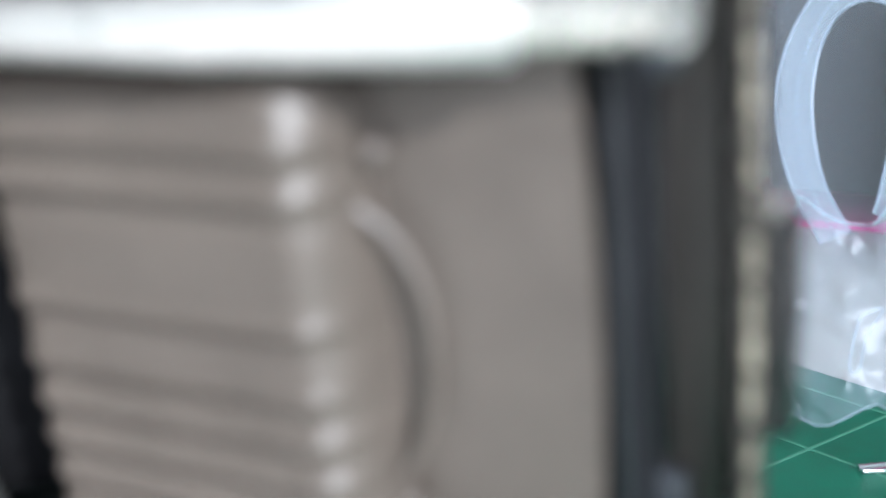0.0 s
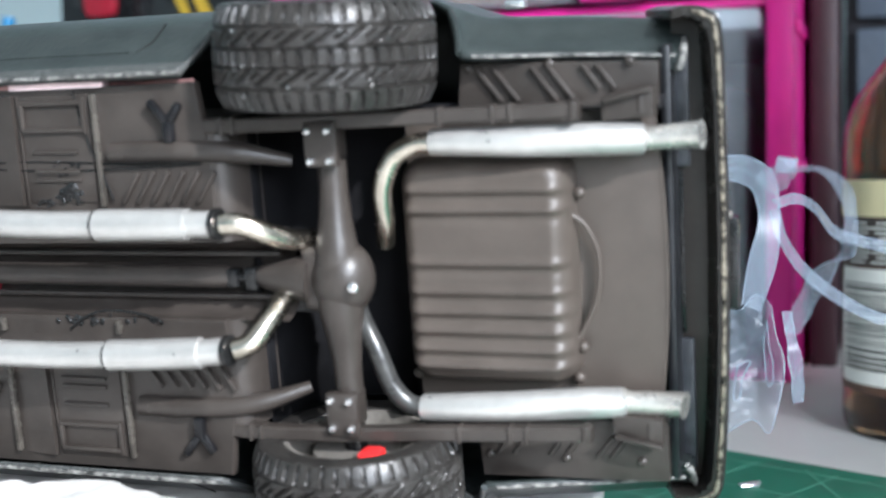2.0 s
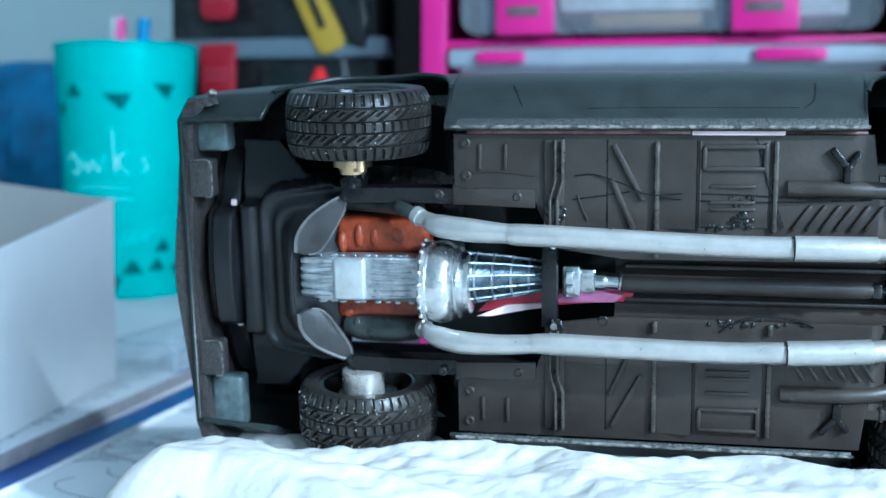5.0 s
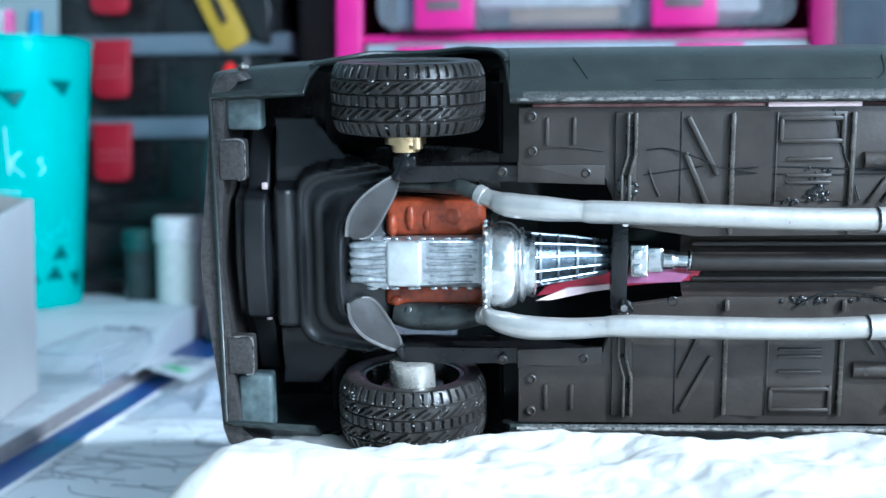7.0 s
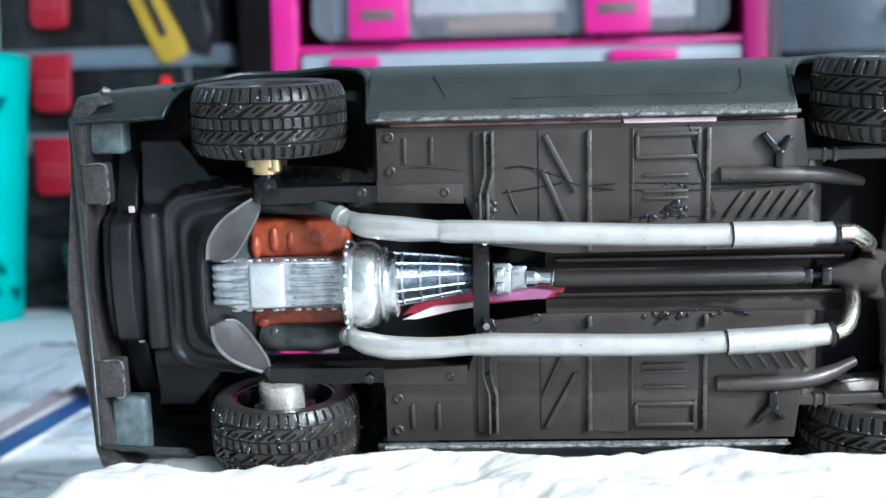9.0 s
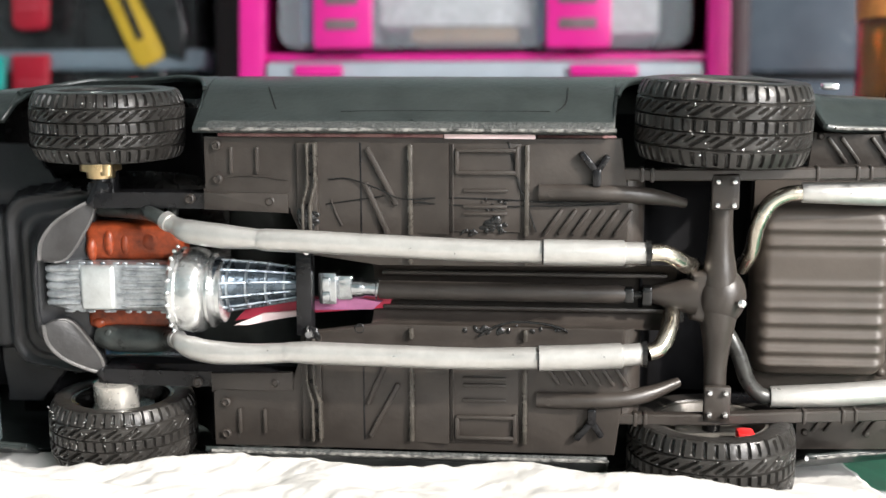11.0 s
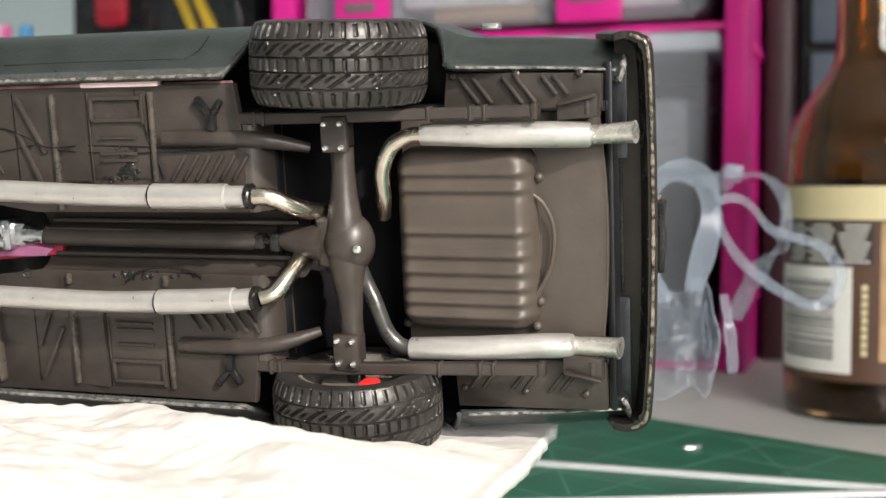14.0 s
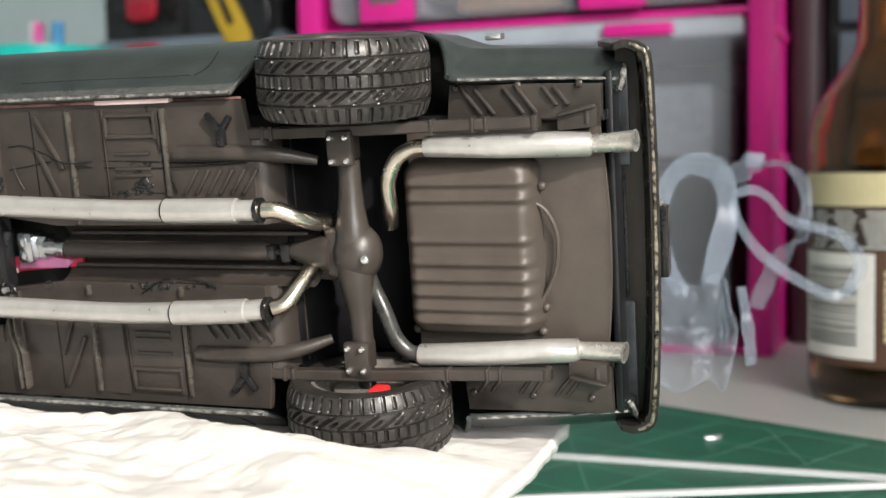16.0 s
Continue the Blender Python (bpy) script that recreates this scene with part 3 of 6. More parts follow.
for k in range(5):
    b = -2.7 + 1.75 * k
    bm = bmesh.new()
    tube(bm, smooth_path([(-75.2, b, -1.4), (-74.6, b, -0.1), (-71.6, b + rnd.uniform(-0.25, 0.25), 0.35), (-68.0, b + rnd.uniform(-0.2, 0.2), 0.1)], 4), [0.5] * 4 + [0.8] * 5 + [0.6] * 4, 10)
    part("cast_fin", bm, PAN, pan)
for k in range(10):
    for b in (5.5, -4.7):
        bm = bmesh.new()
        bmesh.ops.create_uvsphere(bm, u_segments=9, v_segments=6, radius=rnd.uniform(0.3, 0.6), matrix=Matrix.Translation((-70.6 + 2.4 * k + rnd.uniform(-0.7, 0.7), b, -0.75)) @ Matrix.Diagonal((rnd.uniform(1.2, 2.4), 0.8, 0.6, 1)))
        part("pan_bolt", bm, PAN, pan)
bm = bmesh.new()
box(bm, (-67.8, -4.2, -0.8), (-60.6, 5.2, 0.95), 1.1, 4)
part("sump", bm, pmat("smooth_pan_silver", (0.60, 0.62, 0.62), 0.33, metal=0.7, var=0.15, scale=240, bump=0.2), pan)
bm = bmesh.new()
prof = [(4.5, -49.8), (8.4, -49.6), (9.0, -48.9), (8.9, -48.0), (8.4, -47.7), (8.7, -46.8), (8.9, -45.4), (8.7, -44.0), (8.0, -42.9), (7.0, -42.4), (7.6, -42.0), (7.7, -41.4), (6.8, -41.0), (6.2, -40.6), (6.6, -40.0), (6.6, -39.2), (5.4, -38.8)]
lathe(bm, prof, 'x', (1.2, -0.2, -2.4), 36)
for k in range(12):
    t = math.pi * k / 11
    bmesh.ops.create_uvsphere(bm, u_segments=8, v_segments=6, radius=0.55, matrix=Matrix.Translation((-47.8, -0.2 + 9.0 * math.cos(t), -2.4 + 9.0 * math.sin(t))))
part("bell_housing", bm, pmat("cast_bright_silver", (0.74, 0.75, 0.75), 0.24, metal=0.9, var=0.2, scale=300, bump=0.4), car, "silver bell housing with bolt flange")
bm = bmesh.new()
lathe(bm, [(5.6, -41.4), (5.8, -39.6), (5.2, -38.6), (4.8, -36), (4.0, -30), (3.1, -24.0), (2.9, -22.5)], 'x', (0, 0.9, -7.0), 26)


def raise_box(bm):
    for v in bm.verts:
        v.co.x += 0.8
        v.co.z += 1.6 + 3.2 * max(0.0, min(1.0, (-26 - v.co.x) / 14))


raise_box(bm)
gearbox = part("gearbox", bm, pmat("cast_dark_silver", (0.10, 0.125, 0.15), 0.27, metal=0.9, var=0.4, scale=300, bump=0.3), car, "dark silver gearbox casing with a grid of bright ribs")
RIBS = pmat("cast_rib_silver", (0.36, 0.40, 0.44), 0.3, metal=0.9, var=0.4, scale=500, bump=0.3)
for a, r in ((-37.6, 5.4), (-34.0, 4.95), (-30.2, 4.45), (-26.6, 3.9)):
    bm = bmesh.new()
    lathe(bm, [(r - 0.5, a - 0.32), (r + 0.05, a - 0.2), (r + 0.05, a + 0.2), (r - 0.5, a + 0.32)], 'x', (0, 0.9, -7.0), 26)
    raise_box(bm)
    part("gearbox_ring", bm, RIBS, gearbox)
for t in (0.12, 0.75, 1.3, 1.85, 2.4, 3.0):
    bm = bmesh.new()
    tube(bm, [(-39.5, 0.9 + 5.5 * math.cos(t), -7.0 + 5.5 * math.sin(t)), (-31.5, 0.9 + 4.5 * math.cos(t), -7.0 + 4.5 * math.sin(t)), (-24, 0.9 + 3.3 * math.cos(t), -7.0 + 3.3 * math.sin(t))], 0.3, 6)
    raise_box(bm)
    part("gearbox_rib", bm, RIBS, gearbox)
bm = bmesh.new()
box(bm, (-18.9, -3.0, -8), (-15.0, 3.8, -2.6), 0.6)
box(bm, (-15.4, -2.2, -7.6), (-11.8, 3.0, -3.6), 0.6)
tube(bm, smooth_path([(-12, 0.4, -4.6), (-10, 0.4, -4.6), (-7.5, 0.3, -4.4), (-6.6, 0.2, -4.4)], 4), [2.2] * 5 + [1.8] * 5 + [2.3] * 3, 16)
box(bm, (-18.2, -2.2, -2.8), (-16.4, -0.2, -2.0), 0.3)
box(bm, (-18.2, 0.8, -2.8), (-16.4, 2.8, -2.0), 0.3)
part("gearbox_tail", bm, CHROME, car, "shiny silver gearbox tail housing")
bm = bmesh.new()
prism(bm, [(-22.9, -8.6), (-19.6, -8.6), (-19.4, 9.4), (-22.7, 9.4)], -2.2, 1.2, 0.5)
part("gearbox_crossmember", bm, UNDER_D, car)
for b in (9.0, -8.2):
    bm = bmesh.new()
    tube(bm, [(-20.2, b, 0.8), (-20.2, b, 2.0)], 0.7, 8)
    part("crossmember_bolt", bm, BOLT, car)
# exhaust manifolds beside the engine
MANI = pmat("manifold_grey", (0.045, 0.05, 0.048), 0.3, metal=0.4, var=0.5, scale=250, bump=0.6, bscale=400)
for pts, rs, end in ((((-66, 15.6, -8.0), (-60, 15.6, -6.5), (-55, 15.8, -3.0), (-52.5, 15.9, -0.6), (-48.4, 14.6, 1.4)), (1.6, 1.7, 1.6, 1.5, 1.5), ((-49.2, 14.9, 0.8), (-48.0, 14.4, 1.6))),
                     (((-66.4, -11.2, -5.6), (-63, -11.4, -4.8), (-56, -11.5, -4.4), (-51.5, -11.2, -3.6), (-47.6, -10.0, 0.8)), (2.4, 3.0, 3.0, 2.6, 1.5), ((-48.4, -10.2, 0.0), (-47.4, -9.9, 1.2)))):
    bm = bmesh.new()
    sm = smooth_path(pts, 6)
    tube(bm, sm, [float(np.interp(p[0], [q[0] for q in pts], rs)) for p in sm], 16)
    for k in range(5):
        a = -63.6 + 3.4 * k
        b, c = (15.4, -7.2) if pts[0][1] > 0 else (-10.4, -3.1)
        bmesh.ops.create_uvsphere(bm, u_segments=12, v_segments=8, radius=1.0, matrix=Matrix.Translation((a, b + 0.3 * math.sin(4 * k), c)) @ Matrix.Diagonal((1.2 + 0.3 * (k % 2), 1.5, 1.0, 1)))
    mani = part("manifold", bm, MANI, car, "dark grey exhaust manifold")
    bm = bmesh.new()
    tube(bm, end, 1.95, 16)
    part("collar", bm, ALU, mani, "silver clamp collar")

# ---- front hubs ----
bm = bmesh.new()
tube(bm, [(-63.8, 27.5, -4), (-63.8, 24.4, -4), (-63.8, 24.3, -4), (-63.8, 22.8, -4)], [4.2, 4.2, 3.0, 2.8], 20)
tube(bm, [(-61.5, 27, -1.5), (-61.5, 23.6, -1.5)], 1.4, 12)
part("front_hub", bm, BRASS, car, "brassy front hub")
bm = bmesh.new()
tube(bm, [(-63.1, -20.6, -4), (-63.1, -21.0, -4), (-63.1, -26.5, -4)], [4.0, 4.7, 4.7], 28)
part("front_hub", bm, TAILM, car, "dull silver front hub")
for side in (1, -1):
    bm = bmesh.new()
    tube(bm, [(-63.6, BC + side * 24.5, -5), (-64.2, BC + side * 20, -3.6), (-65.8, BC + side * 17.4, -3)], [1.8, 2.0, 1.4], 12)
    box(bm, (-66.4, min(BC + side * 18.5, BC + side * 22.4), -5), (-61.6, max(BC + side * 18.5, BC + side * 22.4), -2.2), 0.8)
    part("steering_knuckle", bm, UNDER_D, car)

# ---- exhausts ----
def exhaust(side, lead, bend, rear, muff, tail, tip, label):
    bm = bmesh.new()
    pts = smooth_path([(a, b, c) for a, b, c, r in lead], 6)
    rs = [float(np.interp(p[0], [l[0] for l in lead], [l[3] for l in lead])) for p in pts]
    tube(bm, pts, rs, 18)
    part("front_pipe", bm, ALU, car, label)
    bm = bmesh.new()
    tube(bm, [(a, b, c) for a, b, c, r in muff], [r for *_, r in muff], 22)
    mf = part("front_muffler", bm, ALU, car, "matt silver tube muffler")
    bm = bmesh.new()
    e = muff[-1]
    lathe(bm, [(1.7, e[0] + 0.1), (2.5, e[0] + 0.1), (2.55, e[0] + 1.0), (1.7, e[0] + 1.0)], 'x', (0, e[1], e[2]), 20)
    part("clamp", bm, BLACKG, mf)
    bm = bmesh.new()
    s = muff[0]
    lathe(bm, [(2.0, s[0] - 0.25), (2.5, s[0] - 0.2), (2.5, s[0] + 0.1), (2.0, s[0] + 0.15)], 'x', (0, s[1], s[2]), 20)
    part("seam", bm, UNDER_D, mf)
    bm = bmesh.new()
    tube(bm, smooth_path(bend, 7), 1.75, 16)
    part("bend_pipe", bm, PIPE, car, "bare brassy metal exhaust bend")
    bm = bmesh.new()
    tube(bm, smooth_path(rear, 7), 1.6, 16)
    part("over_axle_pipe", bm, PIPE if side > 0 else PIPE_D, car, "bare metal exhaust bend over the axle")
    bm = bmesh.new()
    tube(bm, [(a, b, c) for a, b, c, r in tail], [r for *_, r in tail], 22)
    part("rear_muffler", bm, ALU, car, "matt silver rear muffler")
    bm = bmesh.new()
    p, q = Vector(tip[0]), Vector(tip[1])
    d = q - p
    tube(bm, [p, p + 0.06 * d, p + 0.16 * d, p + 0.4 * d, p + 0.97 * d, q, q, p + 0.7 * d], [2.5, 1.9, 1.8, 1.9, 2.05, 2.2, 1.75, 1.6], 26)
    # mouth cut on the slant
    for v in bm.verts:
        if v.co.x > p.x + 0.6 * d.x:
            v.co.x -= 0.34 * (v.co.z - q.z)
    tail_pipe = part("tail_pipe", bm, TAILM, car, "silver tail pipe with an open flared mouth")
    # dark disc set in the mouth as the shade of the bore
    bm = bmesh.new()
    tube(bm, [p + 0.74 * d, p + 0.80 * d], 1.72, 20)
    for v in bm.verts:
        v.co.x -= 0.34 * (v.co.z - q.z)
    part("bore_shade", bm, UNDER_D, tail_pipe, "dark disc for the shade inside the tail pipe")


exhaust(1, [(-48.2, 14.5, 1.4, 1.6), (-46.0, 13.8, 2.5, 1.9), (-43.5, 13.2, 4.0, 2.4), (-36, 12.6, 5.6, 2.45), (-29, 12.2, 6.0, 2.0), (-27.5, 12.1, 6.2, 2.25), (-18.9, 11.9, 6.6, 2.25), (11.2, 10.7, 6.6, 2.2), (27.2, 10.5, 6.6, 2.2)],
        [(47.5, 10.2, 4.6), (50.5, 10.0, 3.8), (53.5, 8.2, 1.6), (55.5, 6.4, -2.5), (57, 5.5, -7)],
        [(67.6, 4.0, -12), (69.0, 8.4, -9), (69.6, 13.6, -7.4), (71.8, 18.2, -7.0), (75.2, 20.2, -7.2), (78.8, 20.5, -7.4)],
        [(27.0, 10.5, 6.8, 2.5), (33, 10.45, 6.5, 2.5), (42.4, 10.35, 5.7, 2.5), (42.6, 10.35, 5.7, 2.1), (46.6, 10.3, 5.2, 2.1)],
        [(78.0, 20.5, -7.6, 1.9), (78.3, 20.5, -7.6, 2.05), (92, 20.1, -9.4, 2.4), (104, 19.8, -12.4, 2.55), (109.2, 19.6, -13.9, 2.5), (109.7, 19.6, -14.0, 1.9)],
        [(108.4, 19.4, -14.0), (117.8, 19.8, -15.6)], "long bent silver exhaust pipe")
exhaust(-1, [(-47.8, -9.4, 0.5, 1.4), (-46.6, -10.0, 2.6, 1.8), (-44, -10.6, 4.2, 2.3), (-39, -11.2, 5.6, 2.4), (-31, -11.2, 6.2, 2.1), (-24.5, -10.8, 6.4, 2.0), (-19.6, -10.6, 6.6, 2.3), (11.1, -11.1, 6.6, 2.2), (26.4, -10.7, 6.6, 2.2)],
        [(47.5, -9.8, 4.6), (50.0, -9.0, 3.4), (51.8, -6.4, 1.0), (52.8, -3.6, -3.2), (53, -2, -7)],
        [(62, -5.5, -11), (64.5, -8.4, -8), (67.0, -13.0, -7.0), (69.0, -18.4, -7.0), (71.6, -21.4, -7.4), (75.0, -22.2, -7.8)],
        [(26.4, -10.7, 6.8, 2.5), (33, -10.5, 6.5, 2.5), (42.4, -10.1, 5.7, 2.5), (42.6, -10.1, 5.7, 2.15), (46.4, -9.8, 5.2, 2.15)],
        [(73.8, -22.0, -7.6, 2.1), (74.1, -22.0, -7.6, 2.25), (88, -21.8, -9.4, 2.4), (100, -21.6, -12.2, 2.5), (104.8, -21.7, -13.4, 2.45), (105.4, -21.7, -13.6, 1.9)],
        [(105.0, -21.7, -13.6), (114.4, -22.2, -15.0)], "long bent silver exhaust pipe")

# ---- rear axle, springs ----
bm = bmesh.new()
tube(bm, [(62.2, 18.5, -5.5), (62.2, 14, -5.5), (62.2, 9, -5.2), (62.2, 6.0, -5.0), (62.2, 3, -4.8), (62.2, -5, -4.8), (62.2, -8.0, -5.0), (62.2, -11, -5.2), (62.2, -15, -5.5), (62.2, -19.2, -5.5)], [2.3, 2.3, 2.7, 3.2, 3.7, 3.7, 3.2, 2.7, 2.3, 2.3], 20)
axle = part("rear_axle", bm, UNDER, car, "dark painted rear axle tube")
bm = bmesh.new()
bmesh.ops.create_uvsphere(bm, u_segments=32, v_segments=20, radius=1.0, matrix=Matrix.Translation((62.6, -0.4, -5.6)) @ Matrix.Diagonal((5.2, 6.1, 5.0, 1)))
part("differential", bm, UNDER, axle)
bm = bmesh.new()
prism(bm, [(56.4, -5.0), (60.5, -6.0), (64.0, -4.6), (64.0, 4.0), (60.5, 5.4), (56.4, 4.6)], -9.0, -2.6, 1.6, 4)
part("carrier", bm, UNDER, axle)
bm = bmesh.new()
tube(bm, [(48.8, 0.0, -4.2), (49.8, 0.0, -4.2), (52.5, -0.1, -4.3), (57.4, -0.3, -4.8)], [1.6, 2.0, 2.7, 4.0], 22)
part("pinion_housing", bm, UNDER, axle)
bm = bmesh.new()
bmesh.ops.create_uvsphere(bm, u_segments=14, v_segments=8, radius=0.95, matrix=Matrix.Translation((66.2, -0.8, -0.6)) @ Matrix.Diagonal((1, 1, 0.6, 1)))
part("filler_plug", bm, BOLT, axle, "silver filler plug")
for b0, b1 in ((17.8, 24.8), (-25.6, -18.2)):
    bm = bmesh.new()
    box(bm, (59.6, b0, -3.0), (65.0, b1, -1.2), 0.5)
    box(bm, (60.6, b0 + 0.8, -8.0), (64.0, b1 - 0.8, -2.5), 0.4)
    plate = part("spring_plate", bm, UNDER, car)
    for a in (60.7, 63.9):
        for b in ((b0 + 1.0, b0 + 5.6) if b0 > 0 else (b0 + 1.6, b0 + 6.2)):
            bm = bmesh.new()
            lathe(bm, [(0.62, -1.3), (0.62, -0.6), (0.4, -0.3), (0.0, -0.25)], 'z', (a, b, 0), 10)
            part("bolt", bm, BOLT, plate, "silver bolt head")
for b in (24.6, -25.4):
    bm = bmesh.new()
    pts = smooth_path([(39.2, b, -2.2), (48, b, -1.6), (62, b, -2.6), (80, b, -5.6), (101, b, -8.6)], 6)
    rows = []
    for p in pts:
        rows.append([bm.verts.new((p[0], b + x, p[2] + z)) for x, z in ((-1.15, -1.4), (1.15, -1.4), (1.15, 0.5), (0.85, 0.8), (-0.85, 0.8), (-1.15, 0.5))])
    for p, q in zip(rows, rows[1:]):
        for k in range(6):
            bm.faces.new((p[k], q[k], q[(k + 1) % 6], p[(k + 1) % 6]))
    bm.faces.new(rows[0])
    bm.faces.new(rows[-1][::-1])
    spring = part("leaf_spring", bm, UNDER, car)
    for a, w in ((46.0, 0.8), (48.0, 0.8), (80.4, 0.7), (88.4, 0.7), (91.0, 0.6), (100.2, 1.2)):
        z = float(np.interp(a, [39, 48, 62, 80, 101], [-2.2, -1.6, -2.6, -5.6, -8.6]))
        bm = bmesh.new()
        box(bm, (a - w / 2, b - 1.45, z - 1.6), (a + w / 2, b + 1.45, z + 1.15), 0.25)
        part("spring_clip", bm, UNDER, spring)
    bm = bmesh.new()
    s = 1 if b > 0 else -1
    prism(bm, [(a, b + s * t) for a, t in (((103.6, -2.2), (111.4, -1.6), (111.4, 2.8), (103.6, 1.0)) if s > 0 else ((103.6, 1.0), (111.4, 2.8), (111.4, -1.6), (103.6, -2.2)))], -15, -11.6, 0.5)
    bar(bm, (104.0, b + s * 1.0, -11.4), (111.4, b + s * 2.6, -11.4), 0.8, 1.0, 0.3)
    tube(bm, [(109.4, b - s * 1.0, -12.2), (109.4, b + s * 1.6, -12.2)], 0.8, 10)
    part("spring_shackle", bm, UNDER, car, "dull brown shackle block with a slanting strut")
    bm = bmesh.new()
    pts = smooth_path([(26.0, BC + s * 21.3, -0.9), (34, BC + s * 21.3, -0.6), (43, BC + s * 21.0, -1.4), (49, BC + s * 20.2, -3.4), (55, BC + s * 18.6, -6.4)], 6)
    rs = [1.7] * (len(pts) - 8) + [1.7 - 0.1 * k for k in range(8)]
    tube(bm, pts, rs, 12)
    part("frame_strut", bm, UNDER, car)
    bm = bmesh.new()
    lathe(bm, [(0.7, 0.4), (0.7, 0.9), (0.3, 0.9), (0.3, 0.7), (0, 0.7)], 'z', (28.4, BC + s * 21.3, 0), 12)
    part("strut_bolt", bm, UNDER, car)
    # Y bracket
    bm = bmesh.new()
    bar(bm, (37.2, BC + s * 22.6, -1.0), (37.2, BC + s * 26.2, -1.0), 1.8, 1.7, 0.5)
    bar(bm, (37.0, BC + s * 25.8, -1.0), (34.0, BC + s * 29.4, -1.0), 1.4, 1.5, 0.5)
    bar(bm, (37.4, BC + s * 25.8, -1.0), (39.4, BC + s * 28.8, -1.0), 1.4, 1.5, 0.5)
    part("bracket", bm, UNDER_D, car)
    # kick-up behind the floor, over the axle
    bm = bmesh.new()
    rings = []
    for a, c in smooth_path([(43.3, -1.2), (44.6, -1.7), (46.0, -3.2), (47.0, -6.0), (47.6, -12.0)], 4):
        rings.append([bm.verts.new((a, BC + s * t, c)) for t in (6.4, 9, 12, 18, 24.5)])
    for p, q in zip(rings, rings[1:]):
        for k in range(4):
            bm.faces.new((p[k], p[k + 1], q[k + 1], q[k]))
    part("kick_up_panel", bm, UNDER, car)
    # rear inner wing with pressed slanting ribs
    bm = bmesh.new()
    out = [(80.4, 24.8), (111.6, 24.8), (111.8, 31.2 if s > 0 else 34.6), (81.2, 32.2 if s > 0 else 35.4)]
    prism(bm, [(a, BC + s * t) for a, t in (out if s > 0 else out[::-1])], -16.2, -14.4, 0.3)
    wing = part("inner_wing", bm, UNDER, car)
    for k, a in enumerate((84.0, 86.6, 92.6, 95.2, 100.4, 102.6)):
        ln = 5.2 if k < 4 else 3.8
        bm = bmesh.new()
        bar(bm, (a, BC + s * 31.2, -14.5), (a + 0.75 * ln, BC + s * (31.2 - ln), -14.5), 0.8, 0.9, 0.3)
        part("slanted_rib", bm, UNDER, wing)
    for a, t in ((82.6, 31.4), (95.4, 31.5), (107.6, 31.4)):
        bm = bmesh.new()
        lathe(bm, [(0.75, -14.6), (0.75, -13.9), (0.4, -13.6), (0, -13.6)], 'z', (a, BC + s * t, 0), 10)
        part("bolt", bm, UNDER, wing)

# added black sheet for the shade of the hollow that the axle sits in
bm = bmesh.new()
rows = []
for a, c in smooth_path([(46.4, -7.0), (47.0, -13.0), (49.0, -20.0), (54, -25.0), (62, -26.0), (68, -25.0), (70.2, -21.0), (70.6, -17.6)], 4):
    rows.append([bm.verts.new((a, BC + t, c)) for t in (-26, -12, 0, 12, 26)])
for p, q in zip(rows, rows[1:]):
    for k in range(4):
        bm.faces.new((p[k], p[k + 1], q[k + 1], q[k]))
hollow = part("axle_hollow", bm, CAVITY, car, "black sheet standing in for shade above the rear axle")
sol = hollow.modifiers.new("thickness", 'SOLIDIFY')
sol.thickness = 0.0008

# ---- tank and boot floor ----
bm = bmesh.new()
prism(bm, [(70.4, -24.5)] + [(p[0], p[1]) for p in smooth_path([(110.2, -24.5), (111.4, -12), (111.8, 0), (111.4, 12), (110.2, 24)], 5)] + [(70.4, 24)], -18.2, -17.0, 0.2)
boot = part("boot_floor", bm, TANK, car, "brown-grey boot floor panel")
bm = bmesh.new()
tube(bm, smooth_path([(110.4, -24.3, -17.2), (111.5, -12, -17.2), (111.9, 0, -17.2), (111.5, 12, -17.2), (110.4, 23.8, -17.2)], 6), 0.3, 6)
part("panel_lip", bm, TANK, boot)


def tank_height(b):
    ribs = (12.6, 9.4, 1.0, -3.6, -6.9, -10.0, -13.0, -15.8)
    return -10.5 + sum(0.5 * math.exp(-((b - r) / 0.75) ** 2) for r in ribs) - sum(0.28 * math.exp(-((b - r + 1.4) / 0.85) ** 2) for r in ribs)


bm = bmesh.new()
na, nb = 60, 170
grid = []
for i in range(na + 1):
    row = []
    for j in range(nb + 1):
        a = 70.0 + 28.4 * i / na
        b = -19.4 + 37.2 * j / nb
        # distance in from the rounded outline
        qa, qb = abs(a - 84.2) - 14.2 + 4.5, abs(b + 0.8) - 18.6 + 4.5
        d = 4.5 - (math.hypot(max(qa, 0), max(qb, 0)) + min(max(qa, qb), 0))
        d = max(0.0, d)
        fall = math.sqrt(max(0.0, 1 - (1 - min(1.0, d / 3.4)) ** 2))
        z = -17.0 + (tank_height(b) + 17.0) * fall - (0.6 if d <= 0 else 0)
        row.append(bm.verts.new((a, b, z)))
    grid.append(row)
for i in range(na):
    for j in range(nb):
        bm.faces.new((grid[i][j], grid[i + 1][j], grid[i + 1][j + 1], grid[i][j + 1]))
tank = part("fuel_tank", bm, TANK, car, "brown-grey ribbed fuel tank")
bm = bmesh.new()
tube(bm, smooth_path([(97.4, 8.2, -14.5), (99.6, 6.2, -15.2), (101.3, 2.5, -15.6), (101.6, -1.5, -15.6), (100.8, -6.5, -15.6), (98.6, -11.0, -15.2), (97.4, -12.4, -14.8)], 6), 0.42, 8)
part("fuel_hose", bm, TANK, tank)
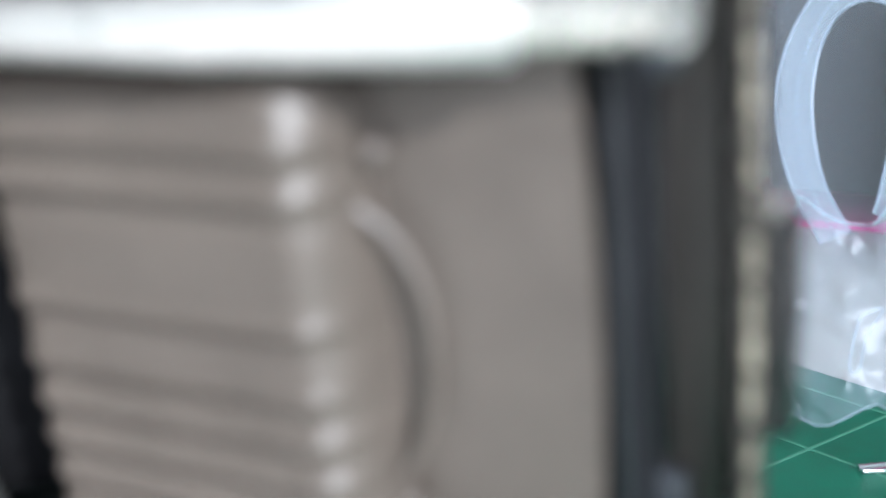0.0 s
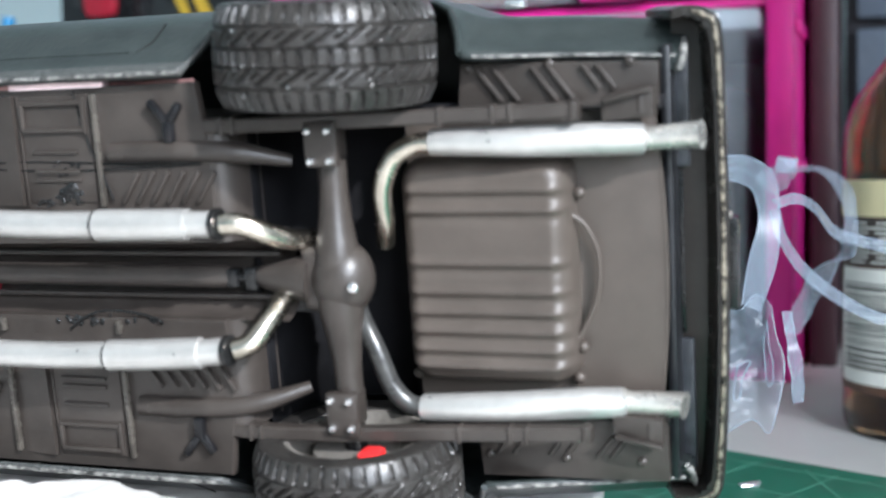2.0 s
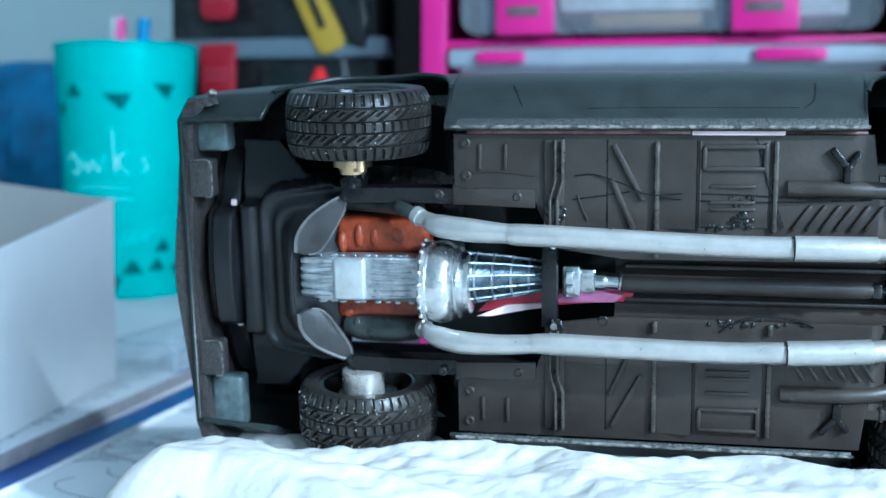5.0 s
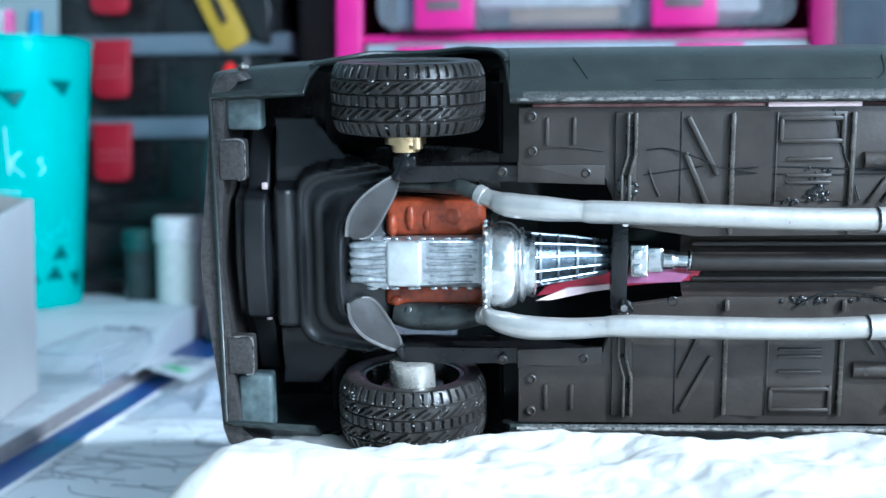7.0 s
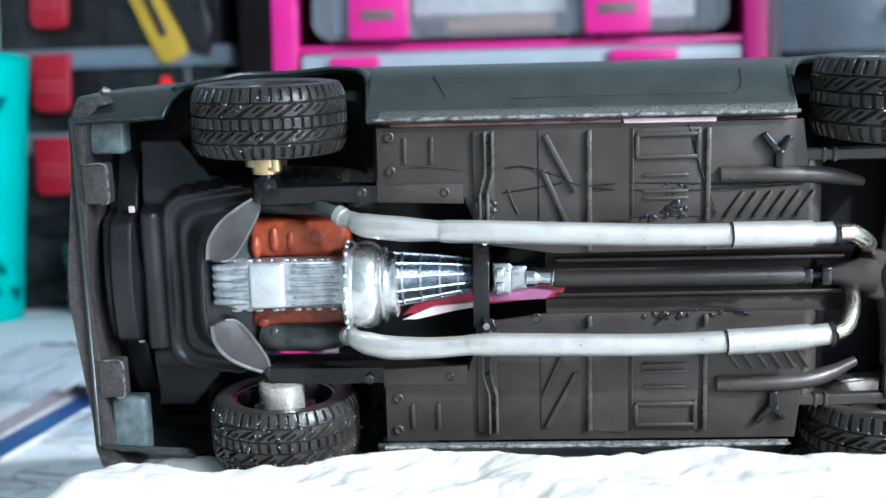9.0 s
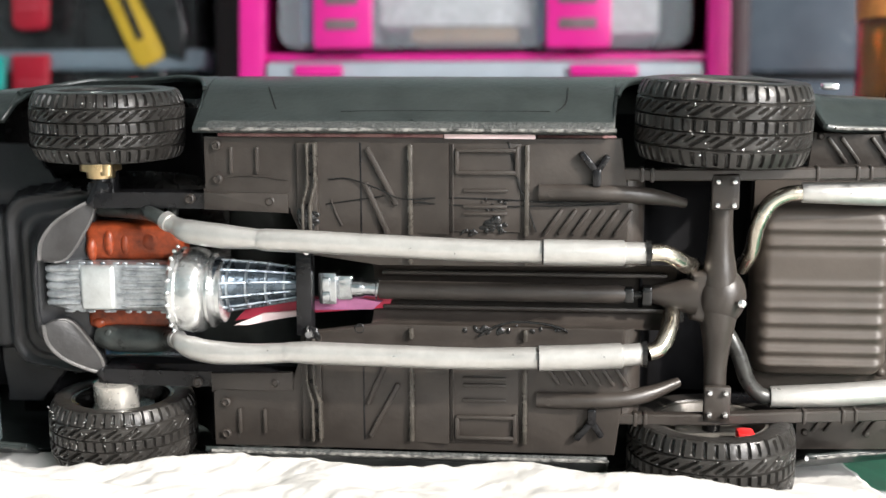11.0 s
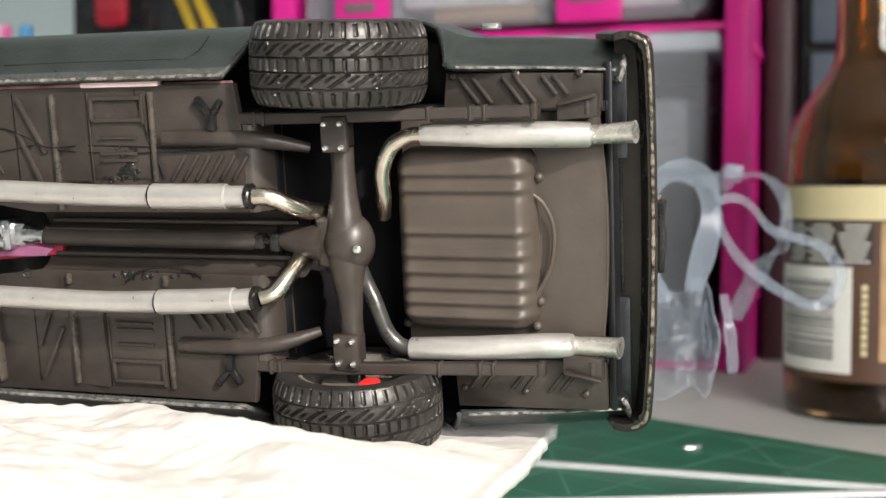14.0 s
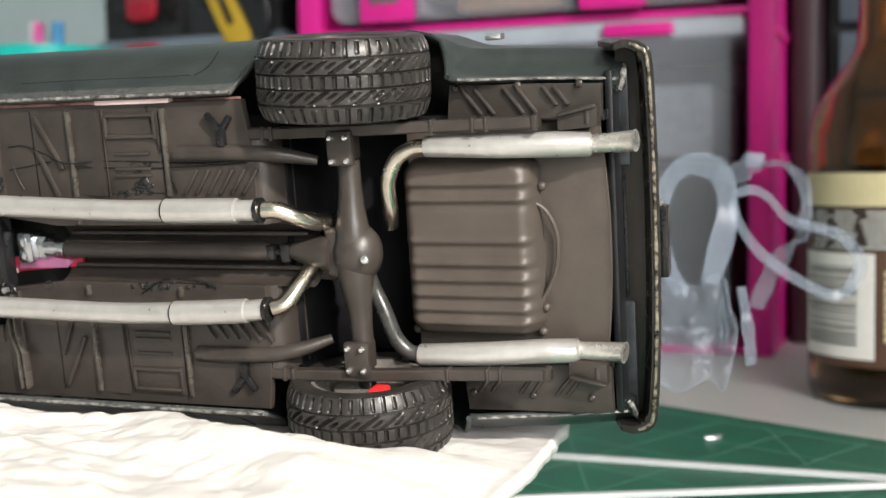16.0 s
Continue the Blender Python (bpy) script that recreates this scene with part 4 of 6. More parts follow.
for a, b in ((98.9, 11.2), (98.6, -13.5), (97.8, -18.6), (70.6, -18.8)):
    bm = bmesh.new()
    bmesh.ops.create_uvsphere(bm, u_segments=12, v_segments=8, radius=1.0, matrix=Matrix.Translation((a, b, -15.6)) @ Matrix.Diagonal((1, 1, 0.9, 1)))
    part("tank_tab", bm, TANK, tank)
for side in (1, -1):
    bm = bmesh.new()
    box(bm, (66, min(BC + side * 24, BC + side * 26), -20), (112, max(BC + side * 24, BC + side * 26), -16), 0.3)
    part("boot_rail", bm, UNDER_D, car)

# ---- rear bumper: an open channel ----
STRIP = pmat("worn_blue_grey", (0.028, 0.030, 0.033), 0.4, var=0.4, scale=260, col2=(0.062, 0.066, 0.074), bump=0.2)
bm = bmesh.new()
outer = smooth_path([(112.6, 38.0), (115.2, 38.6), (118.4, 37.8), (120.3, 35.0), (120.8, 20), (120.9, 0), (120.5, -20), (119.4, -37.0), (117.8, -40.4), (114.4, -41.6), (111.6, -41.2)], 6)
inner = smooth_path([(111.6, -39.8), (114.2, -40.0), (116.4, -39.0), (117.6, -36.0), (118.7, -20), (119.1, 0), (119.0, 20), (118.4, 33.8), (117.0, 36.2), (115.0, 37.1), (112.6, 36.6)], 6)
prism(bm, [(p[0], p[1]) for p in outer[::-1]] + [(p[0], p[1]) for p in inner[::-1]], -36, -21.6, 0.45)
# the shell leans in away from its lip
for v in bm.verts:
    v.co.x -= 0.42 * (-21.6 - v.co.z)
rb = part("rear_bumper", bm, pmat("bumper_black", (0.021, 0.019, 0.017), 0.25, var=0.35, scale=220, bump=0.15), car, "dark rear bumper with an edge highlight coloured into its worn lip")
bm = bmesh.new()
rnd = random.Random(31)
lip_pts = [(p[0] * 0.5 + q[0] * 0.5, p[1] * 0.5 + q[1] * 0.5, -21.55) for p, q in zip(outer[8:-8], inner[::-1][8:-8])]
tube(bm, lip_pts, [rnd.uniform(0.30, 0.46) for _ in lip_pts], 8)
# pale blotches put the lip's edge highlight and wear into the colour
part("bumper_lip", bm, pmat("lip_highlight_black", (0.03, 0.028, 0.025), 0.28, metal=0.6, var=0.4, scale=500, col2=(0.42, 0.37, 0.29), amount=0.8, bump=0.4), rb)
bm = bmesh.new()
box(bm, (111.9, -39, -28.4), (118.2, 37, -27.0), 0.3)
part("bumper_web", bm, UNDER, rb)
bm = bmesh.new()
box(bm, (111.0, -37, -32), (112.6, 33.0, -20.6), 0.5)
part("tail_panel", bm, MOULD, rb)
for b0, b1 in ((13.5, 34.0), (-37.0, -14.5)):
    bm = bmesh.new()
    box(bm, (112.1, b0, -27.2), (114.6, b1, -25.8), 0.5)
    part("tail_panel_strip", bm, STRIP, rb, "worn blue-grey strip of the tail panel")
bm = bmesh.new()
box(bm, (112.05, -13.8, -27.1), (113.3, 12.8, -26.6), 0.1)
part("tail_panel_slot", bm, BLACKG, rb, "long black slot behind the boot floor")
bm = bmesh.new()
box(bm, (119.8, -9.0, -27), (122.0, 5.6, -23.4), 0.5)
part("plate_bracket", bm, BLACKG, rb)
bm = bmesh.new()
lathe(bm, [(0.0, -23.4), (0.4, -23.5), (0.5, -24.2), (0.5, -26.0)], 'z', (120.6, 6.0, 0), 10)
part("plate_bolt", bm, WHEEL, rb, "small dull metal bolt")
for s in (1, -1):
    mid = body_mid(113.5)
    out = [(31.6, -21.7), (32.4, -21.2), (33.4, -21.4), (36.6, -25.4), (37.6, -29.5), (31.6, -29.5)]
    bm = bmesh.new()
    lo = [bm.verts.new((111.4, mid + s * b, c)) for b, c in out]
    hi = [bm.verts.new((114.2, mid + s * b, c)) for b, c in out]
    bm.faces.new(lo if s > 0 else lo[::-1])
    bm.faces.new(hi[::-1] if s > 0 else hi)
    for k in range(6):
        q = (lo[k], hi[k], hi[(k + 1) % 6], lo[(k + 1) % 6])
        bm.faces.new(q if s > 0 else q[::-1])
    bmesh.ops.bevel(bm, geom=bm.edges[:], offset=0.4, segments=2, affect='EDGES')
    cap = part("quarter_end_cap", bm, BODY, rb, "dark rounded end of the rear quarter")
    rnd = random.Random(41)
    bm = bmesh.new()
    pts = smooth_path([(113.4, mid + s * 31.8, -21.5), (114.1, mid + s * 32.6, -21.3), (114.3, mid + s * 34.0, -22.4), (114.2, mid + s * 36.4, -25.2)], 5)
    tube(bm, pts, [rnd.uniform(0.4, 0.75) for _ in pts], 9)
    part("cap_rim", bm, WORN, cap, "rubbed bright rim")
bm = bmesh.new()
box(bm, (85.2, 39.6, -30), (88.6, 41.0, -26.5), 0.4)
part("fuel_cap", bm, BOLT, car, "small bright chrome trim piece")

# ---- wheels ----
def tyre_mesh(r, w, name):
    """Tyre with a tread of raised blocks; the axle runs along y, the outer face is +y."""
    bm = bmesh.new()
    h = w / 2
    prof = [(r * 0.66, -h + 1.6), (r * 0.70, -h + 0.5), (r * 0.80, -h), (r * 0.90, -h + 0.25), (r - 2.4, -h + 1.0), (r - 2.2, -h + 1.9), (r - 2.0, 0), (r - 2.2, h - 1.9), (r - 2.4, h - 1.0), (r * 0.90, h - 0.25), (r * 0.80, h), (r * 0.70, h - 0.5), (r * 0.66, h - 1.6)]
    lathe(bm, prof, 'y', (0, 0, 0), 56, closed=True)
    return mesh_of(name, bm, RUBBER)


def ramp(x, lo, hi):
    """1 below lo, 0 above hi, soft between."""
    x = min(1.0, max(0.0, (hi - x) / (hi - lo)))
    return x * x * (3 - 2 * x)


def groove(u, v):
    """Groove depth from 0 to 1; u runs round the tyre in pitches, v across it from -0.5 to 0.5."""
    av = abs(v)
    u2 = (2 * u) % 1.0
    g = 0.75 * max(ramp(abs(av - 0.080), 0.003, 0.012), ramp(abs(av - 0.272), 0.003, 0.012))
    # square notches of the centre rib
    g = max(g, ramp(abs(u2 - 0.5), 0.10, 0.22) * ramp(av, 0.055, 0.07))
    # slanting slots between the ribs
    mid = 0.176 if v > 0 else -0.176
    lean = 5.0 * (v - mid) + 190.0 * (v - mid) ** 3
    g = max(g, ramp(abs((u + lean) % 1.0 - 0.5), 0.06, 0.13) * ramp(abs(v - mid), 0.066, 0.082))
    g = max(g, 0.8 * ramp(abs((u + lean + 0.5) % 1.0 - 0.5), 0.04, 0.10) * ramp(abs(v - mid - 0.02), 0.03, 0.045))
    # round-ended slots of the shoulders
    e = 0.3 * (av - 0.37)
    far = 0.095 if u < 0.5 else 0.075
    g = max(g, ramp(math.hypot((u2 + e - 0.5) * 0.09, max(0.0, abs(av - 0.385) - far + 0.02)), 0.009, 0.020))
    return g


def tread_mesh(r, w, name):
    """Moulded tread: soft ribs, slots and grooves sunk in a rounded band."""
    bm = bmesh.new()
    h = w / 2
    pitches, per, cols = 24, 22, 72
    edge = r * 0.90 - 0.1
    rows = []
    vs = [-0.5 + k / cols for k in range(cols + 1)]
    for i in range(pitches * per):
        a = 2 * math.pi * i / (pitches * per)
        u = (i % per) / per
        c, s = math.cos(a), math.sin(a)
        row = [bm.verts.new((edge * c, -h + 0.3, edge * s))]
        for v in vs[2:-2]:
            drop = 1.6 * max(0.0, (abs(v) / 0.5 - 0.35) / 0.65) ** 2.4
            rr = r - drop - 0.75 * groove(u, v)
            row.append(bm.verts.new((rr * c, v * w, rr * s)))
        row.append(bm.verts.new((edge * c, h - 0.3, edge * s)))
        rows.append(row)
    for i in range(len(rows)):
        p, q = rows[i], rows[(i + 1) % len(rows)]
        for k in range(len(p) - 1):
            bm.faces.new((p[k], p[k + 1], q[k + 1], q[k]))
    bmesh.ops.recalc_face_normals(bm, faces=bm.faces)
    return mesh_of(name, bm, RUBBER)


def rim_mesh(r, w, name):
    bm = bmesh.new()
    h = w / 2
    lathe(bm, [(r * 0.67, -h + 1.2), (r * 0.69, -h + 0.8), (r * 0.64, -h + 0.9), (r * 0.60, -h + 3), (r * 0.56, h - 4), (r * 0.62, h - 1.2), (r * 0.68, h - 0.9), (r * 0.68, h - 1.5)], 'y', (0, 0, 0), 40, closed=True)
    lathe(bm, [(0.0, h - 2.4), (2.6, h - 2.4), (3.0, h - 4.4), (0.0, h - 4.4)], 'y', (0, 0, 0), 20)
    for k in range(5):
        a = 2 * math.pi * k / 5
        bar(bm, (2.2 * math.cos(a), h - 4.0, 2.2 * math.sin(a)), (r * 0.6 * math.cos(a), h - 4.0, r * 0.6 * math.sin(a)), 2.6, 1.4, 0.3)
    lathe(bm, [(0.0, -h + 3.0), (r * 0.42, -h + 3.0), (r * 0.42, -h + 4.2), (0, -h + 4.2)], 'y', (0, 0, 0), 28)
    return mesh_of(name, bm, WHEEL if r > 16 else BLACKG)


for (wa, wc), r, w, label in ((FW, 15.7, 14.4, "front"), (RW, 17.2, 16.2, "rear")):
    meshes = tyre_mesh(r, w, "tyre"), tread_mesh(r, w, "tread"), rim_mesh(r, w, "rim")
    for side in (1, -1):
        rim = new("wheel", meshes[2])
        rim.parent = car
        b = (33.5 if side > 0 else -31.8) if label == "front" else (34.9 if side > 0 else -34.2)
        rim.matrix_local = pose(wa * MM, b * MM, wc * MM, 0 if side > 0 else 180, 0, -2.0 if (side > 0 and label == "rear") else 0)
        tagged(rim, "dull grey wheel with a chunky black tyre" if label == "rear" else "black wheel with a chunky black tyre")
        ty = new("tyre", meshes[0])
        ty.parent = rim
        tr = new("tread", meshes[1])
        tr.parent = rim
        tagged(tr, "moulded black tread blocks", kind="stuff")
        if side < 0 and label == "rear":
            bm = bmesh.new()
            box(bm, (66.0, -29.0, -1.5), (69.6, -26.4, 3.0), 0.8)
            part("brake_caliper", bm, REDCAL, car, "red brake caliper")
        bm = bmesh.new()
        tube(bm, [(wa, b - side * (w / 2 - 4), wc), (wa, BC + side * 17, wc + 1.5)], 1.9, 12)
        part("stub_axle", bm, UNDER_D, car)

# drain hole in the lower floor half
bm = bmesh.new()
lathe(bm, [(0.0, -1.02), (0.85, -1.02), (0.95, -0.9), (1.05, -0.96), (1.05, -1.1)], 'z', (-10.2, -7.4, 0), 18)
part("drain_hole", bm, BLACKG, car, "dark round drain hole")

# silver flecks for glints on the tread and paint caught in it
rnd = random.Random(77)
for (wa, wc), r, mid, half, t0, t1, count in ((FW, 15.7, -31.8, 6.0, 60, 150, 95), (FW, 15.7, 33.5, 5.4, 55, 140, 36), (RW, 17.2, 34.9, 5.6, 50, 120, 22)):
    bm = bmesh.new()
    for k in range(count):
        t = radians(rnd.uniform(t0, t1))
        s = rnd.choice((0.07, 0.09, 0.12, 0.2))
        bmesh.ops.create_icosphere(bm, subdivisions=1, radius=s, matrix=Matrix.Translation((wa + r * math.cos(t), mid + rnd.uniform(-half, half), wc + r * math.sin(t) - 0.5 * s)) @ Matrix.Rotation(rnd.uniform(0, 3), 4, 'Z') @ Matrix.Diagonal((1.5, 0.8, 0.7, 1)))
    ob = part("glint_flecks", bm, BOLT, car, "silver flecks for paint specks and glints on the tyre tread")
    tagged(ob, "silver flecks for paint specks and glints on the tyre tread", kind="stuff")

# ---- the room and the table ----
TABLE = pmat("table_laminate", (0.62, 0.60, 0.57), 0.4, var=0.06, scale=30, bump=0.05)
WALLP = pmat("wall_paint", (0.52, 0.62, 0.63), 0.7, var=0.05, scale=8, bump=0.1, bscale=200)
CEIL = pmat("ceiling_paint", (0.75, 0.75, 0.73), 0.8, var=0.04, scale=6)
CARPET = pmat("floor_carpet", (0.22, 0.18, 0.14), 0.9, var=0.3, scale=60, bump=0.4)
X0, X1, Y0, Y1, ZF, ZC = -1.9, 1.4, -2.1, 1.05, -0.74, 1.75


def slab(name, lo, hi, mat, label="", bev=0.0):
    bm = bmesh.new()
    box(bm, lo, hi, bev)
    return solid(name, bm, mat, label or name.replace("_", " "), kind="structure", scale=1)


slab("floor", (X0 - 0.1, Y0 - 0.1, ZF - 0.1), (X1 + 0.1, Y1 + 0.1, ZF), CARPET, "brown carpeted floor")
slab("ceiling", (X0 - 0.1, Y0 - 0.1, ZC), (X1 + 0.1, Y1 + 0.1, ZC + 0.1), CEIL, "plain white ceiling")
slab("wall_north", (X0, Y1, ZF), (X1, Y1 + 0.1, ZC), WALLP, "pale grey-green painted wall")
slab("wall_south", (X0, Y0 - 0.1, ZF), (X1, Y0, ZC), WALLP, "pale grey-green painted wall")
slab("wall_west", (X0 - 0.1, Y0 - 0.1, ZF), (X0, Y1 + 0.1, ZC), WALLP, "pale grey-green painted wall")
# the unseen east wall has the window; its opening is sized to trim the sun
WY0, WY1, WZ0, WZ1 = -2.0, -0.93, 0.2, 1.215
slab("wall_east_low", (X1, Y0 - 0.1, ZF), (X1 + 0.1, Y1 + 0.1, WZ0), WALLP, "wall below the window")
slab("wall_east_high", (X1, Y0 - 0.1, WZ1), (X1 + 0.1, Y1 + 0.1, ZC), WALLP, "unseen wall above the window, added to bound the sunlight")
slab("wall_east_front", (X1, Y0 - 0.1, WZ0), (X1 + 0.1, WY0, WZ1), WALLP, "unseen wall beside the window, added to bound the sunlight")
slab("wall_east_back", (X1, WY1, WZ0), (X1 + 0.1, Y1 + 0.1, WZ1), WALLP, "unseen wall beside the window, added to bound the sunlight")
window = thing("window_1", "white framed window that lets in daylight", "window", kind="structure")
WHITE = pmat("white_paint", (0.8, 0.8, 0.78), 0.4, var=0.04)
for lo, hi in (((X1 + 0.02, WY0, WZ0), (X1 + 0.08, WY0 + 0.05, WZ1)), ((X1 + 0.02, WY1 - 0.05, WZ0), (X1 + 0.08, WY1, WZ1)), ((X1 + 0.02, WY0 + 0.05, WZ0), (X1 + 0.08, WY1 - 0.05, WZ0 + 0.05)), ((X1 + 0.02, WY0 + 0.05, WZ1 - 0.05), (X1 + 0.08, WY1 - 0.05, WZ1))):
    bm = bmesh.new()
    box(bm, lo, hi, 0.005)
    part("window_frame", bm, WHITE, window, scale=1)
table = thing("table", "pale laminate work table", "table")
bm = bmesh.new()
box(bm, (-0.95, -0.62, -0.028), (0.95, 0.98, 0.0), 0.004)
part("tabletop", bm, TABLE, table, scale=1)
for x in (-0.88, 0.88):
    for y in (-0.55, 0.9):
        bm = bmesh.new()
        box(bm, (x - 0.025, y - 0.025, ZF), (x + 0.025, y + 0.025, -0.028), 0.004)
        part("leg", bm, TABLE, table, scale=1)

# ---- cutting mat with a printed grid ----
MATG = pmat("mat_green", (0.018, 0.185, 0.108), 0.55, var=0.25, scale=60, bump=0.2, bscale=1500)
MATL = pmat("mat_line", (0.10, 0.30, 0.20), 0.6, var=0.1)
MAT = Matrix.Translation((0.093, 0.2137, 0.0)) @ Matrix.Rotation(radians(-26.4), 4, 'Z')
mat_ob = thing("cutting_mat", "green self-healing cutting mat with printed grid lines", "cutting mat", MAT)
bm = bmesh.new()
box(bm, (-60, -230, 0.05), (250, 0, 2.0), 0.8)
part("mat_sheet", bm, MATG, mat_ob)
for k in range(11):
    bm = bmesh.new()
    box(bm, (-52 + 25.4 * k, -222, 2.0), (-51.3 + 25.4 * k, -8, 2.06), 0)
    part("grid_line", bm, MATL, mat_ob)
for k in range(9):
    bm = bmesh.new()
    box(bm, (-52, -214 + 25.4 * k, 2.0), (242, -213.3 + 25.4 * k, 2.05), 0)
    part("grid_line", bm, MATL, mat_ob)
for p, q in (((-52, -8), (150, -210)), ((40, -8), (242, -210)), ((242, -8), (40, -210)), ((150, -8), (-52, -210))):
    bm = bmesh.new()
    bar(bm, (*p, 1.99), (*q, 1.99), 0.7, 0.08, 0)
    part("grid_line", bm, MATL, mat_ob)

# white plastic strips and a metal scrap on the mat
STYR = pmat("white_styrene", (0.85, 0.85, 0.84), 0.35, var=0.04)
for p, q in (((0.050, 0.1270), (0.30, 0.1290)), ((0.060, 0.0730), (0.26, 0.1560))):
    bm = bmesh.new()
    bar(bm, (p[0] * 1000, p[1] * 1000, 2.1), (q[0] * 1000, q[1] * 1000, 2.1 if p[1] > 0.1 else 4.2), 2.6, 1.6, 0.2)
    solid("plastic_strip", bm, STYR, "thin white styrene plastic strip on the mat", "strip", "strips on the mat")
bm = bmesh.new()
box(bm, (-3.0, -1.2, 0), (2.4, 1.0, 0.9), 0.3)
tube(bm, [(-3.2, 0.6, 0.6), (3.2, 1.2, 0.7)], 0.6, 8)
solid("metal_scrap", bm, BOLT, "tiny silvery photo-etched metal scrap on the mat", "scrap", m=Matrix.Translation((0.1118, 0.1650, 0.0021)) @ Matrix.Rotation(0.5, 4, 'Z'))

# ---- the red box and the towel that carry the car ----
bm = bmesh.new()
box(bm, (-62, -44, 0), (76, 62, 22), 1.2)
solid("red_box", bm, pmat("dark_red_card", (0.16, 0.012, 0.02), 0.4, var=0.25, scale=40), "flat dark red cardboard box under the towel", "box", m=Matrix.Translation((0, 0, 0.0022)))

TOWEL = pmat("towel_paper", (0.63, 0.615, 0.59), 0.85, var=0.05, scale=60, bump=1.0, bscale=380)


def towel_height(x, y):
    """Top of the towel above the table, in millimetres."""
    n = noise.noise(Vector((x * 0.022, y * 0.05, 1.7))) * 3.2 + noise.noise(Vector((x * 0.06 + y * 0.05, y * 0.11, 4.1))) * 2.4
    n += 1.2 * abs(noise.noise(Vector((x * 0.11 - y * 0.06, y * 0.10 + x * 0.03, 7.7)))) + 0.7 * noise.noise(Vector((x * 0.30, y * 0.30, 2.0))) - 1.5 * abs(noise.noise(Vector((x * 0.045 + y * 0.03, y * 0.06 - x * 0.02, 9.3))))
    fold = 2.2 * math.sin(0.09 * x + 0.13 * y + 2.2 * noise.noise(Vector((x * 0.02, y * 0.02, 0))))
    calm = max(0.12, min(1.0, (98 - x) / 34))
    h = 38.6 + calm * (0.75 * n + 0.5 * fold)
    h -= 7.2 * max(0.0, min(1.0, (x - 68) / 28)) ** 1.4
    # pressed down under the car
    under = 1 / (1 + math.exp(-(y - 0.5) / 2.2))
    h -= (7.2 - 6.6 * max(0.0, min(1.0, (x - 68) / 28))) * under
    for wa in (-63, 62):
        h -= 3.2 * math.exp(-((x - wa) / 16) ** 2 - ((y - 6) / 12) ** 2)
    # hangs at the front and the ends
    ed = -43 - 0.5 * max(-20.0, x + 62)
    if y < ed:
        h -= (0.5 * (ed - y) + 0.06 * (ed - y) ** 2) * max(0.0, min(1.0, (72 - x) / 30))
    e = x + 92
    if e < 0:
        h -= 0.05 * e * e
    return max(3.0, h)


bm = bmesh.new()
nx, ny = 190, 110
top = []
for i in range(nx + 1):
    row = []
    for j in range(ny + 1):
        v = j / ny
        u = i / nx
        wob = 1.2 * noise.noise(Vector((v * 6, 3.3, 0)))
        xa = -105 + 205 * u
        yf = -48 - 0.5 * max(-20.0, xa + 62)
        yb = 70 - 25 * max(0.0, min(1.0, (xa - 55) / 40))
        y = yf + (yb - yf) * v
        x0 = -112 + 5 * noise.noise(Vector((v * 5, 0.3, 0))) + 14 * v
        x1 = 98.4 - 0.05 * y + 0.9 * wob + 0.5 * noise.noise(Vector((v * 40, 1.3, 0)))
        x = x0 + (x1 - x0) * u
        yy = y + 3.0 * noise.noise(Vector((u * 7, 8.1, 0))) * (1 if v < 0.2 else 0)
        row.append(bm.verts.new((x, yy, towel_height(x, yy))))
    top.append(row)
for i in range(nx):
    for j in range(ny):
        bm.faces.new((top[i][j], top[i + 1][j], top[i + 1][j + 1], top[i][j + 1]))
towel = solid("towel", bm, TOWEL, "crumpled white paper towel folded under the model car", "towel")
sol = towel.modifiers.new("thickness", 'SOLIDIFY')
sol.thickness = 0.003
sol.offset = -1.0

# ---- brown bottle ----
GLASS = bpy.data.materials.new("brown_glass")
GLASS.use_nodes = True
g = GLASS.node_tree.nodes["Principled BSDF"]
g.inputs["Base Color"].default_value = (0.66, 0.38, 0.15, 1)
g.inputs["Roughness"].default_value = 0.04
g.inputs["Transmission Weight"].default_value = 1.0
g.inputs["IOR"].default_value = 1.45
BEER = pmat("dark_drink", (0.018, 0.008, 0.005), 0.2, var=0.3, scale=30, bump=0)
CREAM = pmat("label_cream", (0.72, 0.62, 0.36), 0.5, var=0.08, scale=80)
LBROWN = pmat("label_brown", (0.10, 0.05, 0.03), 0.5, var=0.15, scale=80)
LWOOD = pmat("label_wood", (0.50, 0.30, 0.15), 0.5, var=0.3, scale=70)
LWHITE = pmat("label_white", (0.82, 0.80, 0.74), 0.5, var=0.05)
INK = pmat("label_ink", (0.05, 0.045, 0.04), 0.5, var=0.1)
PRED = pmat("label_red", (0.75, 0.05, 0.03), 0.4, var=0.1)
bottle = thing("bottle", "brown glass bottle, half full, with cream and brown paper label", "bottle", Matrix.Translation((0.1643, 0.2654, 0.0035)) @ Matrix.Scale(0.96, 4))
R_ = 31.5
prof = [(0, -1.1), (24, -1.6), (29.5, -3.6), (31.2, -0.1), (R_, 3.4), (R_, 92), (31.2, 101), (29.6, 108), (26.5, 114), (21.5, 121), (16.2, 128), (13.9, 134), (13.2, 145), (13.0, 175), (13.0, 205), (13.4, 207), (15, 209), (15, 224), (13.5, 226), (10.5, 226), (10.5, 205), (11.2, 160), (11.6, 134), (19, 121), (24, 114), (28.6, 101), (29.0, 92), (29.0, 4.4), (0, 2.9)]
bm = bmesh.new()
lathe(bm, prof, 'z', (0, 0, 0), 64)
part("glass", bm, GLASS, bottle)
bm = bmesh.new()
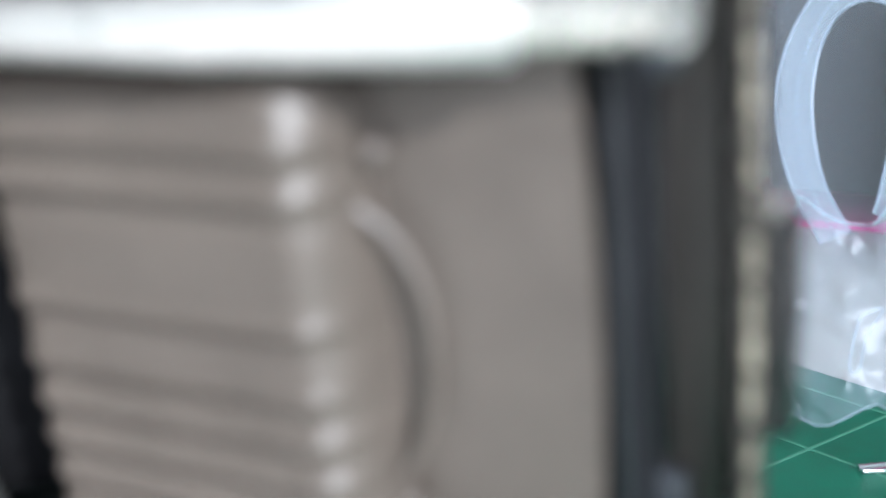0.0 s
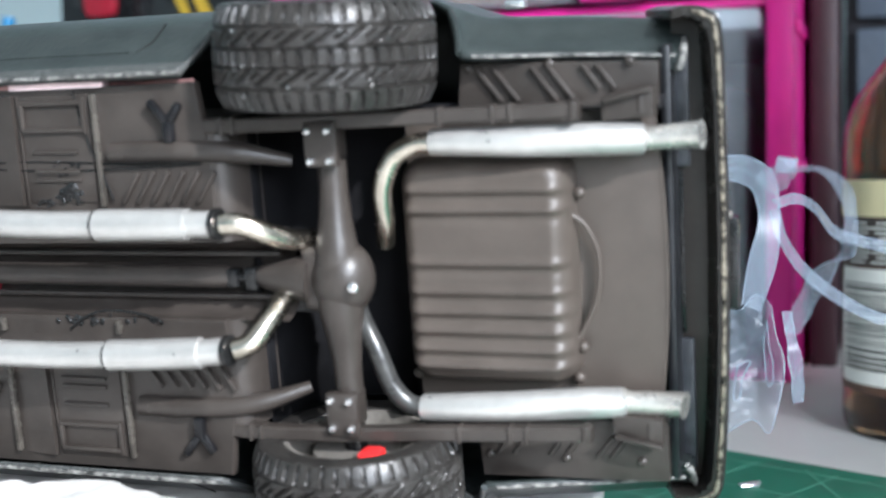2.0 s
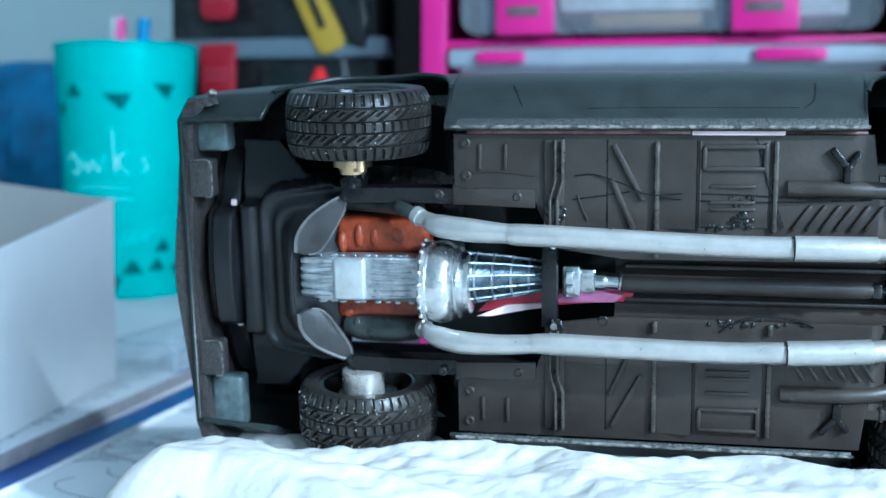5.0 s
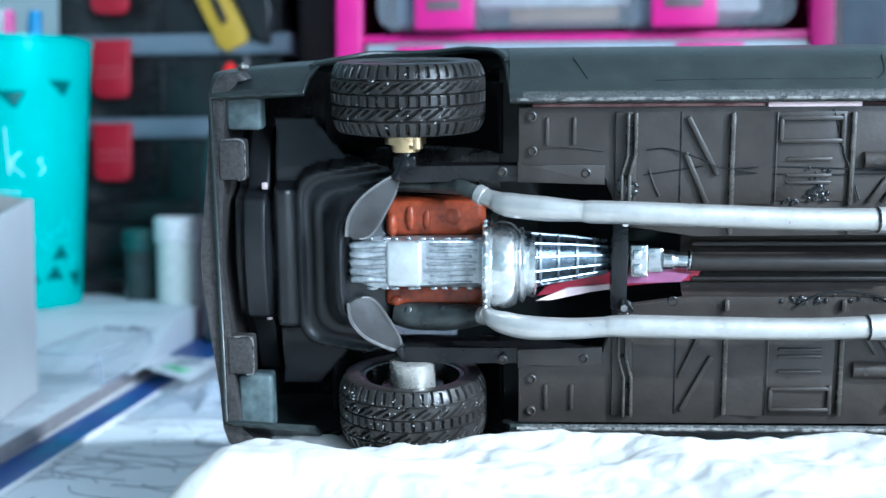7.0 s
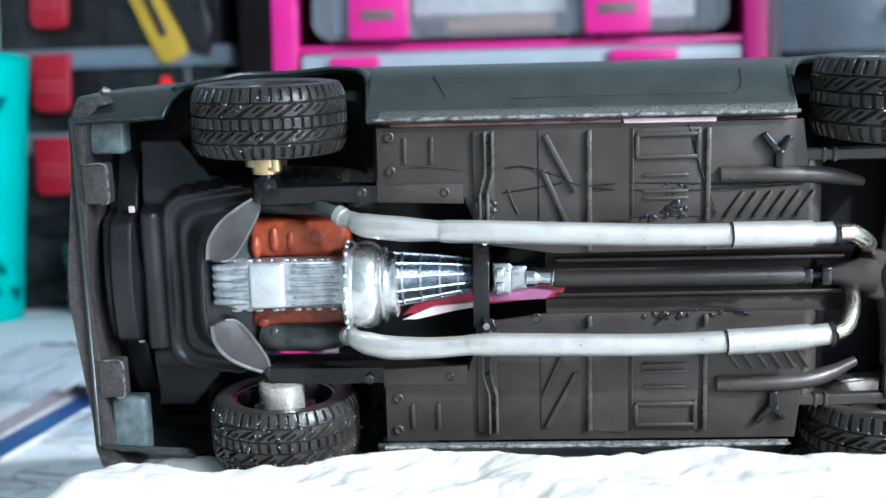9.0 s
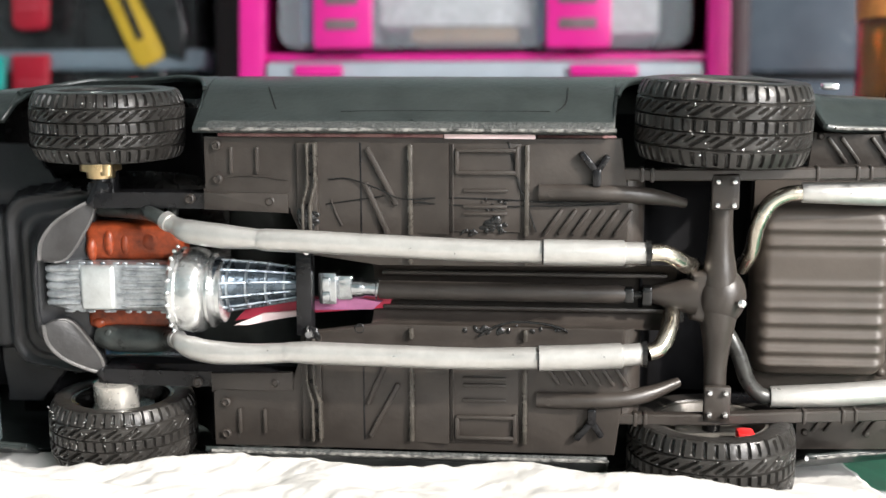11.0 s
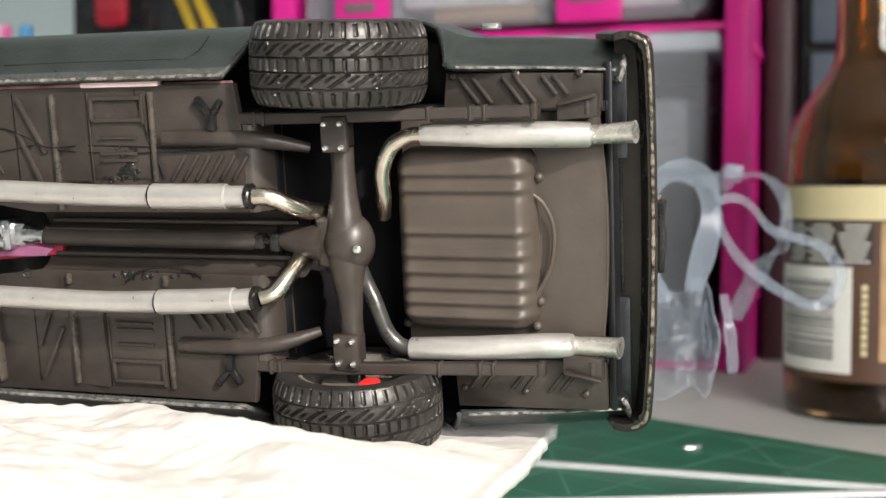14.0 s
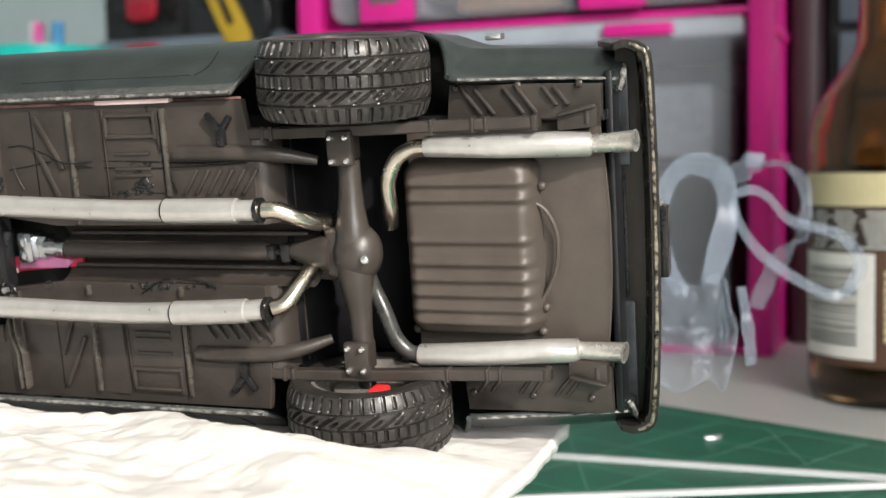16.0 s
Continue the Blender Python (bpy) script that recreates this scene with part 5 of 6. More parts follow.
lathe(bm, [(0, -0.4), (28.0, -0.4), (28.9, 2.4), (28.9, 86), (28.7, 87), (0, 87)], 'z', (0, 0, 0), 48)
part("drink", bm, BEER, bottle, "dark brown drink")


def wrap(bm, a0, a1, z0, z1, r, n=None):
    """A thin sheet round the bottle between two angles in degrees."""
    n = n or max(2, int(abs(a1 - a0) / 4))
    rows = []
    for rr in (r, r + 0.12):
        for z in (z0, z1):
            rows.append([bm.verts.new((rr * math.cos(radians(a0 + (a1 - a0) * k / n)), rr * math.sin(radians(a0 + (a1 - a0) * k / n)), z)) for k in range(n + 1)])
    for p, q in ((0, 1), (2, 3), (0, 2), (1, 3)):
        for k in range(n):
            bm.faces.new((rows[p][k], rows[p][k + 1], rows[q][k + 1], rows[q][k]))
    for k in (0, n):
        bm.faces.new((rows[0][k], rows[1][k], rows[3][k], rows[2][k]))


def sticker(name, a0, a1, z0, z1, r, mat, label=""):
    bm = bmesh.new()
    wrap(bm, a0, a1, z0, z1, r)
    return part(name, bm, mat, paper, label)


bm = bmesh.new()
wrap(bm, -235, 55, 12, 84, R_ + 0.1)
paper = part("paper_label", bm, LBROWN, bottle, "brown wrap-round paper label")
sticker("label_band", -235, 55, 72.0, 84.4, R_ + 0.3, CREAM, "cream label band")
# text side turns to the car, picture side away from it
sticker("text_panel", -157, -88, 55.5, 71.5, R_ + 0.3, pmat("label_dark", (0.045, 0.032, 0.027), 0.5))
for k in range(9):
    sticker("text_bar", -111 + (k * 5) % 6, -90 - (k * 7) % 4, 56.4 + 1.65 * k, 57.0 + 1.65 * k, R_ + 0.45, LWHITE)
    sticker("text_bar", -134 + (k * 4) % 7, -116 + (k * 5) % 4, 56.4 + 1.65 * k, 57.0 + 1.65 * k, R_ + 0.45, LWHITE)
    sticker("text_bar", -154 + (k * 3) % 5, -139 + (k * 7) % 5, 56.4 + 1.65 * k, 57.0 + 1.65 * k, R_ + 0.45, LWHITE)
sticker("barcode_panel", -167, -101, 15, 54.5, R_ + 0.3, LWHITE, "white barcode panel")
rnd = random.Random(5)
z = 20.0
while z < 50:
    h = rnd.choice((0.5, 0.7, 1.1))
    sticker("barcode_bar", -161, -113, z, z + h, R_ + 0.45, INK)
    z += h + rnd.choice((0.6, 0.8, 1.2))
for k in range(9):
    sticker("text_bar", -95, -91, 22 + 3.0 * k, 24.2 + 3.0 * k, R_ + 0.3, CREAM)
sticker("picture_panel", -84, -8, 20, 71, R_ + 0.3, LWOOD, "wood-patterned label picture")
for k in range(5):
    sticker("plank_line", -84 + 15 * k, -84 + 0.6 + 15 * k, 20, 71, R_ + 0.45, LBROWN)
for rr, mt, o in ((12, LBROWN, 0.45), (11.0, LWHITE, 0.6), (9.4, PRED, 0.75)):
    bm = bmesh.new()
    n = 24
    mid = -43
    ctr = bm.verts.new(((R_ + o) * math.cos(radians(mid)), (R_ + o) * math.sin(radians(mid)), 42))
    ring = []
    for k in range(n):
        t = 2 * math.pi * k / n
        a = radians(mid + 1.3 * rr * math.cos(t))
        ring.append(bm.verts.new(((R_ + o) * math.cos(a), (R_ + o) * math.sin(a), 42 + 1.05 * rr * math.sin(t))))
    for k in range(n):
        bm.faces.new((ctr, ring[k], ring[(k + 1) % n]))
    part("round_emblem", bm, mt, paper)
bm = bmesh.new()
lathe(bm, [(13.3, 166), (13.3, 168), (13.2, 200), (13.4, 200.2), (13.6, 168), (13.6, 166)], 'z', (0, 0, 0), 40, closed=True)
part("neck_label", bm, pmat("neck_orange", (0.55, 0.20, 0.05), 0.45), bottle, "orange neck label")

# ---- clear plastic can rings standing between car and bottle ----
CLEAR = bpy.data.materials.new("clear_plastic")
CLEAR.use_nodes = True
nt = CLEAR.node_tree
p = nt.nodes["Principled BSDF"]
p.inputs["Base Color"].default_value = (0.56, 0.64, 0.76, 1)
p.inputs["Roughness"].default_value = 0.22
p.inputs["Alpha"].default_value = 0.21
p.inputs["Specular IOR Level"].default_value = 0.9

MILKY = CLEAR.copy()
MILKY.name = "clear_plastic_edge"
MILKY.node_tree.nodes["Principled BSDF"].inputs["Alpha"].default_value = 0.45
THINCLEAR = CLEAR.copy()
THINCLEAR.name = "thin_clear_plastic"
THINCLEAR.node_tree.nodes["Principled BSDF"].inputs["Alpha"].default_value = 0.11


def ribbon(bm, pts, w, face, thick=0.35):
    """A flat strip that follows pts and turns its broad side towards face."""
    P = smooth_path(pts, 7)
    n = len(P)
    rows = []
    for i, p in enumerate(P):
        p = Vector(p[:3])
        q = Vector(P[min(i + 1, n - 1)][:3]) - Vector(P[max(i - 1, 0)][:3])
        d = q.normalized()
        f = i / (n - 1)
        turn = Vector(face) + 0.35 * Vector((math.sin(9 * f), math.sin(5 * f + 1), math.cos(7 * f)))
        x = d.cross(turn).normalized()
        nrm = d.cross(x)
        ww = w * (0.85 + 0.3 * math.sin(3.0 * f * math.pi) ** 2)
        rows.append([bm.verts.new(p + sx * ww / 2 * x + sy * thick / 2 * nrm) for sx, sy in ((-1, -1), (1, -1), (1, 1), (-1, 1))])
    for r, s in zip(rows, rows[1:]):
        for k in range(4):
            bm.faces.new((r[k], r[(k + 1) % 4], s[(k + 1) % 4], s[k]))
    bm.faces.new(rows[0])
    bm.faces.new(rows[-1][::-1])
    return [tuple((r[a].co + r[b].co) / 2) for r in rows for a, b in ((0, 3),)], [tuple((r[a].co + r[b].co) / 2) for r in rows for a, b in ((1, 2),)]


rings = thing("can_rings", "clear crumpled plastic drinks can rings", "plastic rings", Matrix.Translation((0, 0, 0)))
LOOP = [(106.4, 140, 50.5), (101.0, 143, 59.1), (98.2, 146, 70.2), (99.2, 149, 80.0), (103.2, 150, 86.6), (109.0, 151, 88.8), (115.3, 153, 85.8), (117.3, 154, 79.3), (117.4, 153, 72.5), (116.4, 150, 65.9), (114.9, 146, 59.0), (113.8, 142, 53.5)]
LOOPS = [
        ("ring_loop", LOOP, 6.2, (0.35, -0.9, 0.1)),
        ("ring_neck", [(116.2, 154, 83.6), (117.1, 175, 85.0), (117.6, 205, 87.3), (118.3, 232, 89.9)], 6.5, (0.5, -0.7, 0.4)),
        ("ring_loop", [(118.9, 154, 79.3), (124.1, 158, 80.6), (128.6, 166, 77.7), (133.2, 178, 70.9), (140.2, 190, 67.8), (148.7, 196, 64.6), (154.3, 194, 56.7), (151.6, 190, 48.6),
                       (145.6, 188, 46.2), (134.9, 180, 52.2), (125.6, 168, 61.0), (120.5, 157, 70.6), (118.7, 154, 78.1)], 3.2, (0.25, -0.9, 0.3))]
BANDS = [
        ("ring_arch", [(118.7, 232, 88.3), (128.6, 226, 87.8), (135.3, 216, 81.3), (137.2, 204, 72.7), (136.4, 190, 68.5)], 3.6, (0.3, -0.9, 0.3)),
        ("ring_band", [(138.1, 190, 67.8), (131.4, 196, 60.4), (125.2, 204, 50.2), (120.2, 210, 38.8)], 5.5, (0.4, -0.8, 0.4)),
        ("ring_strap", [(122.0, 150, 52.0), (123.6, 148, 44.0), (124.8, 147, 36.0), (125.0, 148, 29.0)], 3.0, (0.4, -0.9, 0.1))]
for name, pts, w, face in LOOPS + BANDS:
    bm = bmesh.new()
    edges = ribbon(bm, pts, w, face, 0.3)
    band = part(name, bm, CLEAR, rings)
    # added beads of denser plastic stand for the bright sheen of both edges
    for e in edges:
        bm = bmesh.new()
        tube(bm, e, 0.15, 6)
        part("edge_sheen", bm, MILKY, band)


def pierced_sheet(outline, holes, y, name, label):
    """A thin crumpled sheet standing in the x-z plane with holes torn through it."""
    loops = [smooth_path(l + l[:1], 4)[:-1] for l in [outline] + holes]
    pts, edges = [], []
    for l in loops:
        n0 = len(pts)
        pts += [Vector((p[0], p[1])) for p in l]
        edges += [(n0 + k, n0 + (k + 1) % len(l)) for k in range(len(l))]
    x0, x1 = min(p.x for p in pts), max(p.x for p in pts)
    z0, z1 = min(p.y for p in pts), max(p.y for p in pts)
    inner = [Vector((x, z)) for x in np.arange(x0 + 0.7, x1, 1.3) for z in np.arange(z0 + 0.6, z1, 1.3)]
    inner = [p for p in inner if min((p - q).length for q in pts) > 0.6]
    vs, es, fs, *_ = delaunay_2d_cdt(pts + inner, edges, [], 4, 1e-5)

    def lay(p):
        k = noise.noise(Vector((0.16 * p[0], 0.16 * p[1], 2.0))) + 0.5 * noise.noise(Vector((0.5 * p[0], 0.4 * p[1], 5.0)))
        return (p[0] + 0.3 * k, y + 0.2 * (p[1] - 60) + 2.2 * k, p[1])
    bm = bmesh.new()
    made = [bm.verts.new(lay(v)) for v in vs]
    for f in fs:
        bm.faces.new([made[k] for k in f])
    bmesh.ops.delete(bm, geom=[v for v in bm.verts if not v.link_faces], context='VERTS')
    web = part(name, bm, THINCLEAR, rings, label)
    sol = web.modifiers.new("thickness", 'SOLIDIFY')
    sol.thickness = 0.0002
    # the same added beads for the sheen along the sheet's edges
    for l in loops:
        bm = bmesh.new()
        tube(bm, [lay(p) for p in l + l[:1]], 0.15, 6)
        part("web_edge_sheen", bm, MILKY, web)


pierced_sheet([(101.0, 57), (99.0, 48), (98.0, 39), (99.0, 28), (106.0, 22.5), (114.5, 27), (119.0, 24), (121.6, 33), (122.4, 41), (120.4, 48), (118.6, 55), (114.5, 57), (112, 53.5), (107, 53.5)],
              [[(111.2, 39.8), (114.0, 40.8), (112.4, 37.0), (111.8, 32.0), (110.4, 32.4)], [(118.0, 51.0), (118.6, 45.0), (119.8, 37.0), (118.4, 35.5), (117.2, 44.0)]],
              140.0, "ring_web", "crumpled clear web between the rings")
# fused square tab where the rings meet
bm = bmesh.new()
prism(bm, [(113.6, 87.4), (119.6, 87.0), (121.0, 91.6), (114.6, 92.6)], -1.0, 0.0, 0.2)
bmesh.ops.rotate(bm, cent=(0, 0, 0), matrix=Matrix.Rotation(radians(90), 3, 'X'), verts=bm.verts)
bmesh.ops.translate(bm, vec=(0, 233, 0), verts=bm.verts)
part("ring_tab", bm, MILKY, rings, "square fused plastic tab")
# row of perforations along the outer ring
bm = bmesh.new()
for k, p in enumerate(smooth_path(LOOP[:7], 9)):
    bmesh.ops.create_icosphere(bm, subdivisions=1, radius=0.22, matrix=Matrix.Translation((p[0] + 0.5, p[1] - 0.6, p[2] - 0.3)))
tagged(part("perforation", bm, MILKY, rings, "row of tiny punched dots"), kind="stuff")

# ---- pink storage rack with clear cases ----
PINK = pmat("pink_plastic", (0.78, 0.02, 0.30), 0.35, var=0.08, scale=40)
FROST = bpy.data.materials.new("frosted_plastic")
FROST.use_nodes = True
p = FROST.node_tree.nodes["Principled BSDF"]
p.inputs["Base Color"].default_value = (0.52, 0.55, 0.60, 1)
p.inputs["Roughness"].default_value = 0.2
p.inputs["Alpha"].default_value = 0.32
LID = pmat("lid_plastic", (0.46, 0.50, 0.56), 0.35, var=0.12, scale=30)
DARKIN = pmat("dark_contents", (0.03, 0.03, 0.035), 0.5, var=0.4, scale=40)
SLOT = pmat("slot_grey", (0.18, 0.13, 0.14), 0.5)
RACK = Matrix.Translation((-0.0055, 0.352, 0.0)) @ Matrix.Rotation(radians(-1.5), 4, 'Z')
rack = thing("storage_rack", "bright pink plastic storage rack holding clear cases", "storage rack", RACK)
for lo, hi in (((-121, 0, 0), (-108, 9, 320)), ((108, 0, 0), (119, 9, 320))):
    bm = bmesh.new()
    box(bm, lo, hi, 1.5)
    part("front_post", bm, PINK, rack)
for lo, hi in (((-121, 9, 0), (-118.5, 175, 320)), ((116.5, 9, 0), (119, 175, 320))):
    bm = bmesh.new()
    box(bm, lo, hi, 0.6)
    panel = part("side_panel", bm, PINK, rack)
    for k in range(5):
        z = 30 + 58 * k
        bm = bmesh.new()
        box(bm, (lo[0] - 1.6 if lo[0] < 0 else hi[0], 12, z), (lo[0] if lo[0] < 0 else hi[0] + 1.6, 170, z + 5), 0.6)
        part("panel_rib", bm, PINK, panel)
for z in (0, 156.5, 238):
    bm = bmesh.new()
    box(bm, (-118, 4, z), (116, 172, z + 3.5), 0.6)
    part("shelf", bm, PINK, rack)
# darker copy of the pink puts the rack's inner shade into the panel
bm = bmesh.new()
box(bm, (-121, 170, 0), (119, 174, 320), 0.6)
part("back_panel", bm, pmat("pink_shaded", (0.25, 0.01, 0.10), 0.5), rack)


def clear_case(z0, z1, latch_x, latch_z, lid_z, label, latches=(24, 32)):
    case = thing("clear_case", label, "storage case", RACK @ Matrix.Translation((0, 0, z0 * MM)), "clear cases in the rack")
    h = z1 - z0
    bm = bmesh.new()
    rr = 9
    out = []
    for cx, cz, a0 in ((100 - rr, h - rr, 0), (-100 + rr, h - rr, 90), (-100 + rr, rr, 180), (100 - rr, rr, 270)):
        for k in range(6):
            a = radians(a0 + 18 * k)
            out.append((cx + rr * math.cos(a), cz + rr * math.sin(a)))
    lo = [bm.verts.new((x, -2, z)) for x, z in out]
    hi = [bm.verts.new((x, 150, z)) for x, z in out]
    bm.faces.new(lo)
    bm.faces.new(hi[::-1])
    for k in range(len(out)):
        bm.faces.new((lo[k], hi[k], hi[(k + 1) % len(out)], lo[(k + 1) % len(out)]))
    part("case_body", bm, FROST, case, "frosted clear case body")
    bm = bmesh.new()
    box(bm, (-106, -4, lid_z - z0), (106, 152, lid_z - z0 + 9), 2.0)
    part("lid", bm, LID, case, "pale milky lid")
    for x0, x1 in latch_x:
        bm = bmesh.new()
        box(bm, (x0, -9, latch_z[0] - z0), (x1, -3, latch_z[1] - z0), 1.6)
        lt = part("latch", bm, PINK, case, "pink snap latch")
        if latch_z[1] - latch_z[0] > 20:
            for dz in (9, 21):
                bm = bmesh.new()
                box(bm, (x0 + 6, -9.6, latch_z[0] - z0 + dz), (x1 - 7, -8.6, latch_z[0] - z0 + dz + 5), 0.4)
                part("latch_slot", bm, SLOT, lt)
    return case


clear_case(162, 236, ((-81.5, -52.5), (31.5, 62.5)), (161, 197), 226, "clear case with pink latches, holding small packets")
clear_case(4, 156, ((-91, -67), (43, 75.5)), (147.5, 153.5), 146, "large clear case with a milky lid and pink latches")
rnd = random.Random(12)
CONT = [pmat("packet_white", (0.75, 0.75, 0.76), 0.5), pmat("packet_blue", (0.25, 0.35, 0.5), 0.5), pmat("packet_tan", (0.36, 0.22, 0.12), 0.6), DARKIN, pmat("packet_grey", (0.3, 0.32, 0.36), 0.5)]
for x0, x1, z0, z1, mi in ((-92, -60, 4, 60, 1), (-52, 24, 12, 64, 0), (-36, 18, 4, 11.5, 2), (26, 40, 4, 50, 1), (46, 86, 8, 64, 0), (88, 96, 4, 60, 3), (-58, -54, 4, 30, 4)):
    bm = bmesh.new()
    box(bm, (x0, 10, z0), (x1, 90, z1), 1.5)
    solid("packet", bm, CONT[mi], "small packet of parts inside a clear case", "packet", "packets in the case", m=RACK @ Matrix.Translation((0, 0, 0.162)))
for x0, x1, z0, z1, mi in ((-90, -20, 4, 70, 3), (-10, 50, 4, 58, 4), (54, 94, 4, 84, 3), (60, 90, 86, 120, 4)):
    bm = bmesh.new()
    box(bm, (x0, 14, z0), (x1, 120, z1), 2.0)
    solid("packet", bm, CONT[mi], "dark packet of parts inside a clear case", "packet", "packets in the case", m=RACK @ Matrix.Translation((0, 0, 0.006)))

# ---- grey drawer cabinet behind the bottle ----
CAB = pmat("cabinet_black", (0.02, 0.02, 0.024), 0.4, var=0.3, scale=30)
DRAW = pmat("drawer_smoke", (0.10, 0.12, 0.15), 0.25, var=0.25, scale=20, coat=0.3)
cab = thing("drawer_cabinet", "black cabinet of smoky blue-grey plastic drawers", "cabinet", Matrix.Translation((0.132, 0.455, 0)))
bm = bmesh.new()
box(bm, (0, 6, 0), (300, 160, 320), 2)
part("cabinet_body", bm, CAB, cab)
for k in range(6):
    for j in range(2):
        bm = bmesh.new()
        box(bm, (5 + 148 * j, -1, 6 + 51.5 * k), (146 + 148 * j, 12, 53 + 51.5 * k), 2.0)
        d = part("drawer", bm, DRAW, cab)
        bm = bmesh.new()
        lathe(bm, [(5.5, 0), (6.5, -5), (5.5, -9), (0, -9.5)], 'y', (75 + 148 * j, -1, 28 + 51.5 * k), 18)
        part("drawer_knob", bm, FROST, d)
# added dark block in place of the shadow beside the rack
MAROON = pmat("gap_shade_maroon", (0.03, 0.008, 0.012), 0.5, var=0.3, scale=20)
gap_block = thing("gap_block", "tall dark maroon block standing in for shade between rack and cabinet", "box", Matrix.Translation((0.1245, 0.395, 0)))
bm = bmesh.new()
box(bm, (-6.6, 0.4, 0), (5.6, 159.6, 262), 2)
part("block_body", bm, MAROON, gap_block)
bm = bmesh.new()
box(bm, (-7, 0, 240), (6, 160, 300), 2)
part("block_top", bm, MAROON, gap_block)

# ---- black organiser boxes with grey lids and red latches ----
BLACKP = pmat("black_plastic", (0.018, 0.019, 0.020), 0.28, var=0.3, scale=30, bump=0.1)
GREYP = pmat("grey_plastic", (0.17, 0.21, 0.25), 0.35, var=0.12, scale=30)
REDDOT = pmat("pale_red_plastic", (0.50, 0.10, 0.13), 0.35, var=0.1, scale=30)
REDP = pmat("red_plastic", (0.38, 0.012, 0.03), 0.4, var=0.1, scale=30)


def organiser(z, latch=True):
    ob = thing("organiser_box", "black plastic parts organiser with a grey lid and red latch" if latch else "all-black plastic parts organiser low in the stack", "organiser", Matrix.Translation((-0.258, 0.412, z)) @ Matrix.Rotation(radians(-3), 4, 'Z'), "stacked organisers")
    bm = bmesh.new()
    prism(bm, [(-28, 0), (-14, 0), (-10, 3), (16, 3), (22, 0), (95, 0), (98, 110), (-30, 110)], 0, 33, 1.5)
    part("organiser_body", bm, BLACKP, ob)
    bm = bmesh.new()
    box(bm, (-32, -4, 33.2), (101, 114, 44.4), 1.8)
    part("organiser_lid", bm, GREYP if latch else BLACKP, ob, "grey lid" if latch else "")
    if latch:
        bm = bmesh.new()
        prism(bm, [(-7, 15), (-5.6, 11.4), (-2, 10.2), (8.5, 10.2), (12.1, 11.4), (13.5, 15), (13.9, 41.5), (-7.4, 41.5)], 4.2, 8.0, 1.2, 3)
        bmesh.ops.rotate(bm, cent=(0, 0, 0), matrix=Matrix.Rotation(radians(90), 3, 'X'), verts=bm.verts)
        lt = part("organiser_latch", bm, REDP, ob, "red latch")
        for r in range(2):
            for k in range(7):
                bm = bmesh.new()
                bmesh.ops.create_uvsphere(bm, u_segments=8, v_segments=6, radius=0.8, matrix=Matrix.Translation((-3.5 + 2.3 * k, -8, 22 + 4.2 * r)))
                part("grip_dot", bm, REDDOT, lt)
    for x in (30, 62):
        bm = bmesh.new()
        bar(bm, (x, -0.4, 3), (x + 0.5, -0.4, 31), 6, 1.6, 0.6)
        part("body_rib", bm, BLACKP, ob)
    return ob


for k in range(5):
    organiser(-0.0105 + 0.0446 * k if k else 0.0, k > 1)

# ---- dark block added to fill the black gap beside the organisers ----
gap_block = thing("gap_fill_block", "tall dark maroon block added to fill the dark gap between organisers and rack", "box", Matrix.Translation((-0.1535, 0.41, 0.0)))
MAROON = pmat("gap_fill_maroon", (0.018, 0.008, 0.010), 0.55, var=0.3, scale=40)
bm = bmesh.new()
box(bm, (0, 0, 0), (19, 110, 290), 1.0)
part("block_body", bm, MAROON, gap_block)
bm = bmesh.new()
box(bm, (-0.6, -0.6, 255), (19.6, 110.6, 292), 1.0)
part("block_top", bm, MAROON, gap_block)

# ---- yellow-handled tool and a red-tipped bottle in front of the organisers ----
YEL = pmat("yellow_plastic", (0.55, 0.36, 0.03), 0.4, var=0.15, scale=40)
tool = thing("hand_tool", "yellow and black hand tool leaning head down", "tool", Matrix.Translation((-0.186, 0.405, 0.16)) @ Matrix.Rotation(radians(-24), 4, 'Y'))
bm = bmesh.new()
prism(bm, [(-9, 4), (-6, 0), (6, 0), (9, 4), (10, 70), (-10, 70)], -3, 3, 1.2)
bmesh.ops.rotate(bm, cent=(0, 0, 0), matrix=Matrix.Rotation(radians(90), 3, 'X'), verts=bm.verts)
h_ = part("tool_handle", bm, YEL, tool)
bm = bmesh.new()
box(bm, (-2.5, -4.2, 14), (1.5, -2.9, 60), 0.5)
part("black_inlay", bm, BLACKP, h_)
bm = bmesh.new()
tube(bm, smooth_path([(14, 0, 60), (10, 4, 30), (4, 6, 6), (-6, 8, -30), (-20, 10, -150)], 5), 5.5, 12)
part("tool_shaft", bm, BLACKP, tool)
bm = bmesh.new()
prism(bm, [(10, 0), (17, -6), (26, 8), (30, 40), (30, 80), (10, 80), (9, 30)], -4, 6, 2.0, 3)
bmesh.ops.rotate(bm, cent=(0, 0, 0), matrix=Matrix.Rotation(radians(90), 3, 'X'), verts=bm.verts)
part("tool_grip", bm, BLACKP, tool, "black rubber grip")
tip = thing("glue_bottle", "small dark glue bottle with a red pointed cap", "glue bottle", Matrix.Translation((-0.178, 0.35, 0.0)))
bm = bmesh.new()
lathe(bm, [(0, 0), (13, 0), (14, 2), (14, 100), (11, 112), (7, 118), (0, 118)], 'z', (0, 0, 0), 28)
part("bottle_body", bm, pmat("teal_dark", (0.015, 0.05, 0.05), 0.3), tip)
bm = bmesh.new()
lathe(bm, [(7.5, 118), (7.8, 130), (4.2, 141), (2.2, 146), (0, 147)], 'z', (0, 0, 0), 24)
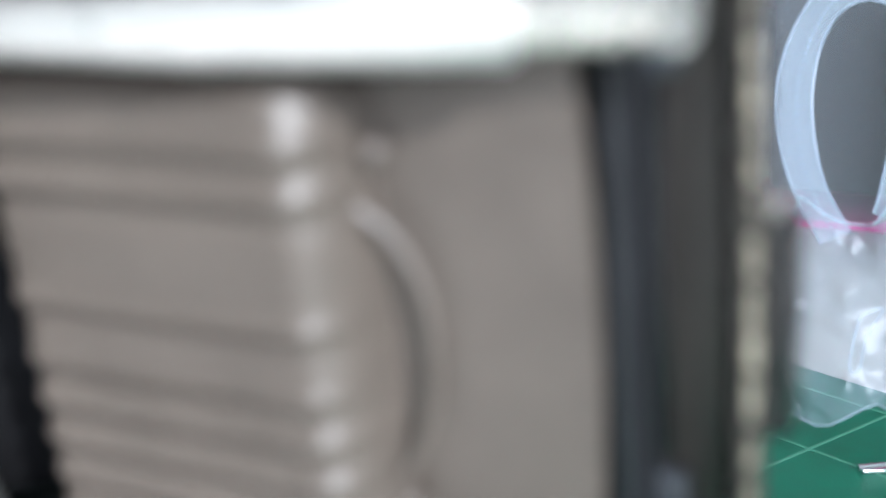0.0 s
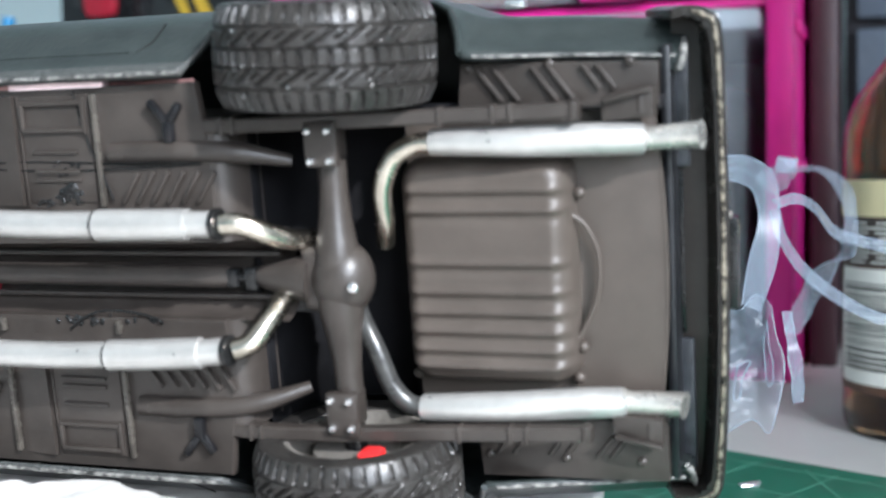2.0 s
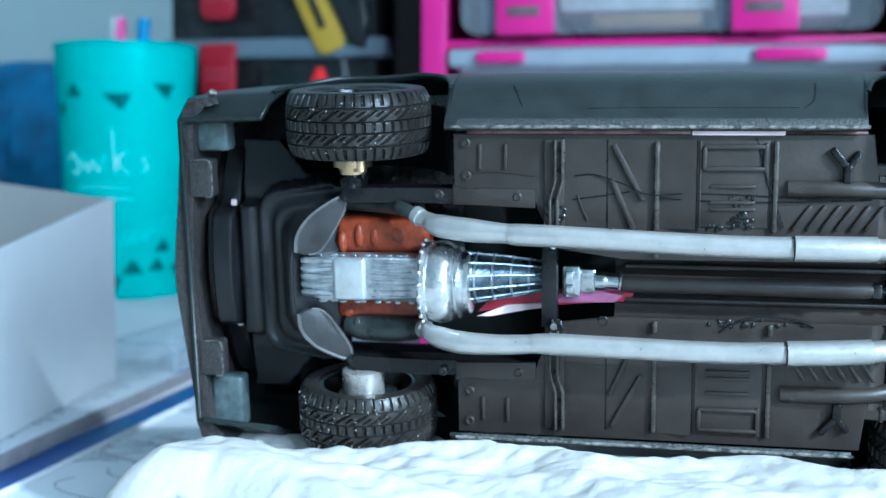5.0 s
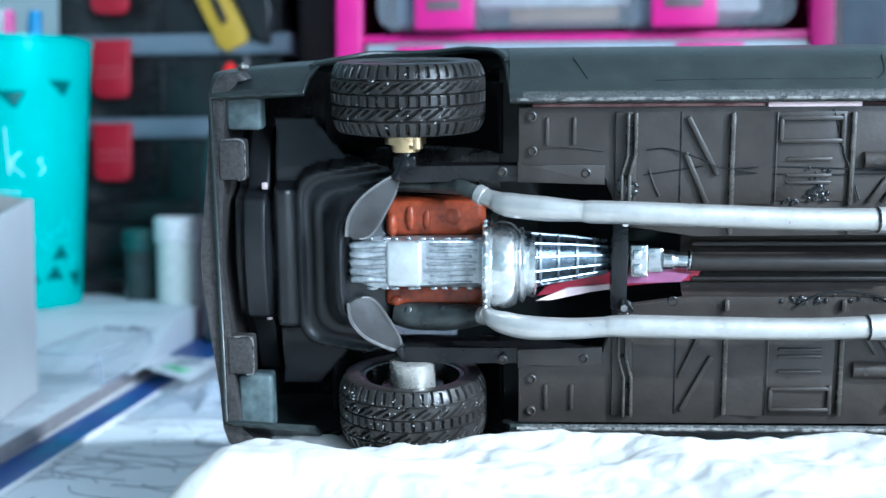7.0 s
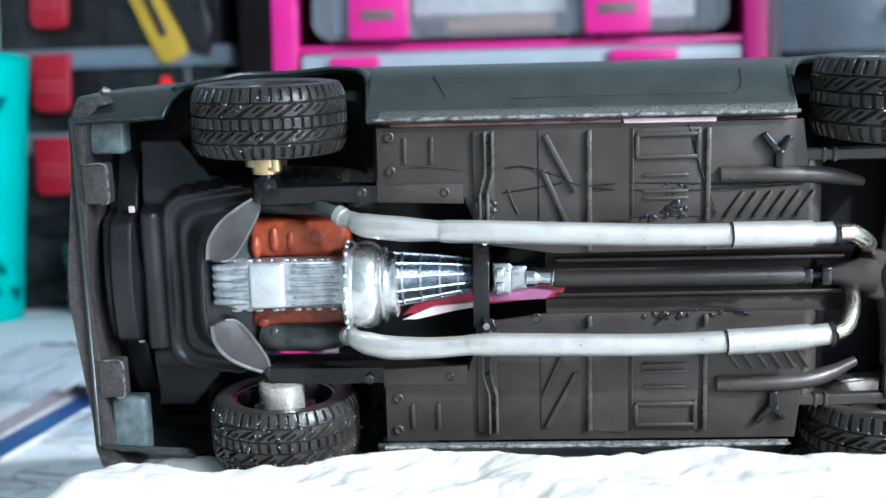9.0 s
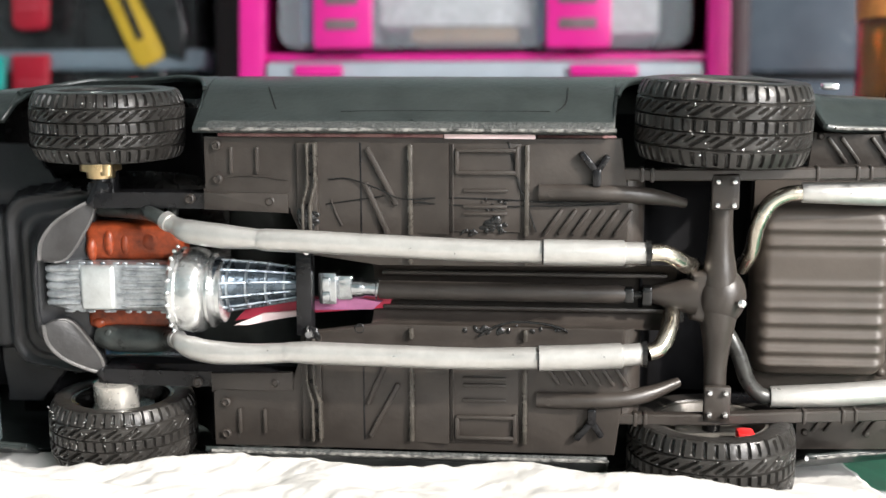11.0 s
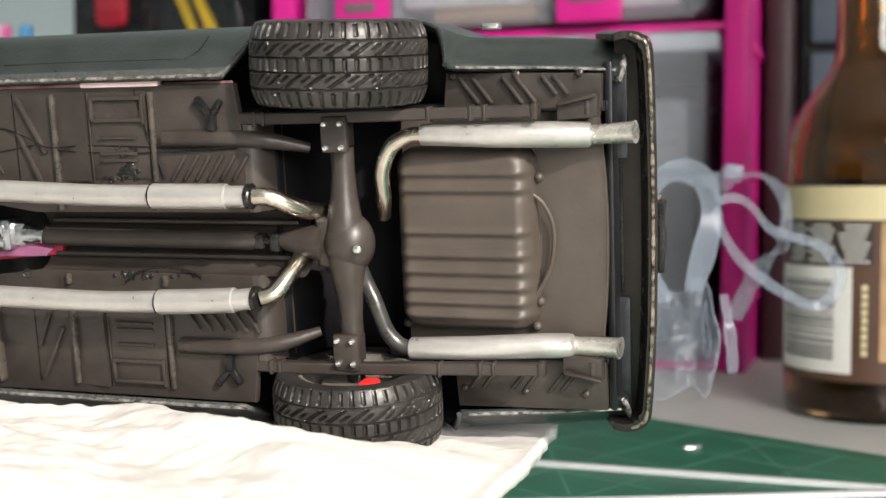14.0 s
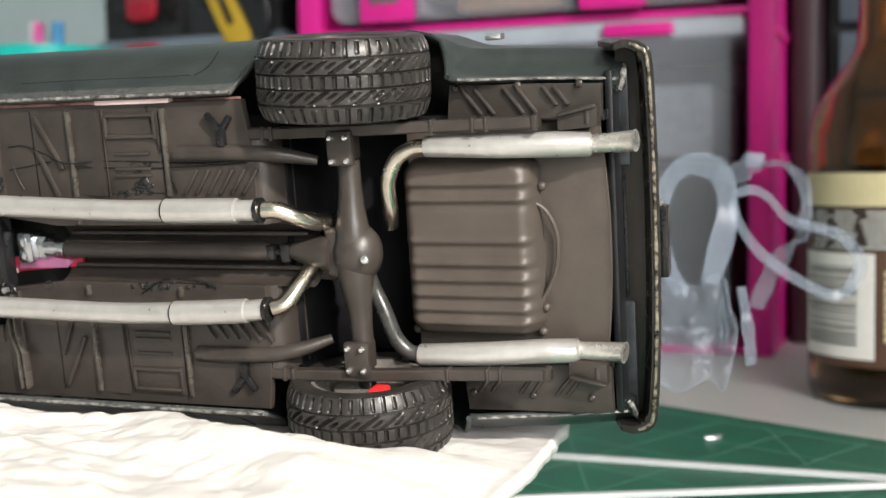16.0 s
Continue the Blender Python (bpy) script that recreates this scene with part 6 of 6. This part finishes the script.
part("cap", bm, pmat("cap_red", (0.75, 0.015, 0.015), 0.35, var=0.1), tip, "bright red pointed cap")

# ---- teal cup ----
TEAL = pmat("teal_plastic", (0.008, 0.62, 0.55), 0.35, var=0.06, scale=20, bump=0.03)
TEALD = pmat("teal_ink", (0.01, 0.14, 0.13), 0.4, var=0.1)
TEALW = pmat("pale_ink", (0.45, 0.85, 0.80), 0.4, var=0.05)
CUP = (-0.290, 0.362)
cup = thing("plastic_cup", "tall turquoise plastic cup with triangle pattern and pale script", "cup", Matrix.Translation((*CUP, 0.0265)) @ Matrix.Diagonal((0.70, 0.70, 0.71, 1)))
bm = bmesh.new()
lathe(bm, [(0, 2), (40, 2), (41.5, 0.2), (43, 2), (51.5, 160), (52.5, 166), (53, 183), (54.3, 184.5), (54.3, 186.5), (52, 186.5), (51, 166), (41.5, 5), (0, 4)], 'z', (0, 0, 0), 64)
part("cup_wall", bm, TEAL, cup)


def on_cup(a, z):
    r = 43 + 8.5 * (z - 2) / 158 + 0.3
    return (r * math.cos(radians(a)), r * math.sin(radians(a)), z)


def cup_triangle(a, z, s, flip, mat_):
    """A printed triangle that follows the round wall; it points down or up."""
    bm = bmesh.new()
    d = s / 0.85
    n = 8
    rows = []
    for i in range(n):
        f = i / n
        zz = z - (1 if flip > 0 else -1) * 1.3 * s * f
        mid = a + (0.3 * d * f if flip > 0 else 0)
        rows.append([bm.verts.new(on_cup(mid + d * (1 - f) * (2 * k / n - 1), zz)) for k in range(n + 1)])
    for p, q in zip(rows, rows[1:]):
        for k in range(n):
            bm.faces.new((p[k], p[k + 1], q[k + 1], q[k]))
    part("triangle", bm, mat_, cup)


for a, z, s, f in ((-112, 147, 8, -1), (-72, 149, 10, 1), (-33, 157, 9, 1), (-132, 142, 8, 1), (-60, 18, 9, -1), (-36, 20, 8, -1), (-30, 34, 8, -1), (-80, 16, 9, 1), (-105, 20, 8, -1), (-10, 24, 9, 1)):
    cup_triangle(a, z, s, f, TEALD)
for a, z, s, f in ((-97, 157, 8, 1), (-64, 40, 11, -1), (-48, 52, 10, 1), (-28, 50, 10, -1), (-18, 38, 9, 1)):
    cup_triangle(a, z, s, f, pmat("pale_teal", (0.05, 0.62, 0.56), 0.4))
for pts in (((-118, 96), (-112, 100), (-106, 94), (-108, 90), (-114, 92)), ((-102, 97), (-98, 91), (-94, 97), (-90, 91), (-85, 99)), ((-80, 112), (-78, 91), (-77, 97), (-70, 101), (-76, 96), (-68, 90)), ((-56, 99), (-60, 97), (-55, 94), (-60, 91)), ((-108, 84), (-90, 84.5), (-70, 84)), ((-106, 79), (-90, 79.5), (-66, 79))):
    bm = bmesh.new()
    tube(bm, [on_cup(-92 + 1.25 * (a + 92), 100 + 1.6 * (z - 96)) for a, z in smooth_path(pts, 6)], 1.1, 6)
    part("script_mark", bm, TEALW, cup)
for x, col, lbl, lean in ((4, (0.75, 0.1, 0.35), "pink", 7), (14, (0.8, 0.8, 0.85), "white", 4), (20, (0.05, 0.3, 0.6), "blue", 9)):
    bm = bmesh.new()
    tube(bm, [(0, 0, 0), (0, 0, 100), (0, 0, 134), (0, 0, 143)], [2.4, 2.8, 3.6, 3.2], 14)
    solid("marker_pen", bm, pmat("pen_" + lbl, col, 0.4), lbl + " marker pen standing in the cup", "pen", "pens in the cup", m=Matrix.Translation((CUP[0] - 0.010 + 0.55 * x * MM, CUP[1] - 0.006, 0.031)) @ Matrix.Rotation(radians(lean - 4), 4, 'Y'))

# ---- blue cloth behind the cup ----
BLUE = pmat("blue_cloth", (0.035, 0.14, 0.29), 0.8, var=0.45, scale=30, bump=0.5, bscale=400)
bm = bmesh.new()
rows = []
for i in range(36):
    row = []
    for j in range(48):
        u, v = i / 35, j / 47
        a = 2 * math.pi * v
        z = 165 * (1 - (1 - u) ** 1.8)
        r = (95 * (1 - u ** 2.2) + 8) * (1 + 0.42 * noise.noise(Vector((2.2 * math.cos(a), 2.2 * math.sin(a), 2.4 * u))) + 0.24 * noise.noise(Vector((6 * math.cos(a), 6 * math.sin(a), 7 * u))))
        row.append(bm.verts.new((1.25 * r * math.cos(a), 0.75 * r * math.sin(a), z)))
    rows.append(row)
for p, q in zip(rows, rows[1:]):
    for k in range(48):
        bm.faces.new((p[k], p[(k + 1) % 48], q[(k + 1) % 48], q[k]))
bm.faces.new(rows[-1])
bm.faces.new(rows[0][::-1])
solid("blue_cloth", bm, BLUE, "heap of crumpled dark blue cloth behind the cup", "cloth", m=Matrix.Translation((-0.47, 0.60, 0.0)) @ Matrix.Diagonal((0.9, 0.9, 1.05, 1)))

# ---- jars ----
for x, y, r, h, hl, lidm, bodym, lbl in ((-0.2098, 0.372, 12.4, 31, 13.0, pmat("lid_white", (0.84, 0.86, 0.84), 0.45), pmat("jar_white", (0.72, 0.76, 0.72), 0.35, var=0.15), "small jar with a white screw lid and printed label"), (-0.2335, 0.388, 10.6, 26, 11.0, pmat("lid_teal", (0.03, 0.10, 0.09), 0.4), pmat("jar_dark", (0.045, 0.06, 0.06), 0.12, var=0.3), "small dark paint jar")):
    jar = thing("paint_jar", lbl, "jar", Matrix.Translation((x, y, 0.0268)))
    bm = bmesh.new()
    lathe(bm, [(0, 0), (r * 0.9, 0), (r * 0.97, 2), (r * 0.97, h), (0, h)], 'z', (0, 0, 0), 32)
    part("jar_body", bm, bodym, jar)
    bm = bmesh.new()
    lathe(bm, [(0, h), (r * 1.04, h), (r * 1.08, h + 0.8), (r * 1.08, h + hl - 1.2), (r * 1.0, h + hl), (r * 0.9, h + hl - 0.6), (0, h + hl - 0.6)], 'z', (0, 0, 0), 36)
    part("lid", bm, lidm, jar)
    for k in range(9):
        bm = bmesh.new()
        a = radians(-110 + 7 * k)
        bar(bm, ((r * 0.975) * math.cos(a), (r * 0.975) * math.sin(a), 6), ((r * 0.975) * math.cos(a), (r * 0.975) * math.sin(a), 21), 0.6, 0.3, 0)
        part("label_bar", bm, INK, jar)

# ---- white carton, papers and blister pack ----
CARD = pmat("white_card", (0.87, 0.88, 0.89), 0.6, var=0.04, scale=20)
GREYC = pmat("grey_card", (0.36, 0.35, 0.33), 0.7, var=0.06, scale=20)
CT = Matrix.Translation((-0.2215, 0.2080, 0.0088)) @ Matrix.Rotation(radians(8.5), 4, 'Z')
carton = thing("carton", "open white cardboard carton with a grey inside", "carton", CT)
for name, lo, hi, mt in (("carton_wall", (-2, -170, 0), (0, 0, 73.9), CARD), ("carton_wall", (-150, -2, 0), (-2, 0, 73.9), CARD), ("carton_wall", (-152, -170, 0), (-150, 0, 73.9), CARD),
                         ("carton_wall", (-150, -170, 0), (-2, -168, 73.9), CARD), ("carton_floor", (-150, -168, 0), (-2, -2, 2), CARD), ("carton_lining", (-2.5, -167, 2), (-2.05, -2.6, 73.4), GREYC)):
    bm = bmesh.new()
    box(bm, lo, hi, 0.2)
    # the top edge falls away towards the near end
    for v in bm.verts:
        if v.co.z > 20:
            v.co.z += 0.12 * v.co.y
    part(name, bm, mt, carton)
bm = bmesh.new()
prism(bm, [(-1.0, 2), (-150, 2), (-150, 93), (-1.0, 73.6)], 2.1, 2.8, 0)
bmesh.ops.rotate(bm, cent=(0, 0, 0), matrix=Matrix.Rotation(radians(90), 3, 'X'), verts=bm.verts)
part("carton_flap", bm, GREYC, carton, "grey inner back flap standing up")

PAPER = pmat("paper_white", (0.74, 0.78, 0.82), 0.7, var=0.05, scale=25)
LINE = pmat("paper_ink", (0.22, 0.25, 0.30), 0.7)
BLUEI = pmat("blue_print", (0.02, 0.07, 0.28), 0.4, var=0.3, scale=30)
BLUEM = pmat("mid_blue_print", (0.03, 0.24, 0.46), 0.45, var=0.2)


def sheet(name, x, y, rot, w, d, z, label):
    ob = thing(name, label, "paper", Matrix.Translation((x, y, z)) @ Matrix.Rotation(radians(rot), 4, 'Z'))
    bm = bmesh.new()
    box(bm, (0, 0, 0), (w, d, 0.4), 0)
    part("sheet", bm, PAPER, ob)
    return ob


s1 = sheet("instruction_sheet", -0.330, 0.05, 3, 235, 600, 0.0003, "white printed instruction sheet with line drawings")
rnd = random.Random(21)
for k in range(90):
    u, v = (rnd.uniform(20, 210), rnd.uniform(20, 560)) if k < 60 else (rnd.uniform(150, 215), rnd.uniform(30, 130))
    bm = bmesh.new()
    t = rnd.uniform(0, 6.28)
    pts = [(u + 14 * math.cos(t + 0.7 * j) * (1 + 0.3 * j), v + 14 * math.sin(t + 0.5 * j) * (1 + 0.2 * j), 0.45) for j in range(4)]
    tube(bm, smooth_path(pts, 4), 0.22, 5)
    part("drawn_line", bm, LINE, s1)
ST = Matrix.Translation((-0.1840, 0.03, 0.0007)) @ Matrix.Rotation(radians(0.6), 4, 'Z')
blue_box = thing("paper_folder", "flat thin white folder with a dark blue printed border", "folder", ST)
bm = bmesh.new()
box(bm, (-300, 0, 0), (0, 560, 1.7), 0.3)
part("folder_body", bm, CARD, blue_box)
bm = bmesh.new()
box(bm, (-13.0, 1, 1.7), (-0.8, 559, 1.9), 0)
border = part("blue_border", bm, BLUEI, blue_box, "dark blue printed border")
rnd = random.Random(9)
for k in range(60):
    y_ = 60 + 4.0 * k
    bm = bmesh.new()
    box(bm, (-9.5 + rnd.uniform(-1, 1), y_, 1.9), (-2.5 - rnd.uniform(0, 3.5), y_ + 1.3, 1.96), 0)
    part("print_bar", bm, BLUEM if (k // 9) % 2 else BLUEI, border)
book = thing("booklet", "white printed booklet with grey page edges", "booklet", ST @ Matrix.Translation((-0.0105, 0.0, 0.0019)) @ Matrix.Rotation(radians(1.6), 4, 'Z'))
bm = bmesh.new()
box(bm, (-280, 0, 0), (0, 540, 5.6), 0.2)
part("page_block", bm, pmat("page_edges", (0.34, 0.32, 0.33), 0.7, var=0.2, scale=120), book, "grey page edges")
bm = bmesh.new()
box(bm, (-280.2, -0.2, 5.6), (0.1, 540.2, 5.9), 0)
part("cover", bm, PAPER, book)
for k in range(40):
    bm = bmesh.new()
    y_ = 6 + 6.5 * k
    box(bm, (-27 - (k * 7) % 9, y_, 5.9), (-6 - (k * 5) % 7, y_ + 1.5, 5.98), 0)
    part("text_bar", bm, LINE, book)
bm = bmesh.new()
prof = smooth_path([(250, 0.2), (272, 2.6), (296, 9.4), (318, 15.6), (336, 17.4)], 5) + [(560, 17.6), (560, 0)]
lo = [bm.verts.new((-270, y, z)) for y, z in prof]
hi = [bm.verts.new((0, y, z)) for y, z in prof]
bm.faces.new(lo)
bm.faces.new(hi[::-1])
for k in range(len(prof)):
    bm.faces.new((lo[k], hi[k], hi[(k + 1) % len(prof)], lo[(k + 1) % len(prof)]))
pad = thing("paper_pile", "pile of white papers curling up under cup and jars", "papers", Matrix.Translation((-0.198, 0.0, 0.0088)))
part("curled_sheet", bm, PAPER, pad)
bm = bmesh.new()
box(bm, (-262, 345, 17.6), (-4, 556, 18.0), 0)
part("top_sheet", bm, PAPER, pad)

BL = Matrix.Translation((-0.2180, 0.2205, 0.0088))
bl = thing("blister_pack", "clear plastic blister pack with blue printed card", "blister pack", BL)
bm = bmesh.new()
prism(bm, [(18, 50), (48, 12), (47.5, 80), (34, 150), (16, 150)], 0.0, 0.6, 0.1)
card = part("backing_card", bm, PAPER, bl)
bm = bmesh.new()
box(bm, (-16, 0, 0.2), (17, 96, 12.4), 3, 3)
for v in bm.verts:
    v.co.x += 1.2 * noise.noise(Vector((0.06 * v.co.x, 0.05 * v.co.y, 0.2 * v.co.z)))
shell = part("blister", bm, THINCLEAR, bl, "clear moulded plastic")
for pts, r in ((((-13, 1.0, 0.6), (-13.4, 0.8, 7), (-13.5, 2.5, 12.3)), 0.7), (((16, 1.0, 0.6), (16.4, 1.0, 8), (14.0, 2.5, 12.3)), 0.7), (((15.6, 70, 0.6), (16.2, 70, 8), (15.0, 71, 12.6)), 0.8),
               (((-13.5, 2.5, 12.3), (2, 2.2, 12.4), (14.0, 2.5, 12.3)), 0.5), (((14.0, 2.5, 12.3), (14.6, 40, 12.5), (13.6, 94, 12.3)), 0.6), (((-13.5, 2.5, 12.3), (-13.6, 60, 12.5), (-13.5, 94, 12.3)), 0.5),
               (((16.8, 2, 1.0), (17.4, 50, 1.2), (17, 94, 1.0)), 0.8), (((8, 6, 5.0), (9, 40, 6.0), (8, 90, 5.0)), 0.5)):
    bm = bmesh.new()
    tube(bm, smooth_path(pts, 4), r, 8)
    part("moulded_edge", bm, MILKY, shell)
bm = bmesh.new()
prism(bm, [(21, 82), (41, 70), (46, 82), (34, 148), (18, 148)], 0.62, 0.95, 0)
part("blue_print", bm, BLUEI, card, "dark blue printed panel")
bm = bmesh.new()
prism(bm, [(27, 47), (39, 32), (43, 36), (31, 51)], 0.62, 1.0, 0.1)
part("green_sticker", bm, pmat("green_sticker", (0.16, 0.62, 0.28), 0.5), card, "pale green sticker")
for k in range(3):
    bm = bmesh.new()
    box(bm, (30, 54 + 4.5 * k, 0.62), (44 - 2 * k, 56 + 4.5 * k, 0.8), 0)
    part("print_bar", bm, LINE, card)
for k, (u, v) in enumerate(((-10, 84), (-4, 88), (2, 82))):
    bm = bmesh.new()
    tube(bm, smooth_path([(u, v, 12.6), (u + 3, v + 2, 12.7), (u + 6, v - 1, 12.6), (u + 9, v + 1, 12.6)], 4), 0.7, 6)
    part("ink_mark", bm, LINE, shell)

# crumpled clear bag beside the box
bm = bmesh.new()
rows = []
for i in range(22):
    rows.append([bm.verts.new((60 * i / 21, 44 * j / 15, 3.0 + 11.0 * abs(noise.noise(Vector((i * 0.33, j * 0.31, 2.2)))) * 2 * math.sin(math.pi * i / 21) * math.sin(math.pi * j / 15))) for j in range(16)])
for p_, q_ in zip(rows, rows[1:]):
    for k in range(15):
        bm.faces.new((p_[k], p_[k + 1], q_[k + 1], q_[k]))
bag = solid("plastic_bag", bm, CLEAR, "small crumpled clear plastic bag on the paper", "plastic bag", smooth=True, m=Matrix.Translation((-0.186, 0.195, -0.0008)))
sol = bag.modifiers.new("thickness", 'SOLIDIFY')
sol.thickness = 0.0003
